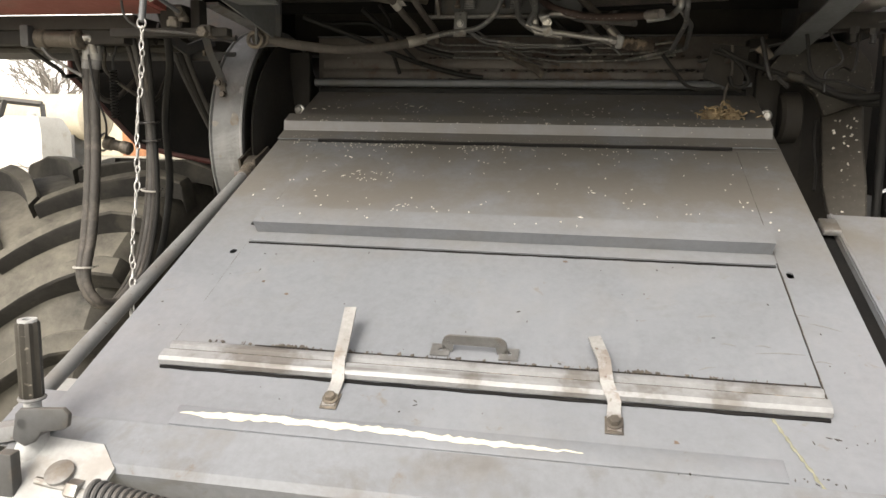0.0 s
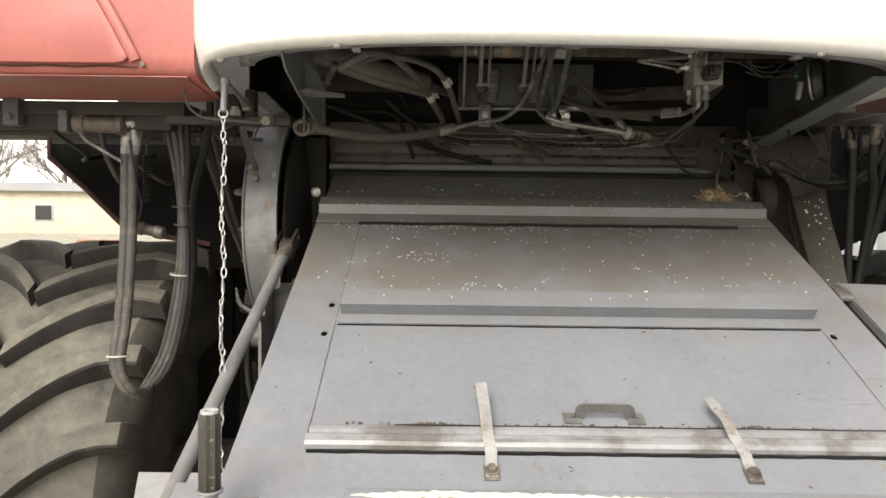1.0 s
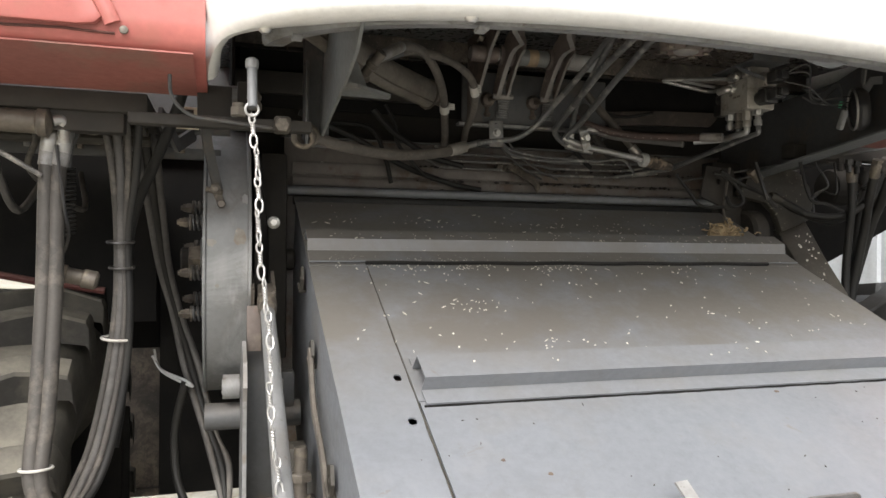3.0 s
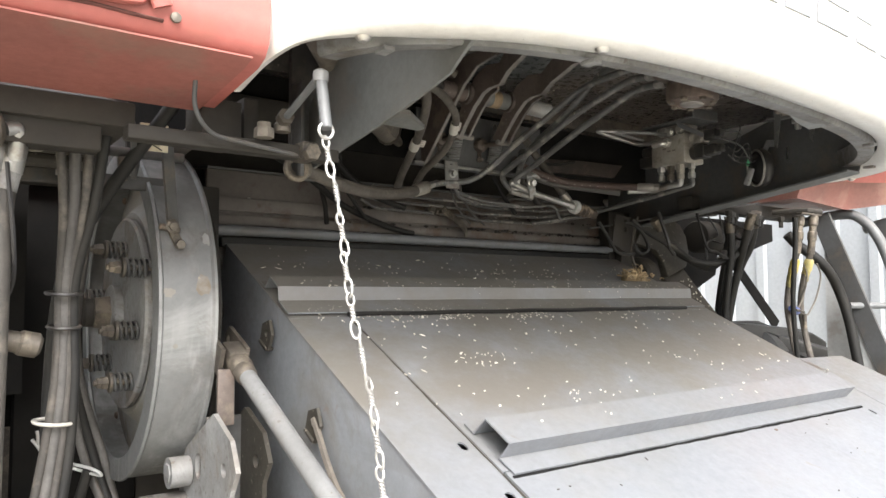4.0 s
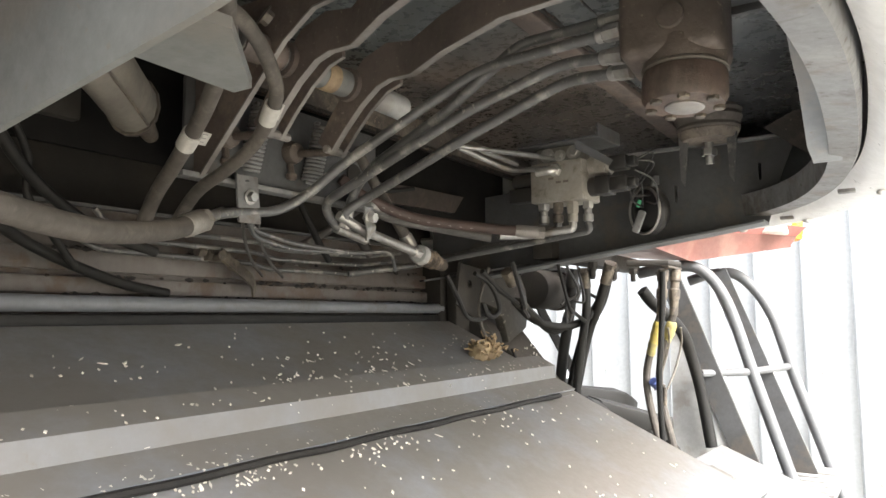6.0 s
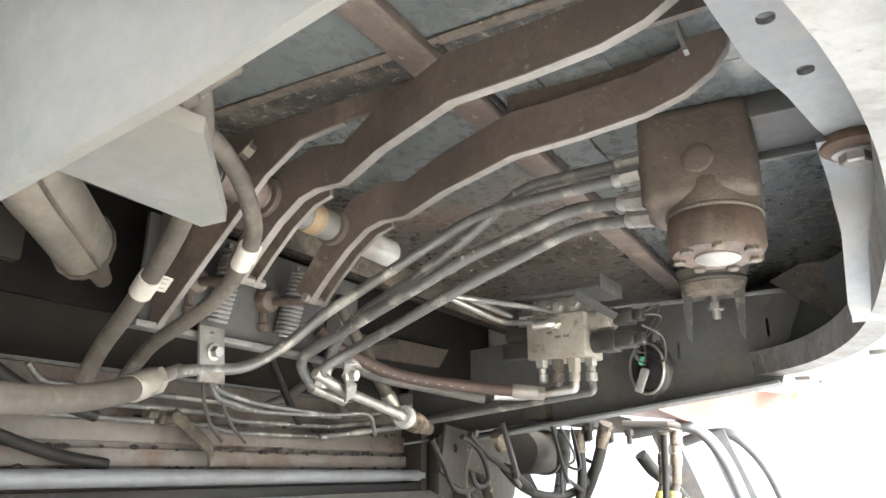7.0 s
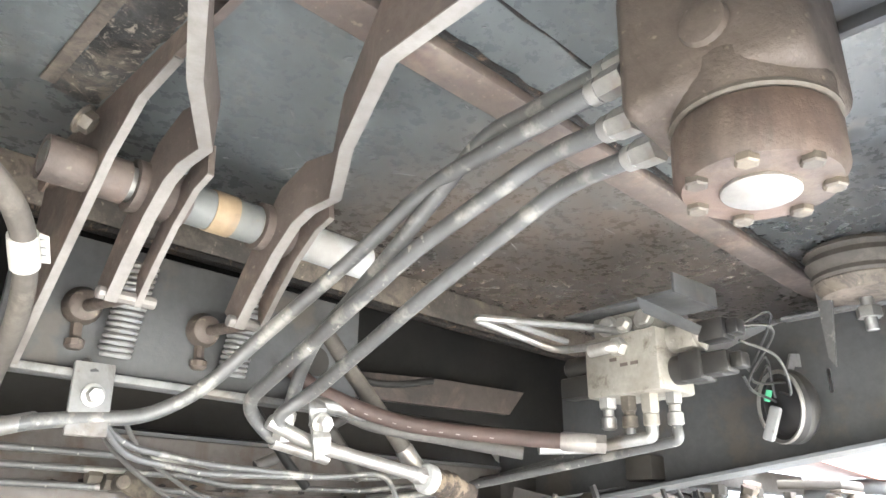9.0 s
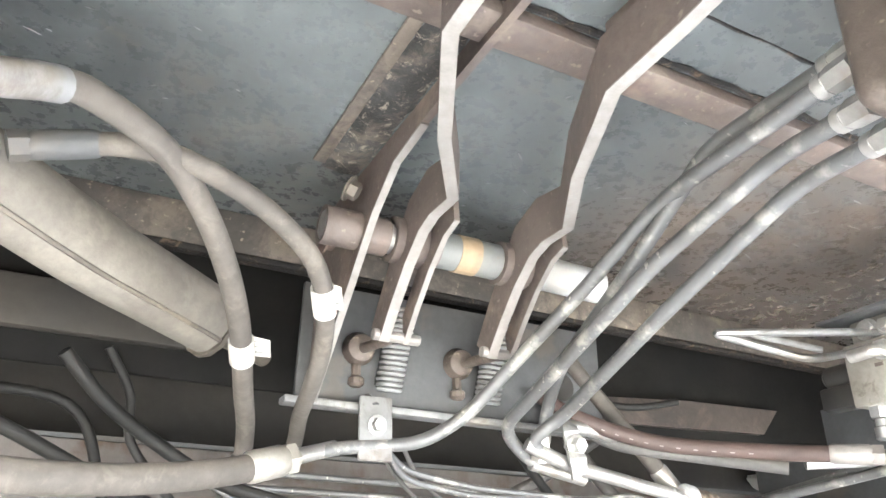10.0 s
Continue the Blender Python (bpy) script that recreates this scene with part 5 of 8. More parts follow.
def build_cab():
    cab = thing("cab", (0, 1.7, 2.09), "white rounded cab front skirt over a dusty blue-grey floor pan", "cab")
    ts = [-1 + 2 * i / 96 for i in range(97)]
    # skirt, rolled in at the bottom
    prof = [(0.075, 2.126), (0.060, 2.110), (0.040, 2.103), (0.014, 2.101), (0.002, 2.106), (-0.006, 2.115), (-0.012, 2.16), (-0.014, 2.30), (-0.004, 2.46), (0.02, 2.62), (0.06, 2.78), (0.075, 2.78), (0.035, 2.62), (0.010, 2.46), (0.0, 2.30), (0.002, 2.16), (0.012, 2.120), (0.024, 2.113), (0.050, 2.120), (0.070, 2.134)]
    rings = []
    droop = lambda t, z: -0.034 * max(0.0, (-t - 0.80) / 0.20) ** 1.5 * max(0.0, min(1.0, (2.3 - z) / 0.18))
    for t in ts:
        slim = 1 - 0.68 * max(0.0, min(1.0, (-t - 0.62) / 0.22))
        rings.append([rim_point(t, ins * slim if z < 2.15 else ins, z + droop(t, z)) for ins, z in prof])
    tail_l, tail_r = [], []
    for y in (2.5, 2.2, 1.95, 1.78):
        tail_l.append([rim_point(-1, ins, z) + V(0, y - 1.62, 0) for ins, z in prof])
        tail_r.append([rim_point(1, ins, z) + V(0, y - 1.70, 0) for ins, z in prof])
    part("skirt", loft(rings + tail_r[::-1]), WHITE, cab, "white rounded front skirt")
    # dirty inner flange
    fl = [(0.078, 2.160), (0.081, 2.118), (0.085, 2.112), (0.116, 2.116), (0.119, 2.160), (0.114, 2.160), (0.112, 2.122), (0.087, 2.118), (0.083, 2.160)]
    part("flange", loft([[rim_point(t, i, z) for i, z in fl] for t in ts if t > -0.9]), GREY_WORN, cab, "dirty grey inner flange")
    # liner added in grey so the skirt's inner wall looks shaded
    part("liner", loft([[rim_point(t, 0.018, 2.135), rim_point(t, 0.026, 2.135), rim_point(t, 0.034, 2.308), rim_point(t, 0.026, 2.308)] for t in ts if t > -0.86]), STRINGER, cab, "grey liner for the shade on the inner wall")
    # upper cab walls close the room above
    part("front_window_base", loft([[rim_point(t, 0.05, 2.77), rim_point(t, 0.09, 2.77), rim_point(t, 0.12, 3.1), rim_point(t, 0.08, 3.1)] for t in ts]), WHITE, cab)
    part("roof", block((-0.84, 1.3, 3.1), (0.90, 2.7, 3.16), 0.02), WHITE, cab)
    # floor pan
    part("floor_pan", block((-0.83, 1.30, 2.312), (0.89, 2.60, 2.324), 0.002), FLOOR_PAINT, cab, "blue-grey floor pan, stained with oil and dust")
    part("cross_rib", block((-0.80, 1.657, 2.299), (0.86, 1.693, 2.312), 0.003), BROWN, cab, "dust-brown cross rib")
    part("front_beam", merge(block((-0.025, 1.365, 2.286), (0.078, 1.442, 2.3115), 0.002), block((0.070, 1.365, 2.276), (0.078, 1.442, 2.288), 0.001)), GREY_DARK, cab, "dark flanged beam over the steering unit")
    part("weld_seam", sweep([V(-0.27 + 1.0 * k / 60, 1.652 + 0.0015 * math.sin(k * 2.3), 2.310) for k in range(61)], 0.003, 6), SOOT, cab)
    part("rear_lip", block((-0.80, 2.085, 2.262), (0.86, 2.10, 2.312), 0.003), DUSTY, cab, "dust-brown rear lip")
    # shade under the rear lip put in as a thin dark strip
    part("lip_shade_strip", block((-0.80, 2.083, 2.254), (0.86, 2.10, 2.262), 0.002), SOOT, cab)
    # black wall added to close the unlit space under the cab
    part("rear_wall", block((-0.80, 2.42, 2.04), (0.88, 2.44, 2.32), 0.003), BLACK, cab)
    # caked beam beside the pedals
    edge = [(1.36, 2.297), (1.60, 2.292), (1.742, 2.290), (1.79, 2.288), (1.849, 2.281), (1.872, 2.266), (1.897, 2.250), (1.96, 2.186), (2.046, 2.099)]
    for y, x0, x1 in ((1.600, -0.20, 0.16), (1.527, -0.10, 0.14)):
        part("pan_joint", sweep([V(x0 + (x1 - x0) * k / 20, y + 0.001 * math.sin(k * 1.7), 2.3118) for k in range(21)], lambda t: 0.0016 + 0.0006 * math.sin(t * 23), 6), SOOT, cab)
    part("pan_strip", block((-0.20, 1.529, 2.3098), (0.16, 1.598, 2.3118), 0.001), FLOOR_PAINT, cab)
    rs = random.Random(63)
    marks = []
    for k in range(210):
        x, y = rs.uniform(-0.62, 0.62), rs.uniform(1.36, 2.07)
        if -0.29 < x < -0.21 or 1.645 < y < 1.705 or (-0.21 < x < 0.17 and 1.52 < y < 1.61):
            continue
        a, L = rs.choice((0.2, 2.4)) + rs.gauss(0, 0.5), 0.002 + 0.011 * rs.random() ** 3
        d, n = V(math.cos(a), math.sin(a), 0) * L, V(-math.sin(a), math.cos(a), 0) * rs.uniform(0.0004, 0.0010)
        p = V(x, y, 2.3116)
        marks.append(loft([[p - d + V(0, 0, h), p + n + V(0, 0, h), p + d + V(0, 0, h), p - n + V(0, 0, h)] for h in (0, 0.0008)]))
    tagged(part("scratches", merge(*marks), LIP, cab, "pale scratches in the floor paint"), kind="stuff")
    beam = part("side_beam", plate([(1.36, 2.3112), *edge, (2.058, 2.099), (2.058, 2.3112)], 0.007, (-0.2255, 0, 0), (0, 1, 0), (0, 0, 1)), BROWN, cab, "brown pedal carrier plate")
    part("worn_edge", bar([V(-0.222, y, z - 0.0012) for y, z in edge[3:]], 0.0075, 0.0022, (0, 0.5, 1)), EDGE, beam, "rubbed bright edge")
    rnd = random.Random(9)
    bm = bmesh.new()
    rows = []
    for i in range(70):
        y = 1.34 + 0.60 * i / 69
        rows.append([bm.verts.new((-0.266 + 0.0100 * j + rnd.uniform(-1, 1) * 0.002, y, 2.3116 - (0.0012 + 0.0022 * rnd.random()) * math.sin(math.pi * (j + 0.001) / 4))) for j in range(5)])
    for a, b in zip(rows, rows[1:]):
        for j in range(4):
            bm.faces.new((a[j], a[j + 1], b[j + 1], b[j]))
    part("caked_dirt", bm, SMEAR, cab, "black oily crust with dust in it", sharp=60)
    part("side_ridge", block((-0.279, 1.33, 2.3085), (-0.266, 1.93, 2.312), 0.003), DUSTY, cab, "dust-brown ridge")
    part("pedal_recess", block((-0.146, 1.462, 2.290), (-0.106, 1.642, 2.3125), 0.002), BROWN, cab, "brown pedal channel")
    part("pedal_tab", plate([(0, 0), (0.03, 0), (0.018, -0.03), (0.008, -0.03)], 0.004, (-0.20, 1.462, 2.311), (1, 0, 0), (0, 0.2, 1)), CABGREY, cab)
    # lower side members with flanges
    # left member coloured black to match the shaded region round it
    sm = part("side_member", plate([(0.34, 0.0), (0.98, -0.045), (0.98, 0.22), (0.34, 0.22)], 0.006, (-0.80, 1.46, 2.098), (0, 1, 0), (0, 0, 1)), VOID, cab, "side member, black for the shade there")
    part("flange", loft([[V(-0.755, y, z), V(-0.804, y, z), V(-0.804, y, z - 0.005), V(-0.755, y, z - 0.005)] for y, z in ((1.80, 2.098), (2.44, 2.053))]), GREY_WORN, sm)
    low = [(1.50, 2.098), (1.60, 2.083), (1.80, 2.056), (2.00, 2.029), (2.20, 2.002), (2.32, 1.986)]
    rb = part("side_member", plate([(1.44, 2.272), (1.47, 2.20), (1.49, 2.13), *low, (2.32, 2.20), (1.86, 2.235), (1.74, 2.272)], 0.005, (0.742, 0, 0), (0, 1, 0), (0, 0, 1), [slot(1.683, 2.175, 0.006, 0.036), slot(1.512, 2.205, 0.006, 0.036)]), GREY_DARK, cab, "dark grey side member with slots")
    part("flange", loft([[V(0.682, y, z), V(0.750, y, z + 0.001), V(0.750, y, z - 0.004), V(0.682, y, z - 0.005)] for y, z in low]), STRINGER, rb, "scuffed lower flange")
    part("lip", block((0.722, 1.44, 2.270), (0.747, 1.73, 2.275), 0.001), GREY_WORN, rb)
    part("brace", bar([(0.50, 2.19, 1.992), (0.74, 2.05, 2.036), (0.98, 1.91, 2.078)], 0.022, 0.004, (0, 0, 1)), GREY_DARK, rb, "dark diagonal brace")
    part("rear_beam", block((-0.80, 2.138, 2.160), (-0.335, 2.156, 2.216), 0.004), BLACK, cab, "grey rear rail")
    # lettering on the skirt as plain slanted shapes
    def skirt_patch(t0, t1, z0, z1):
        n = 4
        lean = lambda z: 0.0010 * (z - 2.212) / 0.02
        rows = []
        for k in range(n + 1):
            t = t0 + (t1 - t0) * k / n
            rows.append([rim_point(t + lean(z), ins, z) for ins, z in ((-0.0152, z0), (-0.0152, z1), (-0.0132, z1), (-0.0132, z0))])
        return loft(rows)

    for k in range(11):
        t0 = -0.322 + 0.0565 * k
        stem = t0 if k % 3 else t0 + 0.031
        part("lettering_bar", merge(skirt_patch(t0, t0 + 0.0445, 2.256, 2.274), skirt_patch(t0, t0 + 0.0445, 2.212, 2.228), skirt_patch(stem, stem + 0.0135, 2.228, 2.256)), LETTER, cab)
    # screws along the lip
    for t in (-0.36, 0.28, 0.62, -0.72, 0.85):
        p = rim_point(t, 0.022, 2.101)
        part("screw", lathe([(0.010, 0), (0.009, 0.003), (0.005, 0.006)], p, (0, 0, -1), 12), BOLT, cab)
        q = rim_point(t, 0.075, 2.102)
        part("clip", turned(block((-0.008, -0.012, -0.003), (0.008, 0.012, 0.003), 0.001), Matrix.Translation(q)), GREY_WORN, cab)
    # pale strut from floor to lip, with bolt
    gz = 2.238
    st = part("strut", plate([(-0.44, 1.428), (-0.32, 1.419), (-0.23, 1.407), (-0.152, 1.385), (-0.075, 1.369), (-0.018, 1.352), (-0.022, 1.328), (-0.10, 1.316), (-0.145, 1.322), (-0.27, 1.326), (-0.44, 1.33)], 0.005, (0, 0, gz), (1, 0, 0), (0, 1, 0), [slot(-0.277, 1.386, 0.016, 0.013), slot(-0.189, 1.368, 0.016, 0.013)]), PALE_BLUE, cab, "pale blue-grey strut plate with two oval holes")
    run = bends([(-0.055, 1.341, gz - 0.006), (0.0, 1.340, gz - 0.012), (0.03, 1.340, 2.180), (0.19, 1.348, 2.117), (0.23, 1.35, 2.112)], 0.02, 5)
    wide = lambda k: (0.060 - 0.026 * k / (len(run) - 1)) / 2
    part("brace", loft([[q + V(0, -wide(k), 0), q + V(0, wide(k), 0), q + V(0.003, wide(k), 0.005), q + V(0.003, -wide(k), 0.005)] for k, q in enumerate(run)]), PALE_BLUE, st, "pale flat tapered brace")
    part("rolled_edge", sweep(catmull([(-0.012, 1.322, gz - 0.003), (-0.06, 1.313, gz - 0.002), (-0.13, 1.314, gz), (-0.21, 1.318, gz), (-0.36, 1.324, gz)], 6), 0.006, 8), RUST, st, "rusty rolled edge")
    part("disc", lathe([(0.026, 0), (0.029, 0.005), (0.029, 0.012), (0.024, 0.016)], (-0.035, 1.341, gz + 0.002), (0, 0, -1), 24), RUST, st, "rusty washer disc")
    part("bolt", bolt((-0.035, 1.341, gz - 0.014), (0.05, 0, -1), 0.014, 0.010), BARE, st)
    part("corner_liner", plate([(1.37, 2.311), (1.44, 2.311), (1.495, 2.285), (1.44, 2.24), (1.39, 2.20)], 0.006, (0.70, 0, 0), (0, 1, 0), (0, 0, 1)), DUSTY, cab, "dust-brown corner liner")
    return cab


build_cab()


def build_front_bracket():
    br = thing("cab_bracket", (-0.615, 1.6, 2.05), "light grey welded bracket plate with a triangular gusset under the cab", "bracket")
    part("cheek", plate([(1.37, 2.115), (1.42, 2.082), (1.54, 2.056), (1.84, 2.010), (1.86, 2.05), (1.86, 2.11), (1.62, 2.311), (1.37, 2.311)], 0.005, (-0.622, 0, 0), (0, 1, 0), (0, 0, 1)), CABGREY, br)
    part("gusset", plate([(-0.616, 1.560), (-0.594, 1.557), (-0.522, 1.621), (-0.522, 1.638), (-0.616, 1.632)], 0.007, (0, 0, 2.058), (1, 0, 0), (0, 1, 0)), CABGREY, br, "triangular gusset")
    part("gusset_rib", plate([(0, 0), (0.05, 0), (0.03, 0.05), (0, 0.08)], 0.006, (-0.615, 1.615, 2.064), (1, 0, 0), (0, 0, 1)), CABGREY, br)
    part("end_post", merge(block((-0.657, 1.842, 1.992), (-0.604, 1.856, 2.30), 0.003), block((-0.657, 1.80, 1.992), (-0.650, 1.842, 2.16), 0.002)), GREY_DARK, br, "dusty dark end post")
    pin = part("pin", merge(rod((-0.578, 1.654, 2.089), (-0.5405, 1.606, 2.136), 0.0098, 24), rod((-0.616, 1.63, 2.088), (-0.560, 1.645, 2.098), 0.0095, 20), lathe([(0.0105, 0), (0.0125, 0.002), (0.0125, 0.010), (0.0105, 0.012)], (-0.5585, 1.629, 2.1135), (0.38, -0.48, 0.47), 20)), GREASE, br, "turned pin with a drilled end")
    part("pin_bore", lathe([(0.0035, 0), (0.0035, 0.001)], (-0.5402, 1.6056, 2.1364), (0.38, -0.48, 0.47), 12), BLACK, pin)
    part("end_clamp", merge(sweep([V(-0.65, 1.825, 2.012) + V(0.020 * math.cos(a), 0, 0.019 * math.sin(a)) for a in [k * 0.35 for k in range(18)]], 0.007, 8, closed=True), sweep([V(-0.66, 1.80, 2.005) + V(0.019 * math.cos(a), 0.01, 0.018 * math.sin(a)) for a in [k * 0.35 for k in range(18)]], 0.006, 8, closed=True)), GREASE, br, "rusty hose clamp")


build_front_bracket()


# ---------- pedals ----------


def pedal(name, x, dx, label):
    pd = thing(name, (x, 1.9, 2.16), label, "pedal lever", "pedal levers")
    # side view (y, z) of the lever, thick along x; the front part is joggled sideways
    mid = [(1.972, 2.150), (1.945, 2.182), (1.915, 2.213), (1.885, 2.236), (1.862, 2.243), (1.825, 2.243), (1.74, 2.241), (1.63, 2.239), (1.56, 2.243), (1.50, 2.250), (1.465, 2.260), (1.44, 2.275), (1.425, 2.295), (1.418, 2.325)]
    depth = [0.030, 0.034, 0.040, 0.050, 0.052, 0.046, 0.046, 0.046, 0.044, 0.042, 0.040, 0.038, 0.036, 0.034]
    off = [0, 0, 0, 0, 0, 0, dx * 0.5, dx, dx, dx, dx, dx, dx, dx]
    pts = [V(x + o, y, z) for (y, z), o in zip(mid, off)]
    th = 0.011
    rings = []
    for i, p in enumerate(pts):
        d = (pts[min(i + 1, len(pts) - 1)] - pts[max(i - 1, 0)])
        side = Vector((d.y, -d.x, 0)).normalized() * th / 2
        dd = Vector((0, d.y, d.z)).normalized()
        up = Vector((0, -dd.z, dd.y)) * -1
        if up.z < 0:
            up = -up
        rings.append([p - side, p + side, p + side + up * depth[i], p - side + up * depth[i]])
    lever = part("lever", loft(rings), BROWN, pd, "oily brown lever plate")
    part("worn_edge", loft([[r[0] + V(0, 0, -0.0012), r[1] + V(0, 0, -0.0012), r[1] + V(0, 0, 0.0002), r[0] + V(0, 0, 0.0002)] for r in rings]), EDGE, pd, "rubbed bright edge")
    # second cheek at the pivot
    ch = [V(x + 0.024, y, z) for y, z in mid[:5]]
    part("cheek", loft([[p + V(-0.003, 0, 0), p + V(0.003, 0, 0), p + V(0.003, 0.004, 0.030), p + V(-0.003, 0.004, 0.030)] for p in ch]), BROWN, pd)
    part("cheek_edge", loft([[p + V(-0.003, 0, -0.001), p + V(0.003, 0, -0.001), p + V(0.003, 0, 0.0004), p + V(-0.003, 0, 0.0004)] for p in ch]), EDGE, pd)
    part("boss", tube((x - 0.014, 1.935, 2.245), (x + 0.036, 1.935, 2.245), 0.024, 0.017), BROWN, pd)
    # return spring and push rod knob
    sp = part("return_spring", helix((x + 0.046, 2.030, 2.212), (x + 0.040, 2.052, 2.120), 0.0138, 0.0027, 16, 6, 14), GREY_WORN, pd)
    part("knob", merge(lathe([(0.008, 0), (0.012, 0.002), (0.017, 0.010), (0.019, 0.020), (0.015, 0.032), (0.009, 0.036)], (x + 0.006, 2.078, 2.166), (-0.05, -1, -0.1), 18), rod((x + 0.005, 2.042, 2.161), (x + 0.012, 1.975, 2.156), 0.006), rod((x + 0.004, 2.057, 2.129), (x + 0.004, 2.062, 2.156), 0.0055, 8), lathe([(0.006, 0), (0.009, 0.003), (0.009, 0.009), (0.005, 0.012)], (x + 0.004, 2.057, 2.121), (0, 0, 1), 10)), CAST, pd)
    part("pin", rod((x - 0.012, 1.974, 2.156), (x + 0.04, 1.974, 2.156), 0.006, 10), EDGE, pd)
    return pd


pedal("brake_pedal", -0.176, -0.105, "oily brown pedal lever with a bright rubbed edge")
pedal("brake_pedal", -0.050, -0.105, "oily brown pedal lever beside the steering pipes, its edge rubbed bright")


def build_pedal_shaft():
    sh = thing("pedal_shaft", (-0.1, 1.935, 2.22), "steel pedal shaft with yellowed spacer sleeves in a carrier", "shaft")
    part("shaft", rod((-0.262, 1.935, 2.245), (0.02, 1.935, 2.245), 0.0158), ZINC, sh)
    part("sleeve", tube((-0.138, 1.935, 2.245), (-0.116, 1.935, 2.245), 0.0195, 0.016), CABGREY, sh, "blue-grey spacer sleeve")
    part("sleeve", tube((-0.116, 1.935, 2.245), (-0.092, 1.935, 2.245), 0.0205, 0.016), YELLOWED, sh, "yellowed spacer sleeve")
    part("sleeve", tube((-0.092, 1.935, 2.245), (-0.066, 1.935, 2.245), 0.0195, 0.016), CABGREY, sh, "blue-grey spacer sleeve")
    part("sleeve", tube((-0.010, 1.935, 2.245), (0.072, 1.935, 2.243), 0.0195, 0.016), GREY_PALE, sh, "pale spacer sleeve")
    part("sleeve", tube((-0.262, 1.935, 2.245), (-0.195, 1.935, 2.245), 0.0195, 0.016), BROWN, sh)
    part("back_plate", block((-0.238, 2.062, 2.105), (0.17, 2.07, 2.235), 0.003), GREY_DARK, sh, "grey back plate of the pedal carrier")
    # black sheet stands in for the unlit space behind the pedal carrier
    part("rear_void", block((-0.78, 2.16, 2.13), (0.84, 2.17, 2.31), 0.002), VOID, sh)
    part("bulkhead_rib", plate([(0.16, 2.135), (0.56, 2.150), (0.60, 2.192), (0.40, 2.186), (0.18, 2.170)], 0.012, (0, 2.150, 0), (1, 0, 0), (0, 0, 1)), REAR_BROWN, sh, "oily purple-brown rib")
    part("bottom_rail", block((-0.252, 2.045, 2.094), (0.16, 2.069, 2.102), 0.002), GREY_WORN, sh, "scuffed lower rail")
    part("bolt", bolt((-0.246, 1.91, 2.277), (1, -0.4, -0.6), 0.010, 0.009), GREASE, sh)
    part("bolt", bolt((-0.25, 1.965, 2.245), (1, 0, 0), 0.012, 0.01), CAST_RED, sh)
    part("bore", lathe([(0.018, 0), (0.018, 0.002)], (0.105, 2.060, 2.155), (0, -1, 0), 18), BLACK, sh)


build_pedal_shaft()


# ---------- steering unit ----------


def build_steering_unit():
    su = thing("steering_unit", (0.03, 1.45, 2.17), "brown oily cast steering unit with a bolted end cap", "steering unit")
    ax = V(-0.06, 0.02, -1).normalized()
    c = V(0.012, 1.474, 2.293)
    part("casting", lathe([(0.044, 0.06), (0.0475, 0.070), (0.0478, 0.094), (0.047, 0.096)], c, ax, 40), CAST, su, "round cast flange")
    part("port_block", turned(soften(block((-0.046, -0.060, -0.046), (0.050, 0.056, 0.064), 0.0), 0.014, 4), Matrix.Translation((0.008, 1.487, 2.249)) @ Euler((0, radians(3), radians(3))).to_matrix().to_4x4()), CAST, su, "square cast body with rounded edges")
    part("rim", lathe([(0.0475, 0.096), (0.0494, 0.0975), (0.0494, 0.0995), (0.0475, 0.101)], c, ax, 40), GREASE, su)
    part("end_cap", lathe([(0.047, 0.102), (0.0485, 0.108), (0.0485, 0.132), (0.044, 0.140), (0.026, 0.141)], c, ax, 40), CAST_RED, su, "brown end cap")
    part("plug", lathe([(0.0225, 0.138), (0.0225, 0.143), (0.020, 0.1445)], c, ax, 28), BARE, su, "rubbed centre plug")
    x, y, z = frame_of(ax)
    for k in range(7):
        a = 2 * math.pi * k / 7
        part("bolt", lathe([(0.0070, 0), (0.0070, 0.0045), (0.0056, 0.0055)], c + ax * 0.139 + (x * math.cos(a) + y * math.sin(a)) * 0.039, ax, 6), GREASE, su)
    part("cast_boss", lathe([(0.016, 0), (0.0145, 0.004), (0.009, 0.0055)], c + ax * 0.045 + V(-0.0475, 0.004, 0), (-1, 0, 0.06), 20), CAST, su)


build_steering_unit()


def pipe(name, pts, r, radius, mat, label, ends=(), group="steel pipes", category="pipe", tail=None):
    th = thing(name, pts[0], label, category, group)
    path = bends(pts, radius, 7)
    part("tube", sweep(path, r, 14), mat, th)
    if tail:
        part("bare_tail", sweep(bends(pts[tail[0]:tail[1] + 1], radius, 7), r * 1.07, 14), BARE, th, "bright bare end of the pipe")
    for k in ends:
        p, q = (path[0], path[1]) if k == 0 else (path[-1], path[-2])
        d = (q - p).normalized()
        part("union_nut", merge(hexnut(p - d * 0.004, d, r * 1.5, 0.022), lathe([(r * 1.35, 0.018), (r * 1.3, 0.026), (r, 0.028)], p, d, 14)), BARE, th, "bright union nut")
    return th


pipe("hydraulic_pipe", [(-0.008, 1.545, 2.272), (-0.004, 1.685, 2.270), (0.0, 1.80, 2.200), (0.025, 1.95, 2.146), (0.045, 2.005, 2.118), (0.047, 2.03, 2.06)], 0.0072, 0.024, PIPE, "grey steel hydraulic pipe crossing over its neighbour", (0, 1))
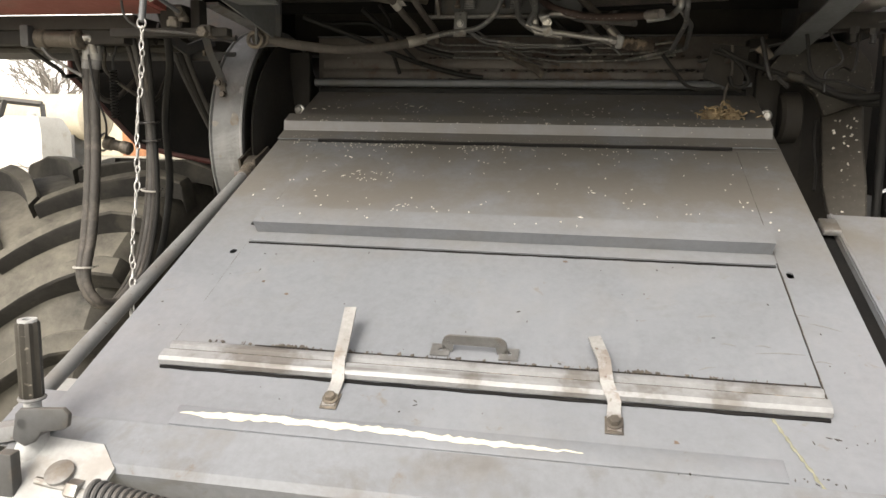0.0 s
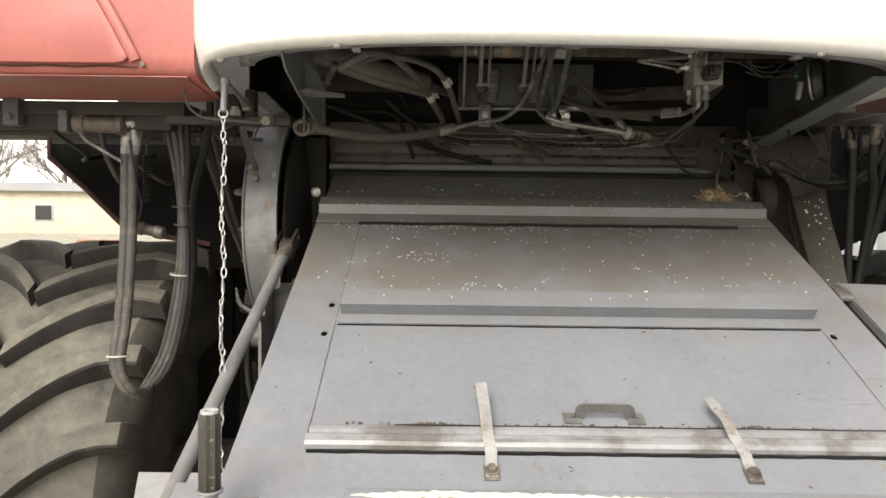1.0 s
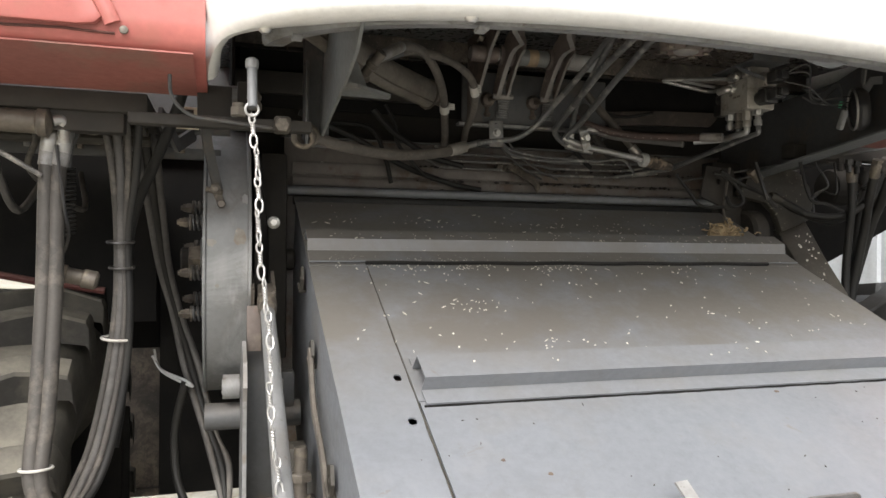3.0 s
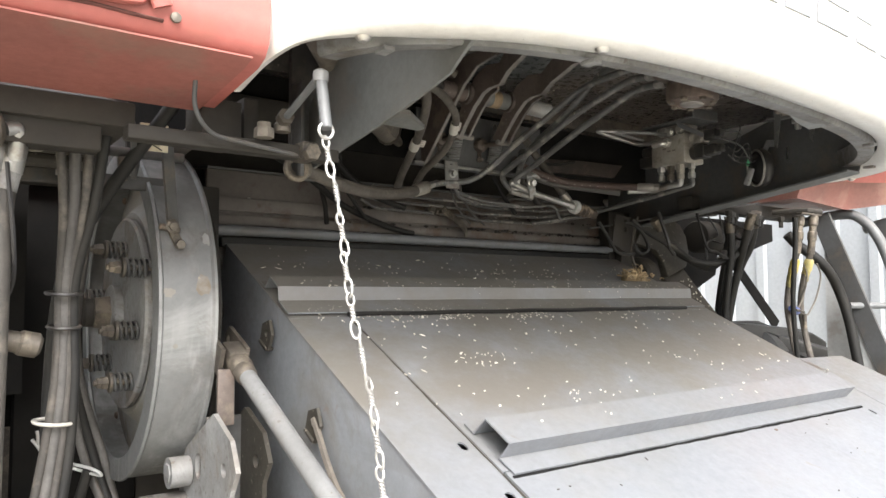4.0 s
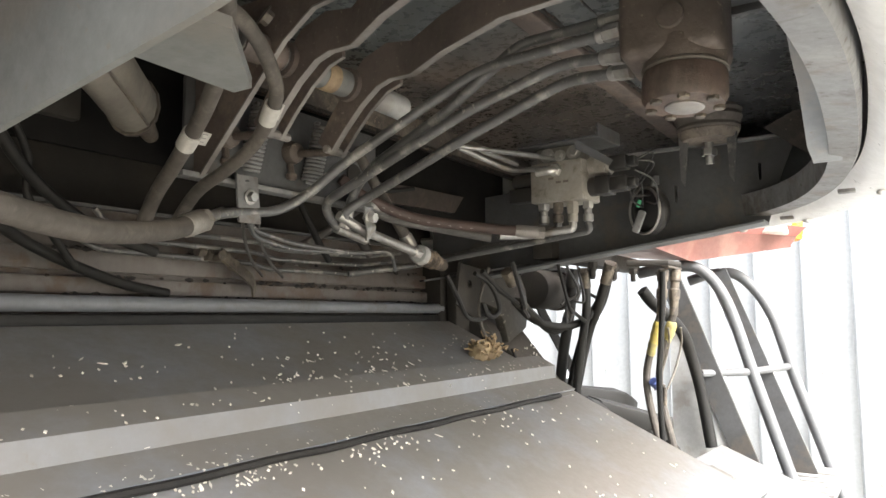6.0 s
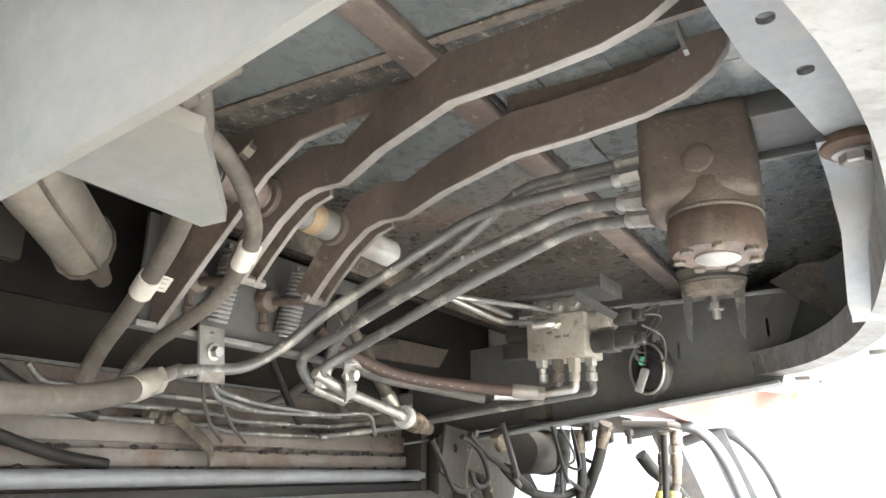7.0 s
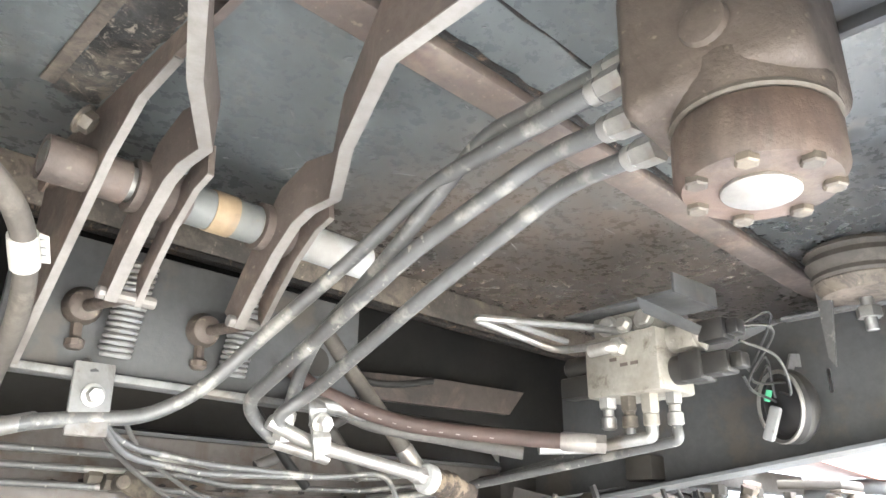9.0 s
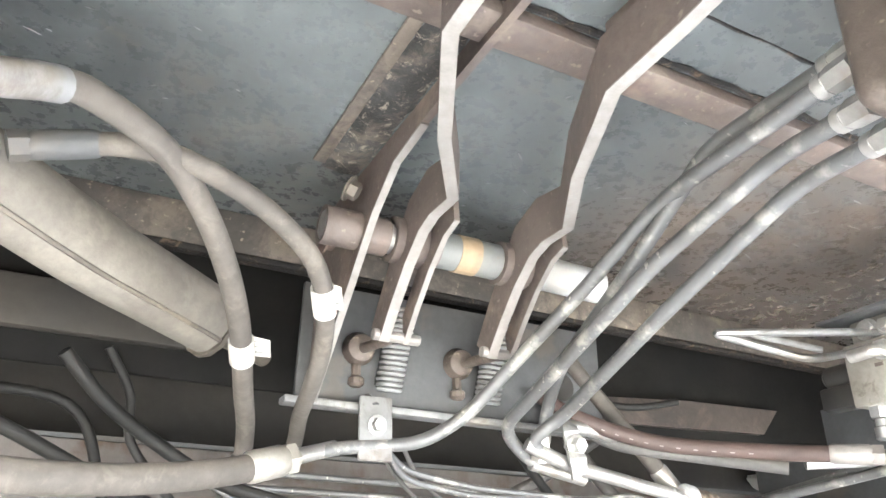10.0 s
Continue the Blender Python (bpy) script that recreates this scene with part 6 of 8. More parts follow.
pipe("hydraulic_pipe", [(-0.022, 1.545, 2.250), (-0.006, 1.745, 2.247), (-0.008, 1.84, 2.206), (-0.035, 1.965, 2.136), (-0.062, 2.005, 2.092), (-0.105, 2.025, 2.062), (-0.20, 2.03, 2.050), (-0.26, 2.00, 2.030)], 0.0072, 0.045, PIPE, "grey steel hydraulic pipe bent towards the clamp plate", (0,), tail=(6, 7))
pipe("hydraulic_pipe", [(-0.012, 1.545, 2.223), (0.006, 1.630, 2.235), (0.0, 1.768, 2.194), (0.0, 2.035, 2.088), (0.045, 2.045, 2.055), (0.12, 2.045, 2.042)], 0.0074, 0.028, PIPE, "grey steel hydraulic pipe with a tight lower bend", (0,), tail=(4, 5))
pipe("hydraulic_pipe", [(0.016, 1.545, 2.212), (0.036, 1.636, 2.222), (0.042, 1.80, 2.168), (0.050, 1.985, 2.100), (0.024, 2.022, 2.072), (0.075, 2.014, 2.052), (0.268, 2.034, 2.028)], 0.0074, 0.03, PIPE, "grey steel hydraulic pipe ending in a pale fitting", (0, 1), tail=(4, 6))


def build_pipe_clamps():
    cl = thing("clamp_plate", (-0.156, 2.03, 2.05), "grey clamp plate with one bolt holding a pipe", "clamp")
    part("plate", turned(block((-0.018, -0.003, -0.034), (0.018, 0.003, 0.034), 0.002), Matrix.Translation((-0.158, 2.028, 2.073)) @ Euler((radians(-8), 0, radians(-6))).to_matrix().to_4x4()), GREY_WORN, cl)
    part("bolt", bolt((-0.158, 2.024, 2.076), (0, -1, -0.1), 0.0075, 0.008), ZINC, cl)
    part("post", rod((-0.158, 2.03, 2.095), (-0.158, 2.058, 2.11), 0.006, 8), GREY_DARK, cl)
    c2 = thing("pipe_clip", (0.08, 2.01, 2.05), "bent steel clip holding two pipes with a bolt", "clip")
    part("strap", bar(catmull([(0.074, 2.008, 2.100), (0.070, 1.998, 2.088), (0.078, 2.008, 2.074), (0.078, 2.000, 2.058), (0.086, 2.008, 2.040)], 5), 0.024, 0.003, (0, 1, 0)), ZINC, c2)
    part("bolt", bolt((0.079, 2.003, 2.073), (0, -1, -0.1), 0.009, 0.010), BOLT, c2)
    st = pipe("pipe_stub", [(0.06, 2.03, 2.100), (0.12, 2.025, 2.098), (0.218, 2.035, 2.086)], 0.0085, 0.02, ZINC, "short pale pipe stub with a rounded end", ())
    part("end", lathe([(0.0105, 0), (0.0105, 0.03), (0.006, 0.034)], (0.195, 2.033, 2.089), (0.94, 0.1, -0.11), 14), GREY_PALE, st)
    fi = thing("hose_fitting", (0.28, 2.035, 2.02), "greasy ribbed hose fitting at the end of a pipe", "fitting")
    part("ring", merge(lathe([(0.016, 0), (0.019, 0.004), (0.019, 0.014), (0.015, 0.018)], (0.262, 2.033, 2.028), (0.97, 0.1, -0.15), 18)), GREY_PALE, fi, "pale ring nut")
    part("body", lathe([(0.015, 0.018), (0.018, 0.024), (0.015, 0.032), (0.0185, 0.040), (0.015, 0.048), (0.018, 0.056), (0.014, 0.070), (0.012, 0.10)], (0.262, 2.033, 2.028), (0.97, 0.1, -0.15), 18), GRIME, fi)


build_pipe_clamps()


# ---------- valve block ----------


def build_valve():
    vb = thing("valve_block", (0.37, 1.80, 2.12), "sandy aluminium hydraulic valve block with fittings and solenoids", "valve block")
    m = Matrix.Translation((0.405, 1.798, 2.165)) @ Euler((0, 0, radians(-4))).to_matrix().to_4x4()
    L = lambda *p: m @ V(*p)
    T = lambda bm: turned(bm, m)
    part("body", T(block((-0.035, -0.052, -0.045), (0.04, 0.055, 0.030), 0.004)), VALVE, vb, "aluminium body with stamped marks")
    part("top_block", T(block((-0.020, -0.040, 0.028), (0.035, 0.050, 0.060), 0.004)), VALVE, vb)
    for a, b in ((-0.02, 0.030), (-0.005, 0.018), (0.01, 0.030)):
        part("stamp_bar", T(block((-0.0362, a - 0.004, -0.012 + 0.008 * (a > 0)), (-0.0348, a + 0.006, -0.008 + 0.008 * (a > 0)), 0)), BROWN, vb)
    part("carrier", T(merge(block((-0.045, -0.085, 0.060), (0.05, 0.075, 0.065), 0.001), block((-0.045, -0.089, 0.060), (0.05, -0.085, 0.085), 0.001))), GREY_DARK, vb, "bent carrier sheet")
    part("carrier_flange", loft([[V(0.322, 1.742, 2.218) + V(0, 0.003 * k, 0), V(0.364, 1.690, 2.182) + V(0, 0.003 * k, 0), V(0.375, 1.700, 2.176) + V(0, 0.003 * k, 0), V(0.352, 1.752, 2.208) + V(0, 0.003 * k, 0)] for k in (0, 1)]), GREY_DARK, vb, "bent-up edge of the carrier sheet")
    part("cap_screw", merge(bolt(L(-0.028, -0.005, 0.040), (-1, 0, 0.2), 0.008, 0.009), bolt(L(-0.022, -0.03, 0.045), (-1, 0, 0.2), 0.010, 0.004), bolt(L(-0.022, 0.025, 0.045), (-1, 0, 0.2), 0.010, 0.004)), BOLT, vb)
    part("elbow", merge(sweep(bends([L(-0.036, 0.0, 0.012), L(-0.052, 0.0, 0.010), L(-0.056, 0.03, 0.008)], 0.012), 0.0075, 12), hexnut(L(-0.036, 0.0, 0.012), (-1, 0, 0), 0.012, 0.010)), BOLT, vb)
    # solenoids towards the camera's far side
    for z, k in ((0.018, 0), (-0.020, 1)):
        so = part("solenoid", merge(lathe([(0.017, 0), (0.0175, 0.004), (0.0175, 0.040), (0.012, 0.044)], L(0.0, -0.052, z), m.to_3x3() @ V(0, -1, 0), 20), T(block((-0.018, -0.088 - 0.006 * k, z - 0.017), (0.018, -0.066, z + 0.017), 0.003))), PLASTIC if k else VALVE, vb, "solenoid coil")
        part("connector", T(merge(block((-0.014, -0.125, z - 0.013), (0.014, -0.09, z + 0.013), 0.004), block((-0.010, -0.140, z - 0.009), (0.010, -0.125, z + 0.009), 0.003))), PLASTIC, so)
    part("side_solenoid", T(merge(lathe([(0.015, 0), (0.015, 0.05), (0.01, 0.055)], V(0.0, 0.055, 0.005), (0, 1, 0), 18), block((-0.014, 0.06, -0.036), (0.014, 0.115, -0.008), 0.003))), PLASTIC, vb)
    # fittings below
    for k, (dx, dy) in enumerate(((-0.02, 0.035), (-0.015, 0.008), (-0.012, -0.02), (0.0, -0.045))):
        p = L(dx, dy, -0.045)
        part("fitting", merge(hexnut(p, (0, 0, -1), 0.0115 - 0.0012 * (k % 2), 0.013 + 0.005 * (k % 3)), lathe([(0.007, 0.014), (0.007, 0.022), (0.0095, 0.024), (0.0095, 0.036), (0.007, 0.038)], p, (0, 0, -1), 14)), (ZINC, GREASE, VALVE, ZINC)[k], vb)
    # bent return pipes
    part("bent_pipe", sweep(bends([L(-0.02, -0.012, 0.03), L(-0.03, 0.05, 0.048), (0.27, 1.96, 2.226), L(-0.034, 0.10, 0.025), L(-0.036, 0.02, 0.018)], 0.02), 0.0052, 10), ZINC, vb, "thin bent pipe")
    part("bent_pipe", sweep(bends([L(-0.03, 0.04, 0.046), (0.30, 1.93, 2.222), L(-0.03, 0.085, 0.035)], 0.02), 0.0045, 10), GREY_WORN, vb)
    part("down_pipe", sweep(bends([L(-0.012, -0.02, -0.082), L(-0.012, -0.02, -0.095), (0.38, 1.86, 2.062), (0.33, 1.90, 2.060)], 0.016), 0.0075, 12), ZINC, vb)
    part("down_pipe", sweep(bends([L(0.0, -0.045, -0.082), L(0.0, -0.048, -0.10), (0.42, 1.90, 2.050), (0.42, 2.16, 2.020), (0.30, 2.235, 2.000)], 0.018), 0.006, 12), PIPE, vb)
    part("down_pipe", sweep(bends([L(-0.015, 0.008, -0.082), L(-0.015, 0.008, -0.092), (0.44, 1.95, 2.055), (0.46, 2.18, 2.025), (0.34, 2.24, 2.010)], 0.018), 0.006, 12), PIPE, vb)
    # wiring by the coils
    rnd = random.Random(6)
    for k in range(3):
        a = L(0.0, -0.135, 0.02 - 0.018 * (k % 2))
        b = V(0.64, 1.71 + 0.008 * k, 2.16 - 0.012 * k)
        part("wire", sweep(catmull([a, a + V(0.05, -0.02, 0.03 * rnd.uniform(-1, 1)), (a + b) / 2 + V(0, rnd.uniform(-1, 1) * 0.03, -0.05 * rnd.random()), b], 6), 0.0018, 6), PLASTIC, vb)


build_valve()


def hose(name, pts, r, mat, label, group="hoses", ends=(), n=7, end_mat=None):
    th = thing(name, pts[0], label, "duct" if name == "air_duct" else "hose", group)
    path = catmull(pts, n)
    part("hose", sweep(path, r, 14, squash=1.25 if name == "air_duct" else 1.0), mat, th)
    if name == "air_duct":
        part("seam", sweep([p + V(0.30, -0.55, -0.78).normalized() * r * 1.10 for p in path], 0.0026, 6), GREASE, th, "dark glued seam")
        part("cuff", sweep(path[-3:], r * 1.10, 14, squash=1.25), GREASE, th, "greasy end cuff")
    for k in ends:
        p, q = (path[0], path[1]) if k == 0 else (path[-1], path[-2])
        d = (q - p).normalized()
        part("ferrule", merge(lathe([(r * 1.05, -0.004), (r * 1.2, 0), (r * 1.2, 0.035), (r * 1.05, 0.039)], p, d, 16), hexnut(p - d * 0.014, d, r * 1.25, 0.013)), end_mat or ZINC, th, "crimped metal ferrule")
    return th


def tag_on(th, at, along, r, size=(0.026, 0.026)):
    """A printed paper label wrapped on a hose with a free flap."""
    x, y, z = frame_of(along)
    at = V(at)
    lab = part("label_wrap", lathe([(r * 1.14, -size[1] / 2), (r * 1.20, -size[1] / 2), (r * 1.22, 0), (r * 1.20, size[1] / 2), (r * 1.14, size[1] / 2)], at, along, 18), LABEL, th, "white printed paper label")
    side = V(0.75, -0.55, 0.1)
    side = (side - z * side.dot(z)).normalized()
    nrm = side.cross(z).normalized()
    part("label_flap", plate([(r * 0.6, -size[1] / 2), (r * 0.6 + size[0] * 0.7, -size[1] / 2 + 0.004), (r * 0.6 + size[0] * 0.7, size[1] / 2), (r * 0.6, size[1] / 2)], 0.0008, at + nrm * r * 0.6, side, z), LABEL, lab)
    for k in range(3):
        part("print_line", plate([(r * 0.9, -0.008 + 0.007 * k), (r * 0.6 + size[0] * 0.55, -0.008 + 0.007 * k), (r * 0.6 + size[0] * 0.55, -0.0068 + 0.007 * k), (r * 0.9, -0.0068 + 0.007 * k)], 0.0003, at + nrm * (r * 0.6 + 0.0009), side, z), INK, lab)
        part("print_line", plate([(r * 0.9, -0.008 + 0.007 * k), (r * 0.6 + size[0] * 0.55, -0.008 + 0.007 * k), (r * 0.6 + size[0] * 0.55, -0.0068 + 0.007 * k), (r * 0.9, -0.0068 + 0.007 * k)], 0.0003, at + nrm * (r * 0.6 - 0.0006), side, z), INK, lab)


hb = hose("rubber_hose", [(-0.488, 1.700, 2.174), (-0.468, 1.719, 2.185), (-0.422, 1.767, 2.189), (-0.389, 1.803, 2.172), (-0.361, 1.850, 2.154), (-0.337, 1.900, 2.133), (-0.320, 1.946, 2.112), (-0.304, 1.996, 2.088), (-0.287, 2.048, 2.066), (-0.278, 2.085, 2.035)], 0.0093, HOSE_DUSTY, "dusty grey rubber hose with a white printed label")
part("sleeve", sweep([(-0.482, 1.706, 2.178), (-0.492, 1.697, 2.171), (-0.512, 1.684, 2.158), (-0.548, 1.664, 2.136)], 0.0106, 14), GREY_WORN, hb, "pale crimped sleeve")
tag_on(hb, (-0.320, 1.946, 2.112), (0.03, 0.09, -0.045), 0.0093)
ha = hose("rubber_hose", [(-0.496, 1.780, 2.176), (-0.466, 1.782, 2.187), (-0.440, 1.778, 2.191), (-0.405, 1.775, 2.188), (-0.355, 1.799, 2.184), (-0.312, 1.824, 2.171), (-0.288, 1.841, 2.154), (-0.270, 1.873, 2.134), (-0.258, 1.913, 2.110), (-0.249, 1.968, 2.091), (-0.241, 2.022, 2.076), (-0.233, 2.058, 2.060), (-0.231, 2.085, 2.035)], 0.0082, HOSE_DUSTY, "dusty brown rubber hose curving down with a paper label", ends=(0,), end_mat=GREY_DARK)
tag_on(ha, (-0.275, 1.864, 2.140), (0.03, 0.06, -0.04), 0.0082, (0.014, 0.028))
hose("return_hose", [(-0.65, 1.825, 2.012), (-0.57, 1.855, 1.998), (-0.47, 1.90, 1.992), (-0.38, 1.945, 2.000), (-0.31, 1.975, 2.014), (-0.262, 1.998, 2.029)], 0.0122, HOSE_DUSTY, "thick dusty return hose with a crimped end", ends=(1,), end_mat=VALVE)
hose("air_duct", [(-0.66, 1.72, 2.215), (-0.56, 1.825, 2.190), (-0.465, 1.912, 2.172), (-0.405, 1.965, 2.166), (-0.352, 2.014, 2.162), (-0.336, 2.028, 2.160)], 0.028, CANVAS, "beige flattened air duct with a seam under the cab floor", ends=())
clamp = thing("duct_clamp", (-0.31, 2.05, 2.16), "rusty clamp ring round the ends of the air ducts", "clamp")
part("ring", sweep([V(-0.338, 2.027, 2.161) + V(0.6, -0.7, 0).normalized() * 0.024 * math.cos(q) + V(0, 0, 0.024) * math.sin(q) for q in [k * 2 * math.pi / 24 for k in range(24)]], 0.0045, 8, closed=True, hint=(0.7, 0.6, 0)), RUST, clamp)
part("neck", lathe([(0.022, 0), (0.018, 0.02), (0.013, 0.06), (0.010, 0.10)], (-0.340, 2.025, 2.161), (0.7, 0.65, -0.12), 18), GREASE, clamp)
RUN = [(0.345, 1.83, 2.062), (0.28, 1.92, 2.072), (0.19, 1.995, 2.085), (0.10, 2.03, 2.112), (0.06, 2.05, 2.14)]
pressure = hose("pressure_hose", RUN, 0.0095, ORANGE_HOSE, "reddish brown pressure hose with printing and a zinc end", ends=(0,), end_mat=EDGE)
line = [p + V(-0.45, -0.75, -0.48).normalized() * 0.0097 for p in catmull(RUN, 24)]
for k in range(14, 66, 4):
    part("print_mark", bar(line[k:k + 2], 0.0011, 0.0005, (0, -0.75, -0.48)), EDGE, pressure)
hose("pressure_hose", [(0.30, 1.90, 2.052), (0.24, 1.97, 2.068), (0.16, 2.03, 2.085), (0.10, 2.06, 2.12)], 0.0075, HOSE_GREY, "dark pressure hose behind the valve block")
hose("brake_hose", [(0.11, 2.06, 2.20), (0.16, 2.06, 2.15), (0.22, 2.055, 2.09), (0.27, 2.05, 2.035)], 0.0105, HOSE_DUSTY, "brown hose running down to the fitting", ends=(1,))
hose("rear_hose", [(-0.64, 2.10, 2.11), (-0.50, 2.13, 2.06), (-0.36, 2.20, 2.005), (-0.22, 2.235, 1.965), (-0.12, 2.25, 1.950)], 0.0075, RUBBER, "dark hose sagging along the machine body")
hose("rear_hose", [(-0.60, 2.16, 2.10), (-0.45, 2.2, 2.10), (-0.40, 2.22, 2.02), (-0.38, 2.24, 1.96)], 0.006, RUBBER, "dark hose hanging behind the pedal carrier")
for k, (z, y) in enumerate(((2.028, 2.235), (2.010, 2.248), (2.045, 2.225))):
    pipe("brake_pipe", [(-0.30 + 0.02 * k, y, z + 0.02), (-0.24, y, z), (0.05, y, z - 0.002), (0.10, y + 0.01, z - 0.010), (0.33, y, z - 0.008), (0.44, y - 0.02, z + 0.006)], 0.0042, 0.02, PIPE, "thin grey brake pipe along the machine body", ())
for k, z in enumerate((2.03, 2.075)):
    pipe("brake_pipe", [(-0.14, 2.05, 2.06), (-0.10, 2.08, 2.03 + 0.01 * k), (0.0, 2.10, 2.02 + 0.01 * k), (0.16, 2.10, 2.025), (0.24, 2.08, 2.035), (0.28, 2.10, 2.00)], 0.0036, 0.025, PIPE, "thin grey brake pipe looping behind the clamp", ())


def build_junction():
    j = thing("pipe_junction", (-0.04, 2.24, 2.0), "rusty tee junction with a bent strap on the machine body", "junction")
    part("tee", merge(hexnut((-0.055, 2.24, 2.016), (1, 0, 0), 0.012, 0.03), rod((-0.04, 2.215, 2.014), (-0.04, 2.25, 2.012), 0.009, 12), hexnut((-0.075, 2.238, 2.02), (1, 0, 0), 0.0095, 0.016)), GREASE, j)
    part("strap", bar(catmull([(-0.04, 2.222, 2.018), (0.0, 2.225, 1.995), (0.04, 2.235, 1.975), (0.06, 2.25, 1.955)], 5), 0.022, 0.004, (0.3, -1, 0.2)), GREASE, j, "bent rusty strap")


build_junction()


def build_cab_mount():
    cm = thing("cab_mount", (0.62, 1.585, 2.2), "rubber cab mount on a forked dark bracket", "mount")
    c = V(0.60, 1.58, 2.312)
    part("rubber", lathe([(0.060, 0), (0.064, 0.006), (0.060, 0.012), (0.064, 0.020), (0.058, 0.034), (0.060, 0.040), (0.05, 0.056)], c, (0.03, 0, -1), 32), HOSE_DUSTY, cm, "ribbed rubber buffer")
    part("cup", lathe([(0.056, 0.040), (0.058, 0.046), (0.050, 0.062), (0.02, 0.066)], c, (0.03, 0, -1), 32), DUSTY, cm)
    for dx in (-0.045, 0.045):
        part("prong", plate([(-0.010, 0), (0.010, 0), (0.005, -0.09), (-0.002, -0.102)], 0.005, c + V(-0.01, dx, -0.05), (0, 1, 0), (0.12, 0, 1)), PIPE, cm)
    part("bolt", merge(rod(c + V(0.0, 0, -0.06), c + V(0.005, 0, -0.108), 0.008, 12), hexnut(c + V(0.002, 0, -0.092), (0, 0, 1), 0.015, 0.014)), ZINC, cm)
    hn = thing("horn", (0.74, 1.77, 2.12), "round black horn with wires beside the side member", "horn")
    part("shell", lathe([(0.02, -0.02), (0.046, -0.016), (0.052, -0.006), (0.052, 0.004), (0.046, 0.012), (0.040, 0.010), (0.025, 0.018), (0.012, 0.02)], (0.672, 1.722, 2.133), (-0.83, 0.56, -0.1), 32), PLASTIC, hn)
    part("trim_ring", sweep([V(0.661, 1.729, 2.132) + V(-0.027 * math.cos(q), -0.040 * math.cos(q), 0.0) + V(-0.005, 0.0, 0.048) * math.sin(q) for q in [k * 2 * math.pi / 28 for k in range(28)]], 0.003, 6, closed=True, hint=(1, 0, 0)), BARE, hn, "bright trim ring")
    part("bracket", bar([(0.69, 1.72, 2.18), (0.71, 1.72, 2.205), (0.745, 1.72, 2.21)], 0.02, 0.003, (0, 1, 0)), GREY_WORN, hn)
    part("plug", turned(block((-0.006, -0.008, -0.024), (0.006, 0.008, 0.024), 0.004), Matrix.Translation((0.632, 1.732, 2.106)) @ Euler((radians(22), 0, 0)).to_matrix().to_4x4()), GREY_WORN, hn, "pale plug")
    part("tag", turned(block((-0.002, -0.004, -0.008), (0.002, 0.004, 0.008), 0.001), Matrix.Translation((0.622, 1.728, 2.142)) @ Euler((radians(20), 0, 0)).to_matrix().to_4x4()), GREEN, hn, "small green tag")
    for k in range(2):
        part("wire", sweep(catmull([(0.63, 1.722, 2.15 - 0.01 * k), (0.60, 1.715, 2.19 - 0.012 * k), (0.54, 1.712, 2.16 - 0.024 * k), (0.48, 1.70, 2.165 - 0.02 * k)], 6), 0.0017, 6), PLASTIC, hn)


build_cab_mount()


rnd = random.Random(41)
for k, (p0, p1, p2, r, mt) in enumerate((
        ((-0.46, 2.10, 2.13), (-0.36, 2.15, 2.06), (-0.20, 2.17, 2.005), 0.0075, RUBBER),
        ((-0.42, 2.14, 2.15), (-0.38, 2.17, 2.06), (-0.30, 2.20, 1.98), 0.005, RUBBER),
        ((0.06, 2.12, 2.20), (0.16, 2.14, 2.12), (0.24, 2.13, 2.03), 0.0095, HOSE_OLD),
        ((0.00, 2.14, 2.17), (0.10, 2.17, 2.10), (0.20, 2.2, 2.02), 0.0065, RUBBER),
        ((0.30, 2.16, 2.17), (0.22, 2.18, 2.10), (0.12, 2.2, 2.04), 0.008, HOSE_GREY),
        ((0.14, 2.10, 2.19), (0.22, 2.12, 2.16), (0.34, 2.10, 2.17), 0.005, RUBBER))):
    hose("cable", [p0, V(p0).lerp(V(p1), 0.5) + V(rnd.uniform(-1, 1) * 0.012, 0, rnd.uniform(-1, 1) * 0.01), p1, V(p1).lerp(V(p2), 0.5) + V(rnd.uniform(-1, 1) * 0.012, 0, -0.008), p2], r, mt, "dark cable in the gap behind the pedal carrier", "cables")
for k in range(2):
    hose("cable", [(-0.15 + 0.03 * k, 2.045, 2.062), (-0.10 + 0.03 * k, 2.10, 2.035), (-0.02 + 0.04 * k, 2.17, 2.005), (0.06 + 0.05 * k, 2.23, 1.985)], 0.0026, HOSE_GREY, "thin cable slanting down behind the clamp", "cables")

# ---------- left side: red platform, hoses ----------


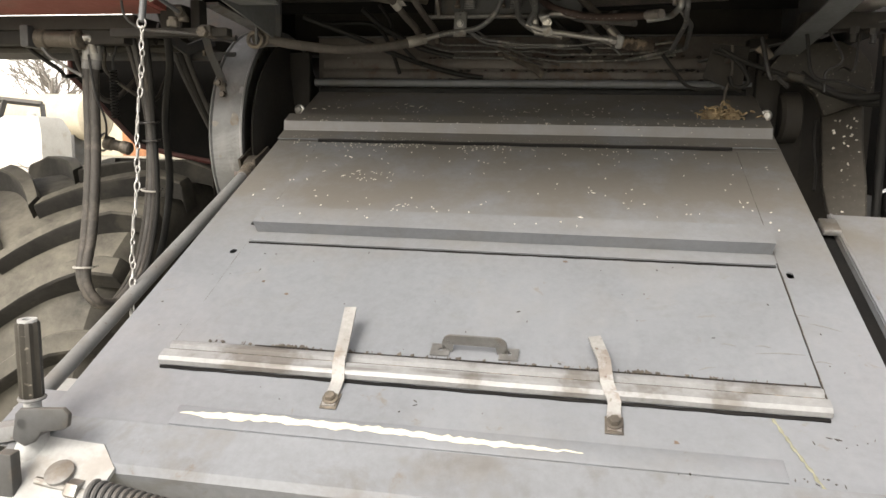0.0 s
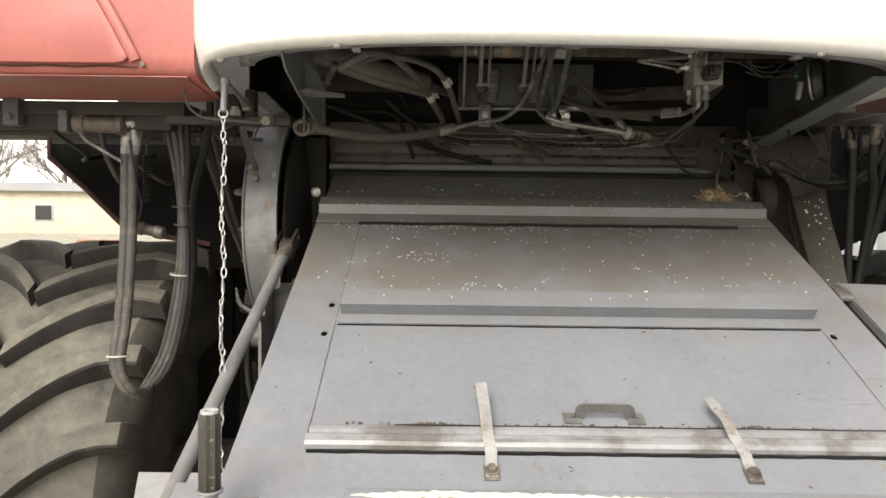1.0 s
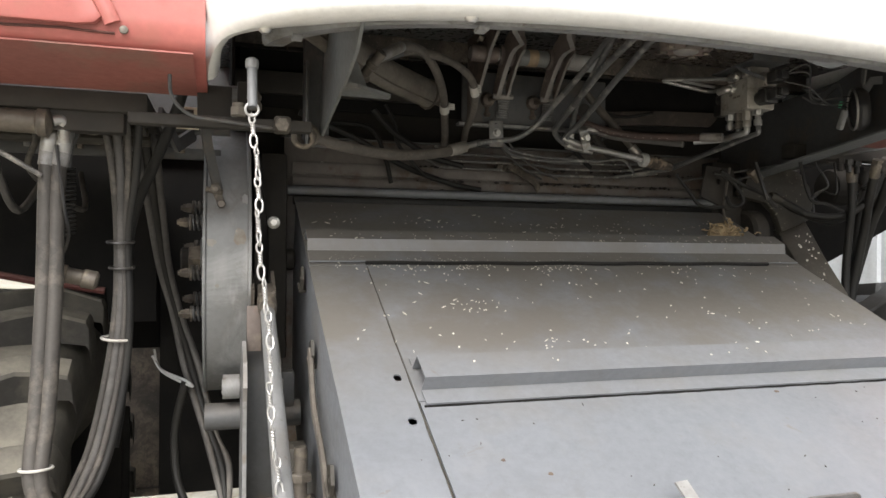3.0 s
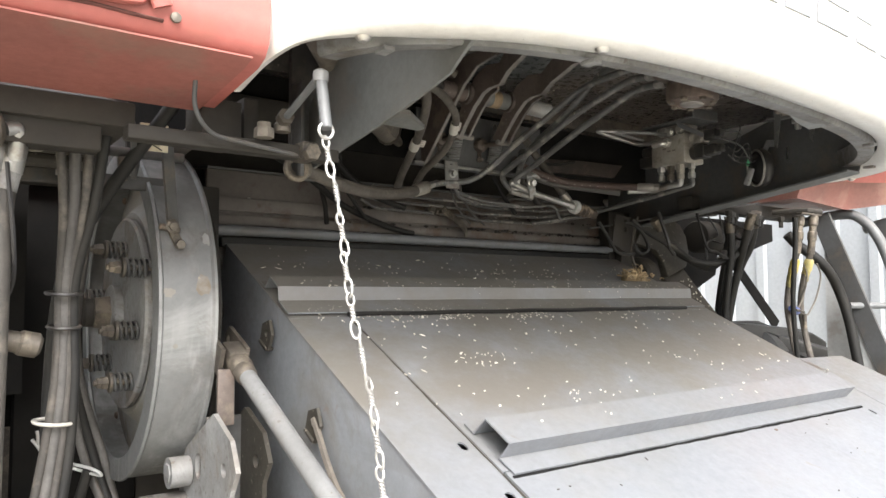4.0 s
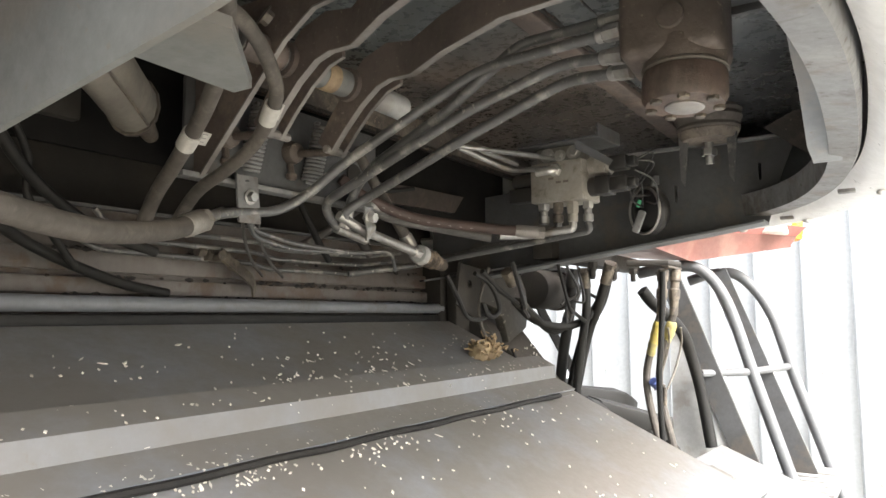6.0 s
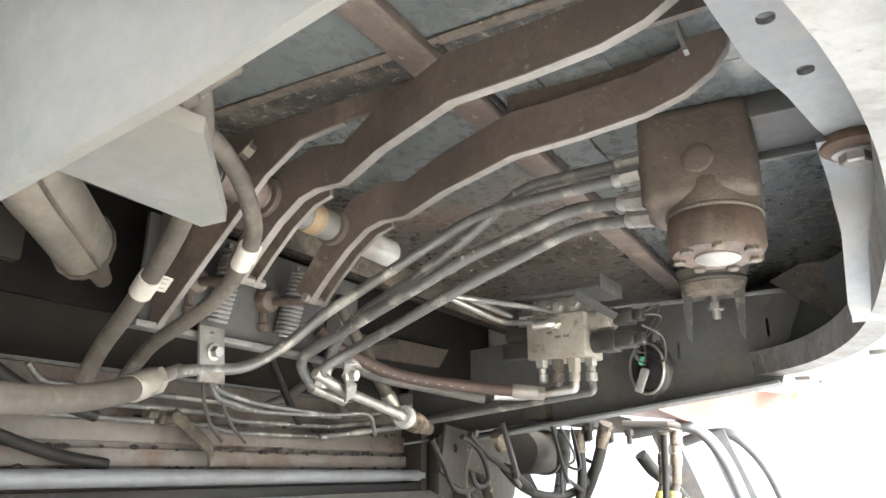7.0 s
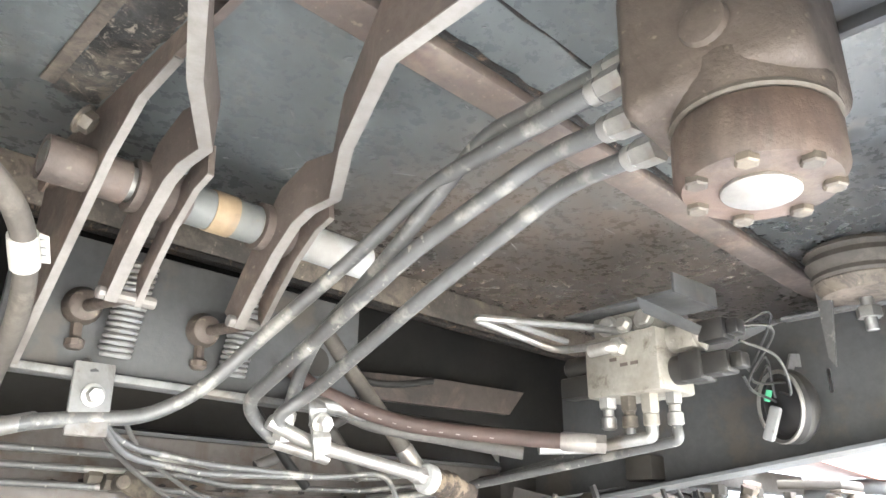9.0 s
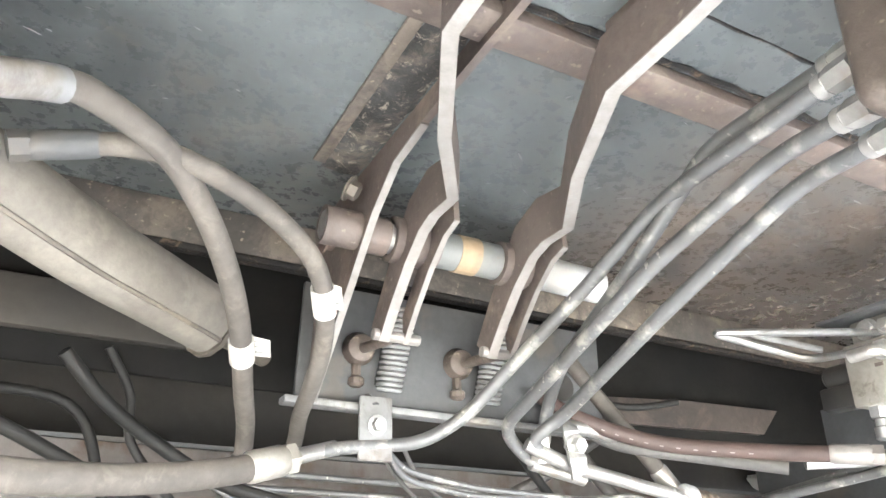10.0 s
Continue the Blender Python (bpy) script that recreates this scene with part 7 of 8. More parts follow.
def build_red_platform():
    rp = thing("platform_panel", (-1.5, 1.6, 2.06), "faded red sheet panel beside the cab, scuffed along its lower edge", "panel")
    prof = [(1.52, 3.0), (1.500, 2.40), (1.496, 2.125), (1.500, 2.098), (1.512, 2.084), (1.535, 2.076), (1.70, 2.060), (1.72, 2.062), (1.72, 2.075), (1.54, 2.090), (1.52, 2.102), (1.512, 2.125), (1.516, 2.40), (1.535, 3.0)]
    part("panel", loft([[V(x, y, z) for y, z in prof] for x in (-2.6, -1.9, -1.4, -1.1, -0.95, -0.862, -0.846, -0.842)]), RED, rp)
    rib = catmull([(-1.24, 1.494, 2.62), (-1.19, 1.494, 2.48), (-1.12, 1.492, 2.36), (-1.04, 1.490, 2.24), (-0.985, 1.490, 2.14), (-0.972, 1.492, 2.112)], 7)
    edge = [(p.x, p.z) for p in rib[::3]]
    raised = plate([(-2.6, 2.70), *[(x - 0.012, z) for x, z in edge if z > 2.125], (-0.985, 2.118), (-0.995, 2.108), (-1.02, 2.104), (-1.4, 2.104), (-2.6, 2.104)], 0.014, (0, 1.497, 0), (1, 0, 0), (0, 0, 1))
    part("raised_field", soften(raised, 0.005, 2, 50), RED, rp, "raised pressed field")
    part("rib", sweep(rib, 0.012, 12, squash=0.5, hint=(0, 1, 0)), RED, rp, "raised curved rib")
    # thin dark red line along the raised field's lower edge
    part("edge_line", sweep([V(-2.4 + 1.43 * k / 40, 1.4995, 2.0995 + 0.0012 * math.sin(k * 1.7)) for k in range(41)], 0.004, 6, squash=0.5), RED_DARK, rp)
    part("bolt", lathe([(0.0065, 0), (0.006, 0.003), (0.003, 0.004)], (-0.957, 1.496, 2.104), (0, -1, 0), 14), GREASE, rp)
    sign = part("light_unit", block((-1.36, 1.478, 2.13), (-1.285, 1.498, 2.30), 0.008), GREY_PALE, rp, "pale lamp unit")
    part("light_screw", lathe([(0.008, 0), (0.006, 0.004)], (-1.30, 1.478, 2.15), (0, -1, 0), 12), GREY_DARK, sign)
    # underside sheet with its shade mixed into the dirty red
    part("underside", loft([[V(x, 1.508, 2.079), V(x, 1.535, 2.073), V(x, 1.72, 2.057), V(x, 1.72, 2.0595), V(x, 1.536, 2.0755), V(x, 1.510, 2.082)] for x in (-2.6, -1.6, -1.1, -0.86)]), RED_LOW, rp, "dirty red underside with shade in its colour")
    # dark frame under the platform
    part("under_frame", block((-2.5, 1.722, 2.02), (-0.945, 2.4, 2.056), 0.004), BLACK, rp)
    part("cross_member", block((-2.2, 1.735, 1.985), (-0.985, 1.775, 2.03), 0.004), BLACK, rp)
    for y, z, r in ((1.84, 2.005, 0.011), (1.90, 2.010, 0.008), (1.955, 2.0, 0.012)):
        part("frame_tube", sweep([(-1.9, y, z), (-0.96, y, z + 0.002)], r, 10), ARM, rp, "dusty dark frame tube")
    for x in (-1.40,):
        part("bracket", merge(block((x, 1.70, 1.99), (x + 0.04, 1.735, 2.06), 0.003), bolt((x + 0.02, 1.70, 2.01), (0, -1, 0), 0.009, 0.008)), GREY_DARK, rp)
    # guard sheet coloured black to carry the shade it hangs in
    part("guard", plate([(-1.70, 2.06), (-1.70, 1.965), (-1.575, 1.858), (-1.430, 1.716), (-1.28, 1.685), (-1.115, 1.660), (-1.110, 1.575), (-0.99, 1.575), (-0.99, 2.06)], 0.006, (0, 2.475, 0), (1, 0, 0), (0, 0, 1)), VOID, rp, "guard sheet over the wheel, black for its shade")
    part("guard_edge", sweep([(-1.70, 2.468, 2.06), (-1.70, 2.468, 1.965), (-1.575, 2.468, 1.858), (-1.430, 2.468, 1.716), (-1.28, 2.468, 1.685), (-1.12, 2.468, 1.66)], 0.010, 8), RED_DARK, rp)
    # three black sheets added in place of the unlit depth behind the hoses
    part("inner_shade_sheet", block((-1.30, 2.75, 1.06), (-1.135, 2.80, 2.04), 0.004), VOID, rp)
    part("upper_shade_sheet", block((-1.50, 2.68, 1.70), (-0.97, 2.70, 2.05), 0.003), VOID, rp)
    part("lower_shade_sheet", block((-1.18, 2.71, 1.47), (-0.96, 2.73, 1.76), 0.003), VOID, rp)


build_red_platform()


def tie(th, at, along, r, mat=None):
    x, y, z = frame_of(along)
    part("cable_tie", merge(sweep([V(at) + (x * math.cos(a) + y * math.sin(a)) * r for a in [k * 0.3491 for k in range(18)]], 0.0028, 6, closed=True), sweep([V(at) + x * r, V(at) + x * (r + 0.028) + y * 0.006], 0.0018, 5)), mat or LABEL, th, "white cable tie")


def build_left_hoses():
    # thick pair hanging down, its ends turned up at the bottom
    for k in (0, 1):
        o = 0.019 * k
        h = hose("loop_hose", [(-1.108 + o * 1.2, 1.765, 1.985), (-1.116 + o, 1.765, 1.90), (-1.118 + o, 1.760, 1.70), (-1.122 + o, 1.735, 1.50), (-1.124 + o * 0.8, 1.708, 1.39), (-1.108 + o * 0.5, 1.705, 1.336 + o * 0.2), (-1.088 + o * 0.3, 1.715, 1.303 + o * 0.3), (-1.073, 1.74, 1.291 + o * 0.3), (-1.066, 1.77, 1.291)], 0.0132, HOSE_OLD, "thick grey hydraulic hose hanging in a loop before the wheel", "loop hoses", ends=(0,), n=6)
        part("sleeve", sweep([V(-1.110 + o * 1.2, 1.765, 1.97), V(-1.115 + o, 1.765, 1.925)], 0.0150, 14), GREY_WORN, h, "pale sleeve at the hose end")
        if k == 0:
            tie(h, (-1.116, 1.710, 1.40), (0.02, -0.1, -1), 0.0255)
    # thinner bundle rising beside it, splayed at its foot
    for k in range(4):
        a = 0.0105 * k
        h = hose("thin_hose", [(-1.030 + a * 2.0, 1.80, 2.03), (-1.016 + a * 1.3, 1.83, 1.92), (-1.012 + a * 0.6, 1.865, 1.80), (-1.014 + a * 0.8, 1.868, 1.66), (-1.030 + a * 1.1, 1.868, 1.53), (-1.055 + a * 1.2, 1.855, 1.40), (-1.078 + a * 1.3, 1.834, 1.335), (-1.095 + a * 1.2, 1.80, 1.290 + 0.004 * k)], 0.0066 + 0.0014 * (k % 2), (HOSE_OLD, HOSE_GREY, HOSE_OLD, RUBBER)[k], "thin dark hose in a tied bundle", "bundle hoses", n=6)
        if k == 1:
            tie(h, (-1.006, 1.868, 1.79), (0, 0.1, -1), 0.024, PLASTIC)
            tie(h, (-1.004, 1.872, 1.74), (0, 0.1, -1), 0.022, PLASTIC)
            tie(h, (-1.014, 1.876, 1.60), (-0.1, 0.05, -1), 0.026)
    # hoses beside the pulley
    for k in range(3):
        o = 0.017 * k
        hose("drain_hose", [(-0.995 + o, 1.96, 2.05), (-0.985 + o, 2.0, 1.96), (-0.972 + o * 0.8, 2.07, 1.86), (-0.958 + o * 0.6, 2.17, 1.735), (-0.930 + o * 0.5, 2.24, 1.61), (-0.905 + o, 2.26, 1.48), (-0.865 + o, 2.22, 1.36 - 0.02 * k), (-0.83 + o, 2.16, 1.25), (-0.80, 2.10, 1.14)], 0.0085 + 0.001 * (k % 2), (HOSE_GREY, RUBBER, HOSE_GREY)[k], "dark hose running down beside the pulley", "pulley hoses", n=6)
    hose("drain_hose", [(-0.880, 1.72, 2.085), (-0.905, 1.80, 2.03), (-0.945, 1.88, 1.95), (-0.985, 1.925, 1.86), (-1.003, 1.945, 1.77), (-1.008, 1.965, 1.62), (-1.012, 1.93, 1.46), (-1.02, 1.90, 1.38)], 0.0105, RUBBER, "black hose crossing from the cab corner into the bundle", "pulley hoses", n=6)
    hose("wire_hook", [(-0.985, 2.32, 1.50), (-0.955, 2.27, 1.465), (-0.885, 2.20, 1.44), (-0.90, 2.2, 1.455), (-0.965, 2.3, 1.47), (-0.98, 2.3, 1.52)], 0.0032, GREY_PALE, "bent pale wire hanging beside the hoses", "wire", n=8)
    # big loop of dark hose low down
    hose("drain_hose", [(-0.90, 2.22, 1.45), (-0.925, 2.24, 1.32), (-0.915, 2.22, 1.20), (-0.87, 2.16, 1.13), (-0.80, 2.08, 1.15)], 0.010, RUBBER, "black hose hanging in a low loop behind the rod", "pulley hoses", n=7)
    # hydraulic cylinder with fittings
    cy = thing("hydraulic_cylinder", (-1.15, 1.73, 1.96), "dusty yellowish hydraulic cylinder under the platform", "cylinder")
    part("barrel", lathe([(0.018, 0), (0.025, 0.004), (0.025, 0.03), (0.021, 0.034), (0.021, 0.11), (0.025, 0.114), (0.025, 0.128), (0.012, 0.135)], (-1.235, 1.735, 2.000), (1, 0, -0.03), 20), GREASE, cy)
    part("mount", block((-1.26, 1.70, 1.975), (-1.235, 1.765, 2.03), 0.004), GREY_DARK, cy)
    part("elbow", sweep(bends([(-1.10, 1.735, 2.0), (-1.085, 1.74, 2.005), (-1.085, 1.755, 1.965)], 0.012), 0.010, 12), ZINC, cy)
    part("pipe", sweep(catmull([(-1.225, 1.73, 1.985), (-1.20, 1.73, 1.955), (-1.16, 1.735, 1.93), (-1.12, 1.75, 1.905)], 6), 0.0045, 8), PIPE, cy)
    # quick coupler dangling by its cable
    qc = thing("quick_coupler", (-1.07, 1.74, 1.72), "greasy steel quick coupler hanging on a cable", "coupler")
    part("body", lathe([(0.012, 0), (0.019, 0.004), (0.019, 0.022), (0.015, 0.026), (0.015, 0.05), (0.018, 0.054), (0.018, 0.075), (0.012, 0.08)], (-1.117, 1.825, 1.733), (0.95, 0.05, -0.22), 18), GREASE, qc)
    part("ring", sweep([V(-1.120, 1.825, 1.733) + V(0.004 * math.sin(a), 0.02 * math.cos(a), 0.024 * math.sin(a)) for a in [k * 0.3491 for k in range(18)]], 0.003, 6, closed=True), ZINC, qc)
    part("cable", sweep(catmull([(-1.096, 1.745, 1.96), (-1.085, 1.75, 1.86), (-1.082, 1.78, 1.80), (-1.10, 1.81, 1.76), (-1.120, 1.825, 1.735)], 6), 0.003, 6), PLASTIC, qc)
    # clutter of fittings between platform and cab
    cl = thing("coupling_rail", (-0.85, 1.66, 1.98), "greasy coupling rail with nuts and small pipes under the cab corner", "rail")
    part("rail", block((-0.97, 1.655, 1.992), (-0.66, 1.685, 2.012), 0.003), BLACK, cl)
    part("nut", merge(hexnut((-0.79, 1.64, 2.012), (0, 0, 1), 0.0145, 0.015), lathe([(0.010, 0.015), (0.010, 0.022)], (-0.79, 1.64, 2.012), (0, 0, 1), 14)), CANVAS, cl, "pale brass-like nut")
    part("pipe", sweep(bends([(-0.90, 1.60, 2.09), (-0.90, 1.61, 2.03), (-0.87, 1.63, 2.004), (-0.72, 1.66, 1.996)], 0.03), 0.0032, 10), GREY_DARK, cl)
    part("box", merge(block((-0.86, 1.70, 2.01), (-0.80, 1.78, 2.075), 0.003), block((-0.79, 1.72, 2.012), (-0.765, 1.76, 2.09), 0.003)), BLACK, cl)
    part("lug", merge(block((-0.728, 1.645, 1.990), (-0.698, 1.69, 2.018), 0.006), hexnut((-0.715, 1.645, 2.0), (0, -1, 0), 0.014, 0.012)), GREASE, cl)
    part("link_arm", bar([(-0.93, 1.80, 2.035), (-0.905, 1.90, 1.99), (-0.875, 2.0, 2.03)], 0.03, 0.008, (1, 0, 0)), GREY_DARK, cl)
    # arm that drops to the pulley guard
    ga = thing("guard_arm", (-0.84, 1.93, 2.0), "grey flat arm with a warning sticker reaching to the pulley", "arm")
    part("arm", bar([(-0.855, 1.90, 2.06), (-0.845, 1.915, 1.99), (-0.825, 1.955, 1.905)], 0.020, 0.006, (0.3, -1, 0)), GREY_DARK, ga)
    stk = part("sticker", block((-0.905, 1.862, 2.018), (-0.862, 1.866, 2.062), 0.0), PRIMER, ga, "yellowish worn warning sticker")
    part("sticker_mark", merge(bar([(-0.902, 1.861, 2.020), (-0.872, 1.861, 2.036)], 0.003, 0.0012, (0, 0, 1)), bar([(-0.902, 1.861, 2.036), (-0.872, 1.861, 2.020)], 0.003, 0.0012, (0, 0, 1)), block((-0.904, 1.8606, 2.039), (-0.866, 1.8616, 2.042), 0), block((-0.898, 1.8606, 2.046), (-0.872, 1.8616, 2.057), 0)), ARM, stk)
    part("fork", merge(bar([(-0.832, 1.945, 1.918), (-0.826, 1.948, 1.895), (-0.816, 1.944, 1.872)], 0.016, 0.005, (0.3, -1, 0)), bolt((-0.83, 1.94, 1.905), (0, -1, 0), 0.008, 0.007), hexnut((-0.818, 1.938, 1.874), (0, -1, 0), 0.009, 0.010), rod((-0.85, 1.95, 1.906), (-0.815, 1.95, 1.900), 0.006, 8)), GREASE, ga, "greasy bent fork end")


build_left_hoses()


def build_left_clutter():
    sp = thing("return_spring", (-1.092, 1.84, 1.84), "dark coil spring hanging behind the loop hoses", "spring")
    part("coil", helix((-1.092, 1.84, 1.93), (-1.091, 1.84, 1.80), 0.009, 0.0024, 16, 6, 12), RUBBER, sp)
    part("hook", sweep(catmull([(-1.092, 1.84, 1.93), (-1.09, 1.84, 1.96), (-1.08, 1.84, 1.99), (-1.07, 1.84, 2.03)], 5), 0.0032, 6), GREY_DARK, sp)
    hk = thing("wire_hook", (-1.06, 1.85, 2.0), "pale bent wire hook on the platform frame", "hook")
    part("wire", sweep(catmull([(-1.10, 1.85, 2.004), (-1.07, 1.85, 2.0), (-1.05, 1.85, 1.998), (-1.036, 1.85, 2.006), (-1.034, 1.85, 2.018), (-1.044, 1.85, 2.02)], 6), 0.0034, 8), VALVE, hk)
    rnd = random.Random(8)
    for k in range(3):
        x = -1.32 + 0.075 * k
        y = 1.80 + 0.05 * (k % 3)
        hose("short_hose", [(x, y, 2.045), (x + rnd.uniform(-0.02, 0.03), y + 0.01, 1.99), (x + rnd.uniform(-0.03, 0.06), y + 0.05, 1.93), (x + rnd.uniform(0.0, 0.08), y + 0.14, 1.90 + rnd.uniform(-0.05, 0.05)), (x + rnd.uniform(0.02, 0.1), y + 0.28, 1.95)], rnd.choice((0.006, 0.008, 0.0105)), (RUBBER, HOSE_GREY, HOSE_OLD)[k % 3], "dark hose looping under the platform", "platform hoses", ends=(0,) if k % 2 else (), end_mat=GREASE)
    rl = thing("frame_rail", (-0.95, 1.98, 2.03), "dusty grey frame rail with small fittings under the platform", "rail")
    part("rail", sweep([(-1.5, 1.99, 2.035), (-0.80, 1.99, 2.035)], 0.009, 12), GREY_DARK, rl)
    part("strip", block((-1.45, 2.02, 1.975), (-0.82, 2.03, 2.0), 0.002), GREY_DARK, rl)
    for k in range(5):
        part("fitting", merge(hexnut((-1.30 + 0.10 * k, 1.99, 2.026), (0, 0, -1), 0.012, 0.016), rod((-1.30 + 0.10 * k, 1.99, 1.985), (-1.30 + 0.10 * k, 1.99, 2.012), 0.006, 8)), (GREASE, ZINC)[k % 2], rl)


build_left_clutter()

# ---------- right side ----------


def build_right_side():
    cv = thing("side_cover", (0.85, 1.3, 1.2), "flat grey sheet cover beside the feeder house", "cover")
    out = [(0.705, -0.60), (1.10, -0.60), (0.985, 0.30), (0.944, 0.535), (0.704, 0.545)]
    part("sheet", fplate(out, -0.022, 0.004), GREY, cv)
    part("skirt", merge(fblock(0.705, 0.709, -0.60, 0.54, -0.12, -0.022, 0.001), fblock(0.71, 0.944, 0.531, 0.535, -0.16, -0.022, 0.001)), GREY, cv)
    # black filler added so the gap beside the cover reads as shade
    part("gap_shade_strip", fblock(0.6635, 0.7045, -0.60, 0.54, -0.060, -0.030, 0.004), VOID, cv, "black strip for the shaded gap")
    part("edge_fold", fblock(0.705, 0.712, -0.60, 0.54, -0.018, -0.012, 0.002), GREY, cv)
    part("latch", fblock(0.675, 0.71, 0.46, 0.51, -0.02, -0.006, 0.003), ZINC, cv, "small zinc latch")
    part("post", block((0.73, 1.15, 0.0), (0.78, 1.25, 1.36), 0.004), GREY_DARK, cv)
    gd = thing("drive_guard", (0.80, 1.9, 1.3), "dark steel guard arm beside the feeder house with chaff on it", "guard")
    head = [(0.66, 1.95), (0.70, 2.005), (0.75, 2.035), (0.85, 2.042), (0.90, 2.022), (0.932, 1.983), (0.944, 1.93), (0.930, 1.88), (0.826, 1.842), (0.80, 1.90), (0.765, 1.93)]
    part("head", soften(plate(head, 0.03, (0, 2.17, 0), (1, 0, 0), (0, 0, 1)), 0.008, 2, 40), ARM, gd, "rounded dark guard head")
    rows = []
    for (xl, zl), (xr, zr), y in (((0.830, 1.850), (0.932, 1.886), 2.172), ((0.805, 1.75), (0.902, 1.77), 2.06), ((0.783, 1.662), (0.884, 1.668), 1.96), ((0.79, 1.552), (0.865, 1.568), 1.88), ((0.80, 1.40), (0.86, 1.40), 1.80)):
        rows.append([V(xl, y - 0.004, zl), V(xl + 0.006, y - 0.008, zl + 0.002), V(xr - 0.006, y - 0.008, zr + 0.002), V(xr, y - 0.004, zr), V(xr, y + 0.014, zr), V(xl, y + 0.014, zl)])
    part("arm", loft(rows), ARM, gd, "dusty dark guard arm")
    part("boss", lathe([(0.06, 0), (0.07, 0.01), (0.07, 0.05), (0.04, 0.06)], (0.72, 2.2, 1.84), (1, 0, 0), 24), BLACK, gd)
    # black sheet added where only darkness shows behind the guard
    part("plate", block((0.70, 2.235, 1.30), (0.98, 2.25, 2.06), 0.004), BLACK, gd, "black sheet for the unlit gap behind the guard")
    part("cable", sweep(catmull([(0.80, 2.12, 1.83), (0.79, 2.08, 1.76), (0.785, 2.03, 1.70), (0.77, 1.98, 1.65)], 6), 0.004, 6), RUBBER, gd)
    bits = []
    rnd = random.Random(44)
    for k in range(26):
        t = rnd.random() ** 1.3
        b = block((-0.003, -0.001, -0.0016), (0.003, 0.001, 0.0016), 0.0)
        bits.append(turned(b, Matrix.Translation((0.875 - 0.05 * t + rnd.uniform(-0.035, 0.035), 2.112 - 0.21 * t, 1.838 - 0.235 * t)) @ Euler((rnd.uniform(0.5, 0.9), rnd.uniform(0, 3), 0)).to_matrix().to_4x4()))
    tagged(part("chaff", merge(*bits), CHAFF, gd, "pale chaff flakes"), kind="stuff")
    rnd = random.Random(21)
    # dark hoses hanging on the right
    runs = [([(1.00, 1.93, 2.04), (1.025, 1.965, 1.95), (1.038, 2.015, 1.87), (1.03, 2.05, 1.75), (0.99, 2.06, 1.60), (0.95, 2.05, 1.46)], 0.0140),
            ([(0.94, 1.91, 2.03), (0.955, 1.95, 1.93), (0.985, 1.99, 1.86), (0.99, 2.03, 1.70), (0.97, 2.04, 1.55), (0.95, 2.04, 1.46)], 0.0125),
            ([(1.06, 2.06, 2.03), (1.06, 2.07, 1.93), (1.05, 2.09, 1.80), (1.03, 2.10, 1.65), (0.98, 2.10, 1.46)], 0.0150),
            ([(0.90, 1.96, 2.02), (0.905, 1.96, 1.93), (0.915, 1.98, 1.83), (0.925, 2.0, 1.70), (0.93, 2.0, 1.46)], 0.0110)]
    for k, (pts, r) in enumerate(runs):
        hose("hanging_hose", pts, r, RUBBER, "black hose hanging down beside the side cover", "hanging hoses", ends=(0,), n=6, end_mat=(GREASE, GREASE, PLASTIC)[k % 3])
    hose("hanging_hose", [(1.08, 1.87, 1.98), (1.105, 1.85, 1.945), (1.144, 1.818, 1.908), (1.184, 1.795, 1.865), (1.232, 1.787, 1.805), (1.262, 1.77, 1.70), (1.272, 1.75, 1.55)], 0.016, RUBBER, "thick black hose arching towards the ladder", "hanging hoses", n=6)
    hose("hanging_hose", [(0.96, 1.78, 2.02), (0.965, 1.785, 1.93), (0.962, 1.79, 1.85), (0.97, 1.80, 1.75), (0.985, 1.80, 1.60), (0.99, 1.79, 1.44)], 0.0075, RUBBER, "thin black hose hanging beside the couplings", "hanging hoses", n=6)
    hose("hanging_hose", [(0.74, 2.08, 1.95), (0.80, 2.06, 1.905), (0.87, 2.02, 1.885), (0.93, 1.98, 1.90), (0.97, 1.95, 1.95), (0.98, 1.93, 2.01)], 0.010, RUBBER, "black hose in a short upward loop", "hanging hoses", n=6)
    # two coupler lines with yellow and blue dust caps
    for k, x in enumerate((1.020, 1.064)):
        q = thing("coupler_line", (x, 1.775, 2.03), "dusty pipe coupling with a yellow cap" if k else "dusty pipe coupling with yellow and blue caps", "coupling", "coupling lines")
        t0 = V(x, 1.775 + 0.02 * (1 - k), 2.031)
        part("fitting", lathe([(0.010, 0), (0.014, 0.004), (0.014, 0.03), (0.011, 0.034), (0.011, 0.05), (0.014, 0.054), (0.014, 0.075), (0.011, 0.08), (0.011, 0.12)], t0, (-0.12, 0.05, -1), 16), GREASE, q)
        part("hose", sweep(catmull([t0 + V(-0.014, 0.006, -0.115), t0 + V(-0.012, 0.030, -0.19), t0 + V(0.008, 0.054, -0.27), t0 + V(0.012, 0.050, -0.34), t0 + V(0.0, 0.02, -0.46), t0 + V(0.02, 0.0, -0.6)], 6), 0.0095, 10), HOSE_DUSTY, q)
        part("cap", lathe([(0.0105, 0), (0.0135, 0.004), (0.0145, 0.014), (0.0135, 0.026), (0.0145, 0.034), (0.0125, 0.046 - 0.014 * k), (0.0118, 0.056 - 0.014 * k)], t0 + V(-0.014, 0.010, -0.135), (0.04, 0.32, -1), 14), (CAP_DULL, CAP_OLD)[k], q, "dirty yellow dust cap")
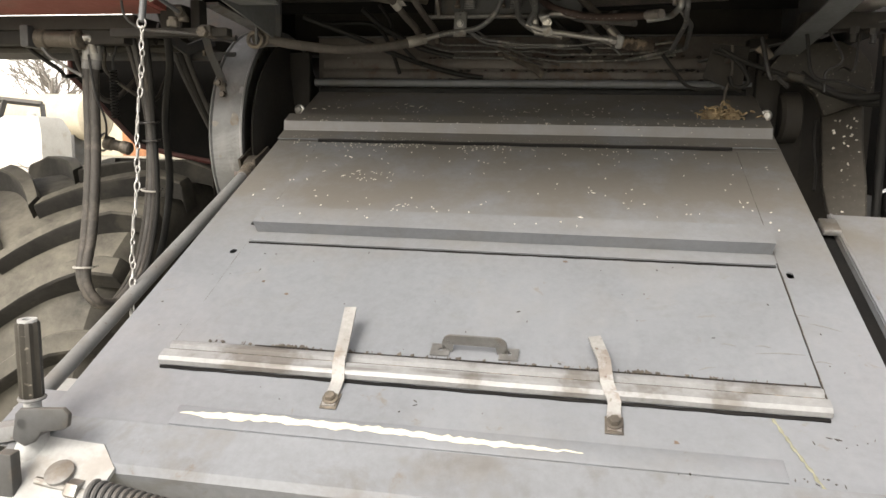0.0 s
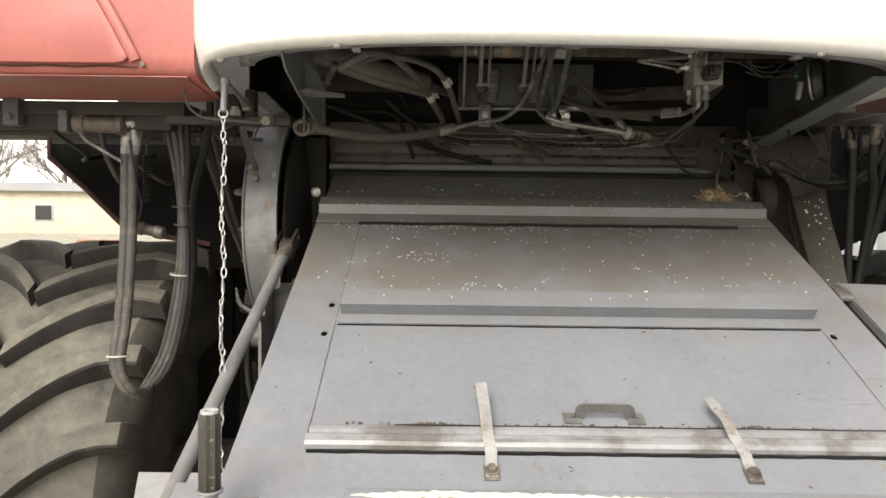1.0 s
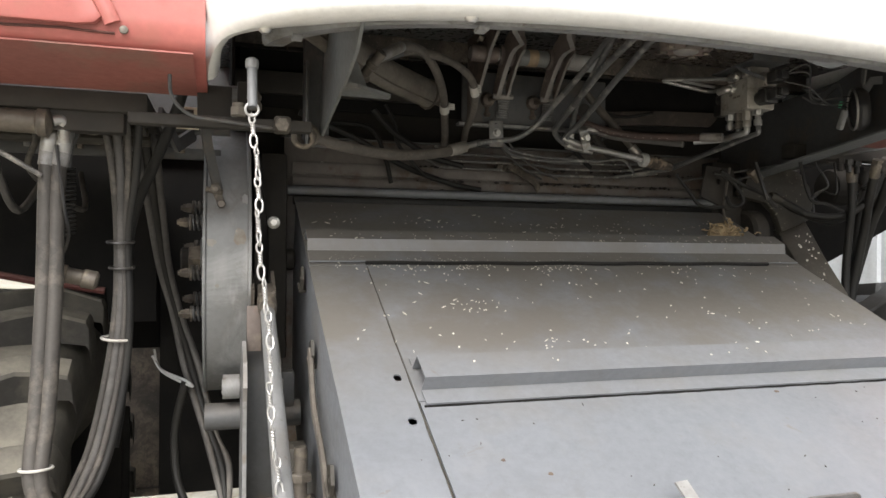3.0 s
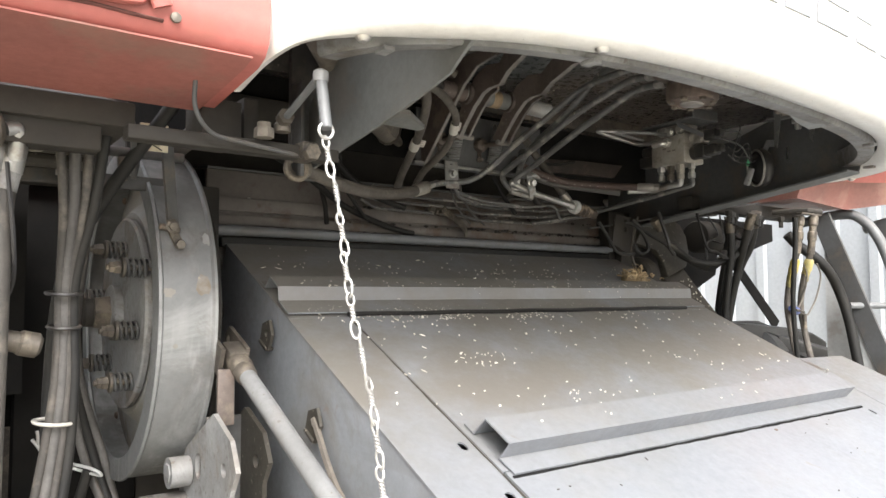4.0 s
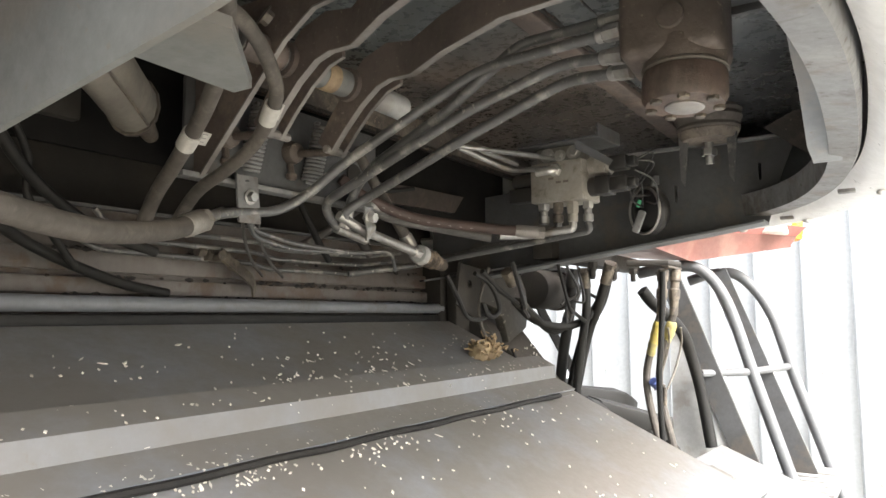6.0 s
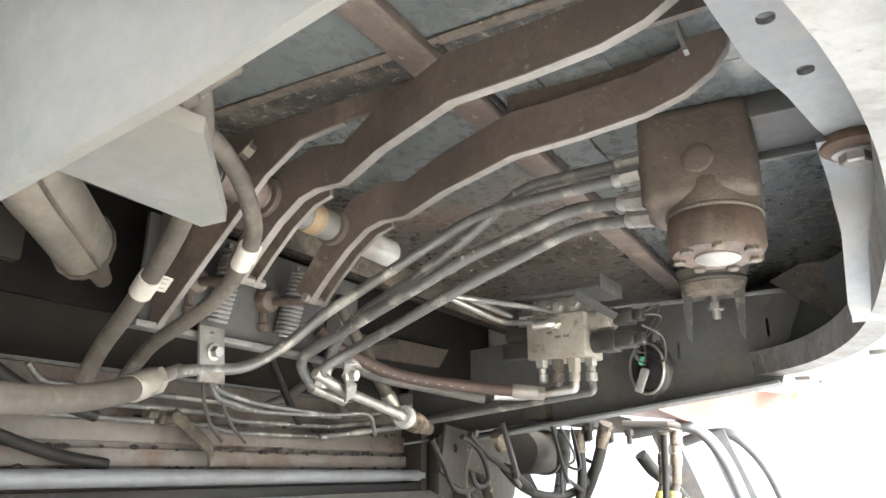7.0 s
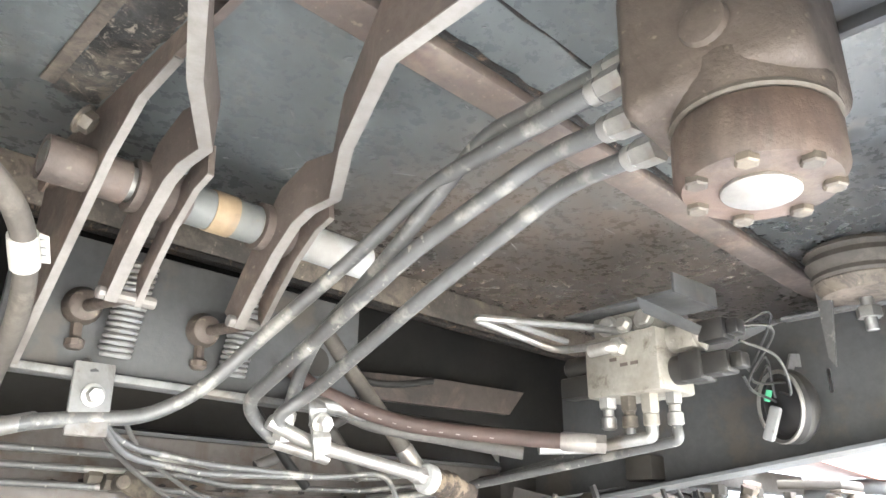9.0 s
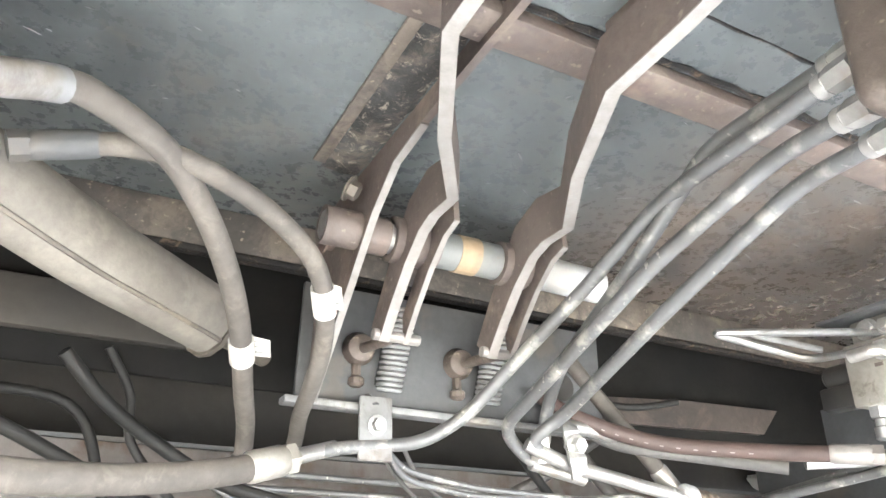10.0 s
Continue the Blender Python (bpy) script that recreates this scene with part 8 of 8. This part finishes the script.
        part("sleeve", lathe([(0.0118, 0), (0.0126, 0.006), (0.0112, 0.018), (0.012, 0.03), (0.0098, 0.036)], t0 + V(-0.0115, 0.028 - 0.004 * k, -0.186 + 0.014 * k), (0.2, 0.33, -1), 12), CAP_OLD, q, "olive plastic sleeve")
        part("cap_cord", sweep(catmull([t0 + V(-0.01, -0.01, -0.15), t0 + V(0.030, 0.0, -0.19), t0 + V(0.034, 0.02, -0.26), t0 + V(0.012, 0.036, -0.31)], 6), 0.0026, 6), CANVAS, q)
        if k == 0:
            part("cap", merge(lathe([(0.0105, 0), (0.0125, 0.003), (0.0125, 0.026), (0.010, 0.03)], t0 + V(-0.008, 0.034, -0.285), (0.55, -0.2, -0.35), 12)), BLUE, q, "blue dust cap")
    part("shut_off", merge(rod(t0 + V(-0.055, 0.036, -0.292), t0 + V(0.0, 0.040, -0.300), 0.004, 8), rod(t0 + V(0.006, 0.042, -0.35), t0 + V(0.004, 0.040, -0.305), 0.006, 8)), GREASE, q, "small lever on the coupling")
    part("coupler_bar", block((0.985, 1.770, 2.032), (1.105, 1.790, 2.037), 0.001), GREASE, q)
    # frame and fittings above them
    fr = thing("pipe_rack", (1.0, 1.95, 2.03), "dark side frame with pipe fittings under the cab edge", "frame")
    part("cross_drum", lathe([(0.02, 0), (0.052, 0.004), (0.057, 0.012), (0.057, 0.23), (0.052, 0.242), (0.02, 0.246)], (1.02, 2.17, 1.99), (1, 0, 0), 28), BLACK, fr, "dark cross cylinder")
    part("cross_drum_band", lathe([(0.0575, 0), (0.061, 0.002), (0.061, 0.03), (0.0575, 0.032)], (1.18, 2.17, 1.99), (1, 0, 0), 28), SOOT, fr)
    part("beam", block((0.70, 1.96, 2.045), (1.35, 2.01, 2.085), 0.004), BLACK, fr)
    part("beam", block((0.86, 2.0, 2.04), (0.90, 2.44, 2.075), 0.004), GREY_DARK, fr)
    part("outrigger", sweep([(1.05, 1.90, 2.052), (1.075, 1.80, 2.050), (1.13, 1.785, 2.048)], 0.009, 10), BLACK, fr)
    for k in range(7):
        p = V(0.80 + 0.05 * k, 1.90 + 0.02 * (k % 3), 2.04)
        part("fitting", merge(hexnut(p, (0, 0, -1), 0.012, 0.015), rod(p + V(0, 0, -0.035), p + V(0, 0, -0.01), 0.007, 10)), (BLACK, PLASTIC, RUBBER)[k % 3], fr)
    for k in range(6):
        a = V(0.64 + 0.06 * k + rnd.uniform(-0.02, 0.02), 2.0 + rnd.uniform(-0.05, 0.06), 2.035)
        e = a + V(rnd.uniform(-0.08, 0.16), rnd.uniform(-0.06, 0.06), rnd.uniform(-0.16, 0.0))
        part("wire", sweep(catmull([a, a + V(rnd.uniform(-0.02, 0.03), -0.02, -0.04 - 0.07 * rnd.random()), a.lerp(e, 0.6) + V(0, 0, -0.05 * rnd.random()), e], 6), rnd.choice((0.003, 0.0045, 0.006)), 6), rnd.choice((PLASTIC, RUBBER)), fr)
    part("wire", sweep(catmull([(0.56, 2.05, 2.02), (0.57, 2.08, 1.95), (0.555, 2.07, 1.90), (0.55, 2.05, 1.86)], 6), 0.004, 6), HOSE_DUSTY, fr)
    # brown bracket and pale tube loops at the end of the rear wall
    part("bracket", plate([(0.50, 1.94), (0.60, 1.90), (0.615, 2.02), (0.52, 2.03)], 0.006, (0, 2.105, 0), (1, 0, 0), (0, 0, 1), [circle(0.56, 1.985, 0.009)]), BLACK, fr, "dark bracket")
    part("tube_loop", sweep(catmull([(0.515, 2.06, 2.005), (0.56, 2.055, 1.99), (0.59, 2.05, 1.962), (0.607, 2.05, 1.928), (0.592, 2.055, 1.912), (0.57, 2.06, 1.916), (0.562, 2.065, 1.94)], 6), 0.0055, 8), RUBBER, fr, "dark tube loop")
    part("tube_loop", sweep(catmull([(0.385, 2.05, 1.995), (0.42, 2.045, 1.95), (0.455, 2.045, 1.912), (0.50, 2.045, 1.905), (0.54, 2.05, 1.908)], 6), 0.0048, 8), RUBBER, fr)
    part("tube_loop", sweep(catmull([(0.53, 2.05, 2.01), (0.60, 2.05, 1.975), (0.66, 2.05, 1.955), (0.715, 2.05, 1.935)], 6), 0.006, 8), RUBBER, fr)
    part("loop_hose", sweep(catmull([(0.70, 2.05, 1.945), (0.78, 2.05, 1.915), (0.86, 2.05, 1.882), (0.92, 2.05, 1.874), (0.97, 2.05, 1.888), (1.0, 2.05, 1.915)], 6), 0.0105, 10), RUBBER, fr)
    part("loop_end", rod((0.985, 2.05, 1.90), (1.012, 2.05, 1.93), 0.0125, 12), ARM, fr, "dirty hose ferrule")
    part("loop_end", rod((0.70, 2.05, 1.945), (0.74, 2.05, 1.932), 0.0115, 12), ARM, fr, "dirty hose ferrule")
    part("elbow", merge(rod((0.63, 2.04, 2.01), (0.655, 2.04, 1.985), 0.013, 12), hexnut((0.625, 2.04, 2.015), (0.7, 0, -0.7), 0.016, 0.014)), GREASE, fr, "greasy elbow fitting")
    # shaded region behind the rack, put in as one black sheet
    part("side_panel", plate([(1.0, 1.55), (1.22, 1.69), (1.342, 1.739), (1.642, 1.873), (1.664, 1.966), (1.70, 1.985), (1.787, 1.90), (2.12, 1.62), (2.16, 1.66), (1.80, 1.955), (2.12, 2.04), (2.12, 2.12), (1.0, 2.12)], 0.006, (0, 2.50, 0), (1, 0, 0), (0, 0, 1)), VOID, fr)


build_right_side()


def build_right_panel():
    rp = thing("platform_panel", (1.9, 1.7, 2.1), "faded red fairing beside the cab with an amber lamp", "panel")
    foot = [(1.09, 1.838, 2.097), (1.349, 1.805, 2.074), (1.79, 1.588, 2.138), (1.83, 1.61, 2.142), (1.90, 2.2, 2.142), (1.10, 2.3, 2.094)]
    turn = [(x, y - (0.030, 0.035, 0.02, 0, 0, 0)[k], (2.165, 2.160, 2.172, 2.172, 2.172, 2.165)[k]) for k, (x, y, z) in enumerate(foot)]
    part("fairing", loft([[V(*p) for p in turn], [V(x, y - (0.04, 0.04, 0.03, 0, 0, 0)[k], 2.20) for k, (x, y, z) in enumerate(turn)]]), RED, rp)
    # underside of the fairing, toned down for the shade below it
    part("underside", loft([[V(x, y, z - 0.002) for x, y, z in foot], [V(x, y, z + 0.006) for x, y, z in foot], [V(*p) for p in turn]]), RED_UNDER, rp, "dirty red underside with shade in its colour")
    part("panel", loft([[V(1.05, 1.74, z), V(1.86 - b, 1.62 + 0.4 * b, z), V(1.88 - b, 1.66 + 0.4 * b, z), V(1.05, 1.78, z)] for z, b in ((2.20, 0.0), (2.34, 0.02), (2.9, 0.10))]), RED, rp)
    part("white_box", block((1.60, 1.585, 2.17), (1.82, 1.66, 2.27), 0.012), WHITE, rp, "white corner piece")
    part("lamp", lathe([(0.012, 0), (0.026, 0.008), (0.03, 0.03), (0.03, 0.11), (0.024, 0.135), (0.01, 0.145)], (1.85, 1.585, 2.16), (0, 0, 1), 20), AMBER, rp, "amber indicator lamp")
    ext = part("canister", lathe([(0.02, 0), (0.040, 0.012), (0.05, 0.04), (0.05, 0.46), (0.04, 0.50)], (1.70, 1.60, 2.47), (0, 0, 1), 24), RED, rp, "red canister on the cab side")
    part("strap", lathe([(0.051, 0), (0.054, 0.002), (0.054, 0.028), (0.051, 0.03)], (1.70, 1.60, 2.545), (0, 0, 1), 24), BROWN, ext, "brown strap")
    part("strap", lathe([(0.051, 0), (0.054, 0.002), (0.054, 0.028), (0.051, 0.03)], (1.70, 1.60, 2.80), (0, 0, 1), 24), BROWN, ext)
    part("side_tube", lathe([(0.018, 0), (0.024, 0.006), (0.024, 0.36), (0.018, 0.37)], (1.775, 1.585, 2.535), (0, 0, 1), 16), VALVE, rp, "dull metal tube in a bracket")
    part("holder", merge(block((1.72, 1.555, 2.56), (1.81, 1.62, 2.585), 0.003), block((1.72, 1.555, 2.84), (1.81, 1.62, 2.865), 0.003)), BROWN, rp)
    part("foot", block((1.655, 1.585, 2.42), (1.685, 1.61, 2.44), 0.003), BROWN, rp)


build_right_panel()


def build_ladder():
    ld = thing("cab_ladder", (1.45, 1.6, 1.0), "grey steel cab ladder with tubular handrails and open steps", "ladder")
    for x, y0, w in ((1.30, 1.868, 0.06), (1.57, 1.78, 0.06)):
        a, b = V(x, y0, 2.05), V(x, y0 - 0.36, 1.10)
        d = (b - a).normalized()
        part("stringer", bar([a, b], w, 0.012, (1, 0, 0)), GREY_DARK, ld, "dark grey flat stringer")
    for x, pts in ((1.40, [(1.98, 2.045), (1.86, 2.062), (1.785, 2.045), (1.72, 1.952), (1.655, 1.74), (1.586, 1.516), (1.47, 1.14)]), (1.70, [(1.90, 2.03), (1.82, 2.052), (1.735, 2.04), (1.649, 1.926), (1.585, 1.715), (1.514, 1.497), (1.40, 1.13)])):
        part("handrail", sweep(catmull([(x, y, z) for y, z in pts], 7), 0.017, 14), STRINGER, ld, "grey tubular handrail")
    for z, dy in ((1.75, 0.0), (1.43, -0.10), (1.14, -0.19)):
        if z > 1.7:
            part("rung", sweep([(1.27, 1.77 + dy, z), (1.40, 1.66 + dy, z), (1.70, 1.60 + dy, z)], 0.011, 10), STRINGER, ld)
        else:
            st = part("step", block((1.33, 1.52 + dy * 0.6, z - 0.012), (1.72, 1.68 + dy * 0.6, z + 0.012), 0.003), GREY_WORN, ld, "grated step")
            for k in range(6):
                part("grip_bar", block((1.36 + 0.06 * k, 1.53 + dy * 0.6, z + 0.012), (1.375 + 0.06 * k, 1.67 + dy * 0.6, z + 0.02), 0.002), GREY_PALE, st)
    part("foot", block((1.25, 1.42, 0.55), (1.72, 1.50, 1.12), 0.004), GREY_DARK, ld)
    part("leg", block((1.28, 1.48, 0.0), (1.33, 1.53, 0.56), 0.003), GREY_DARK, ld)
    part("leg", block((1.64, 1.48, 0.0), (1.69, 1.53, 0.56), 0.003), GREY_DARK, ld)
    part("sheet", plate([(1.86, 2.0), (1.86, 1.2), (1.60, 1.2), (1.74, 1.72)], 0.004, (1.30, 0, 0), (0, 1, 0), (0, 0, 1)), GREY_PALE, ld, "pale side sheet")
    dk = thing("wheel_fender", (1.1, 1.95, 1.55), "black rubber fender flap above the wheel", "fender")
    part("flap", bar(catmull([(0.98, 2.0, 1.55), (1.08, 1.95, 1.585), (1.18, 1.92, 1.56), (1.25, 1.9, 1.49)], 5), 0.18, 0.012, (0, 0.2, 1)), RUBBER, dk)


build_ladder()
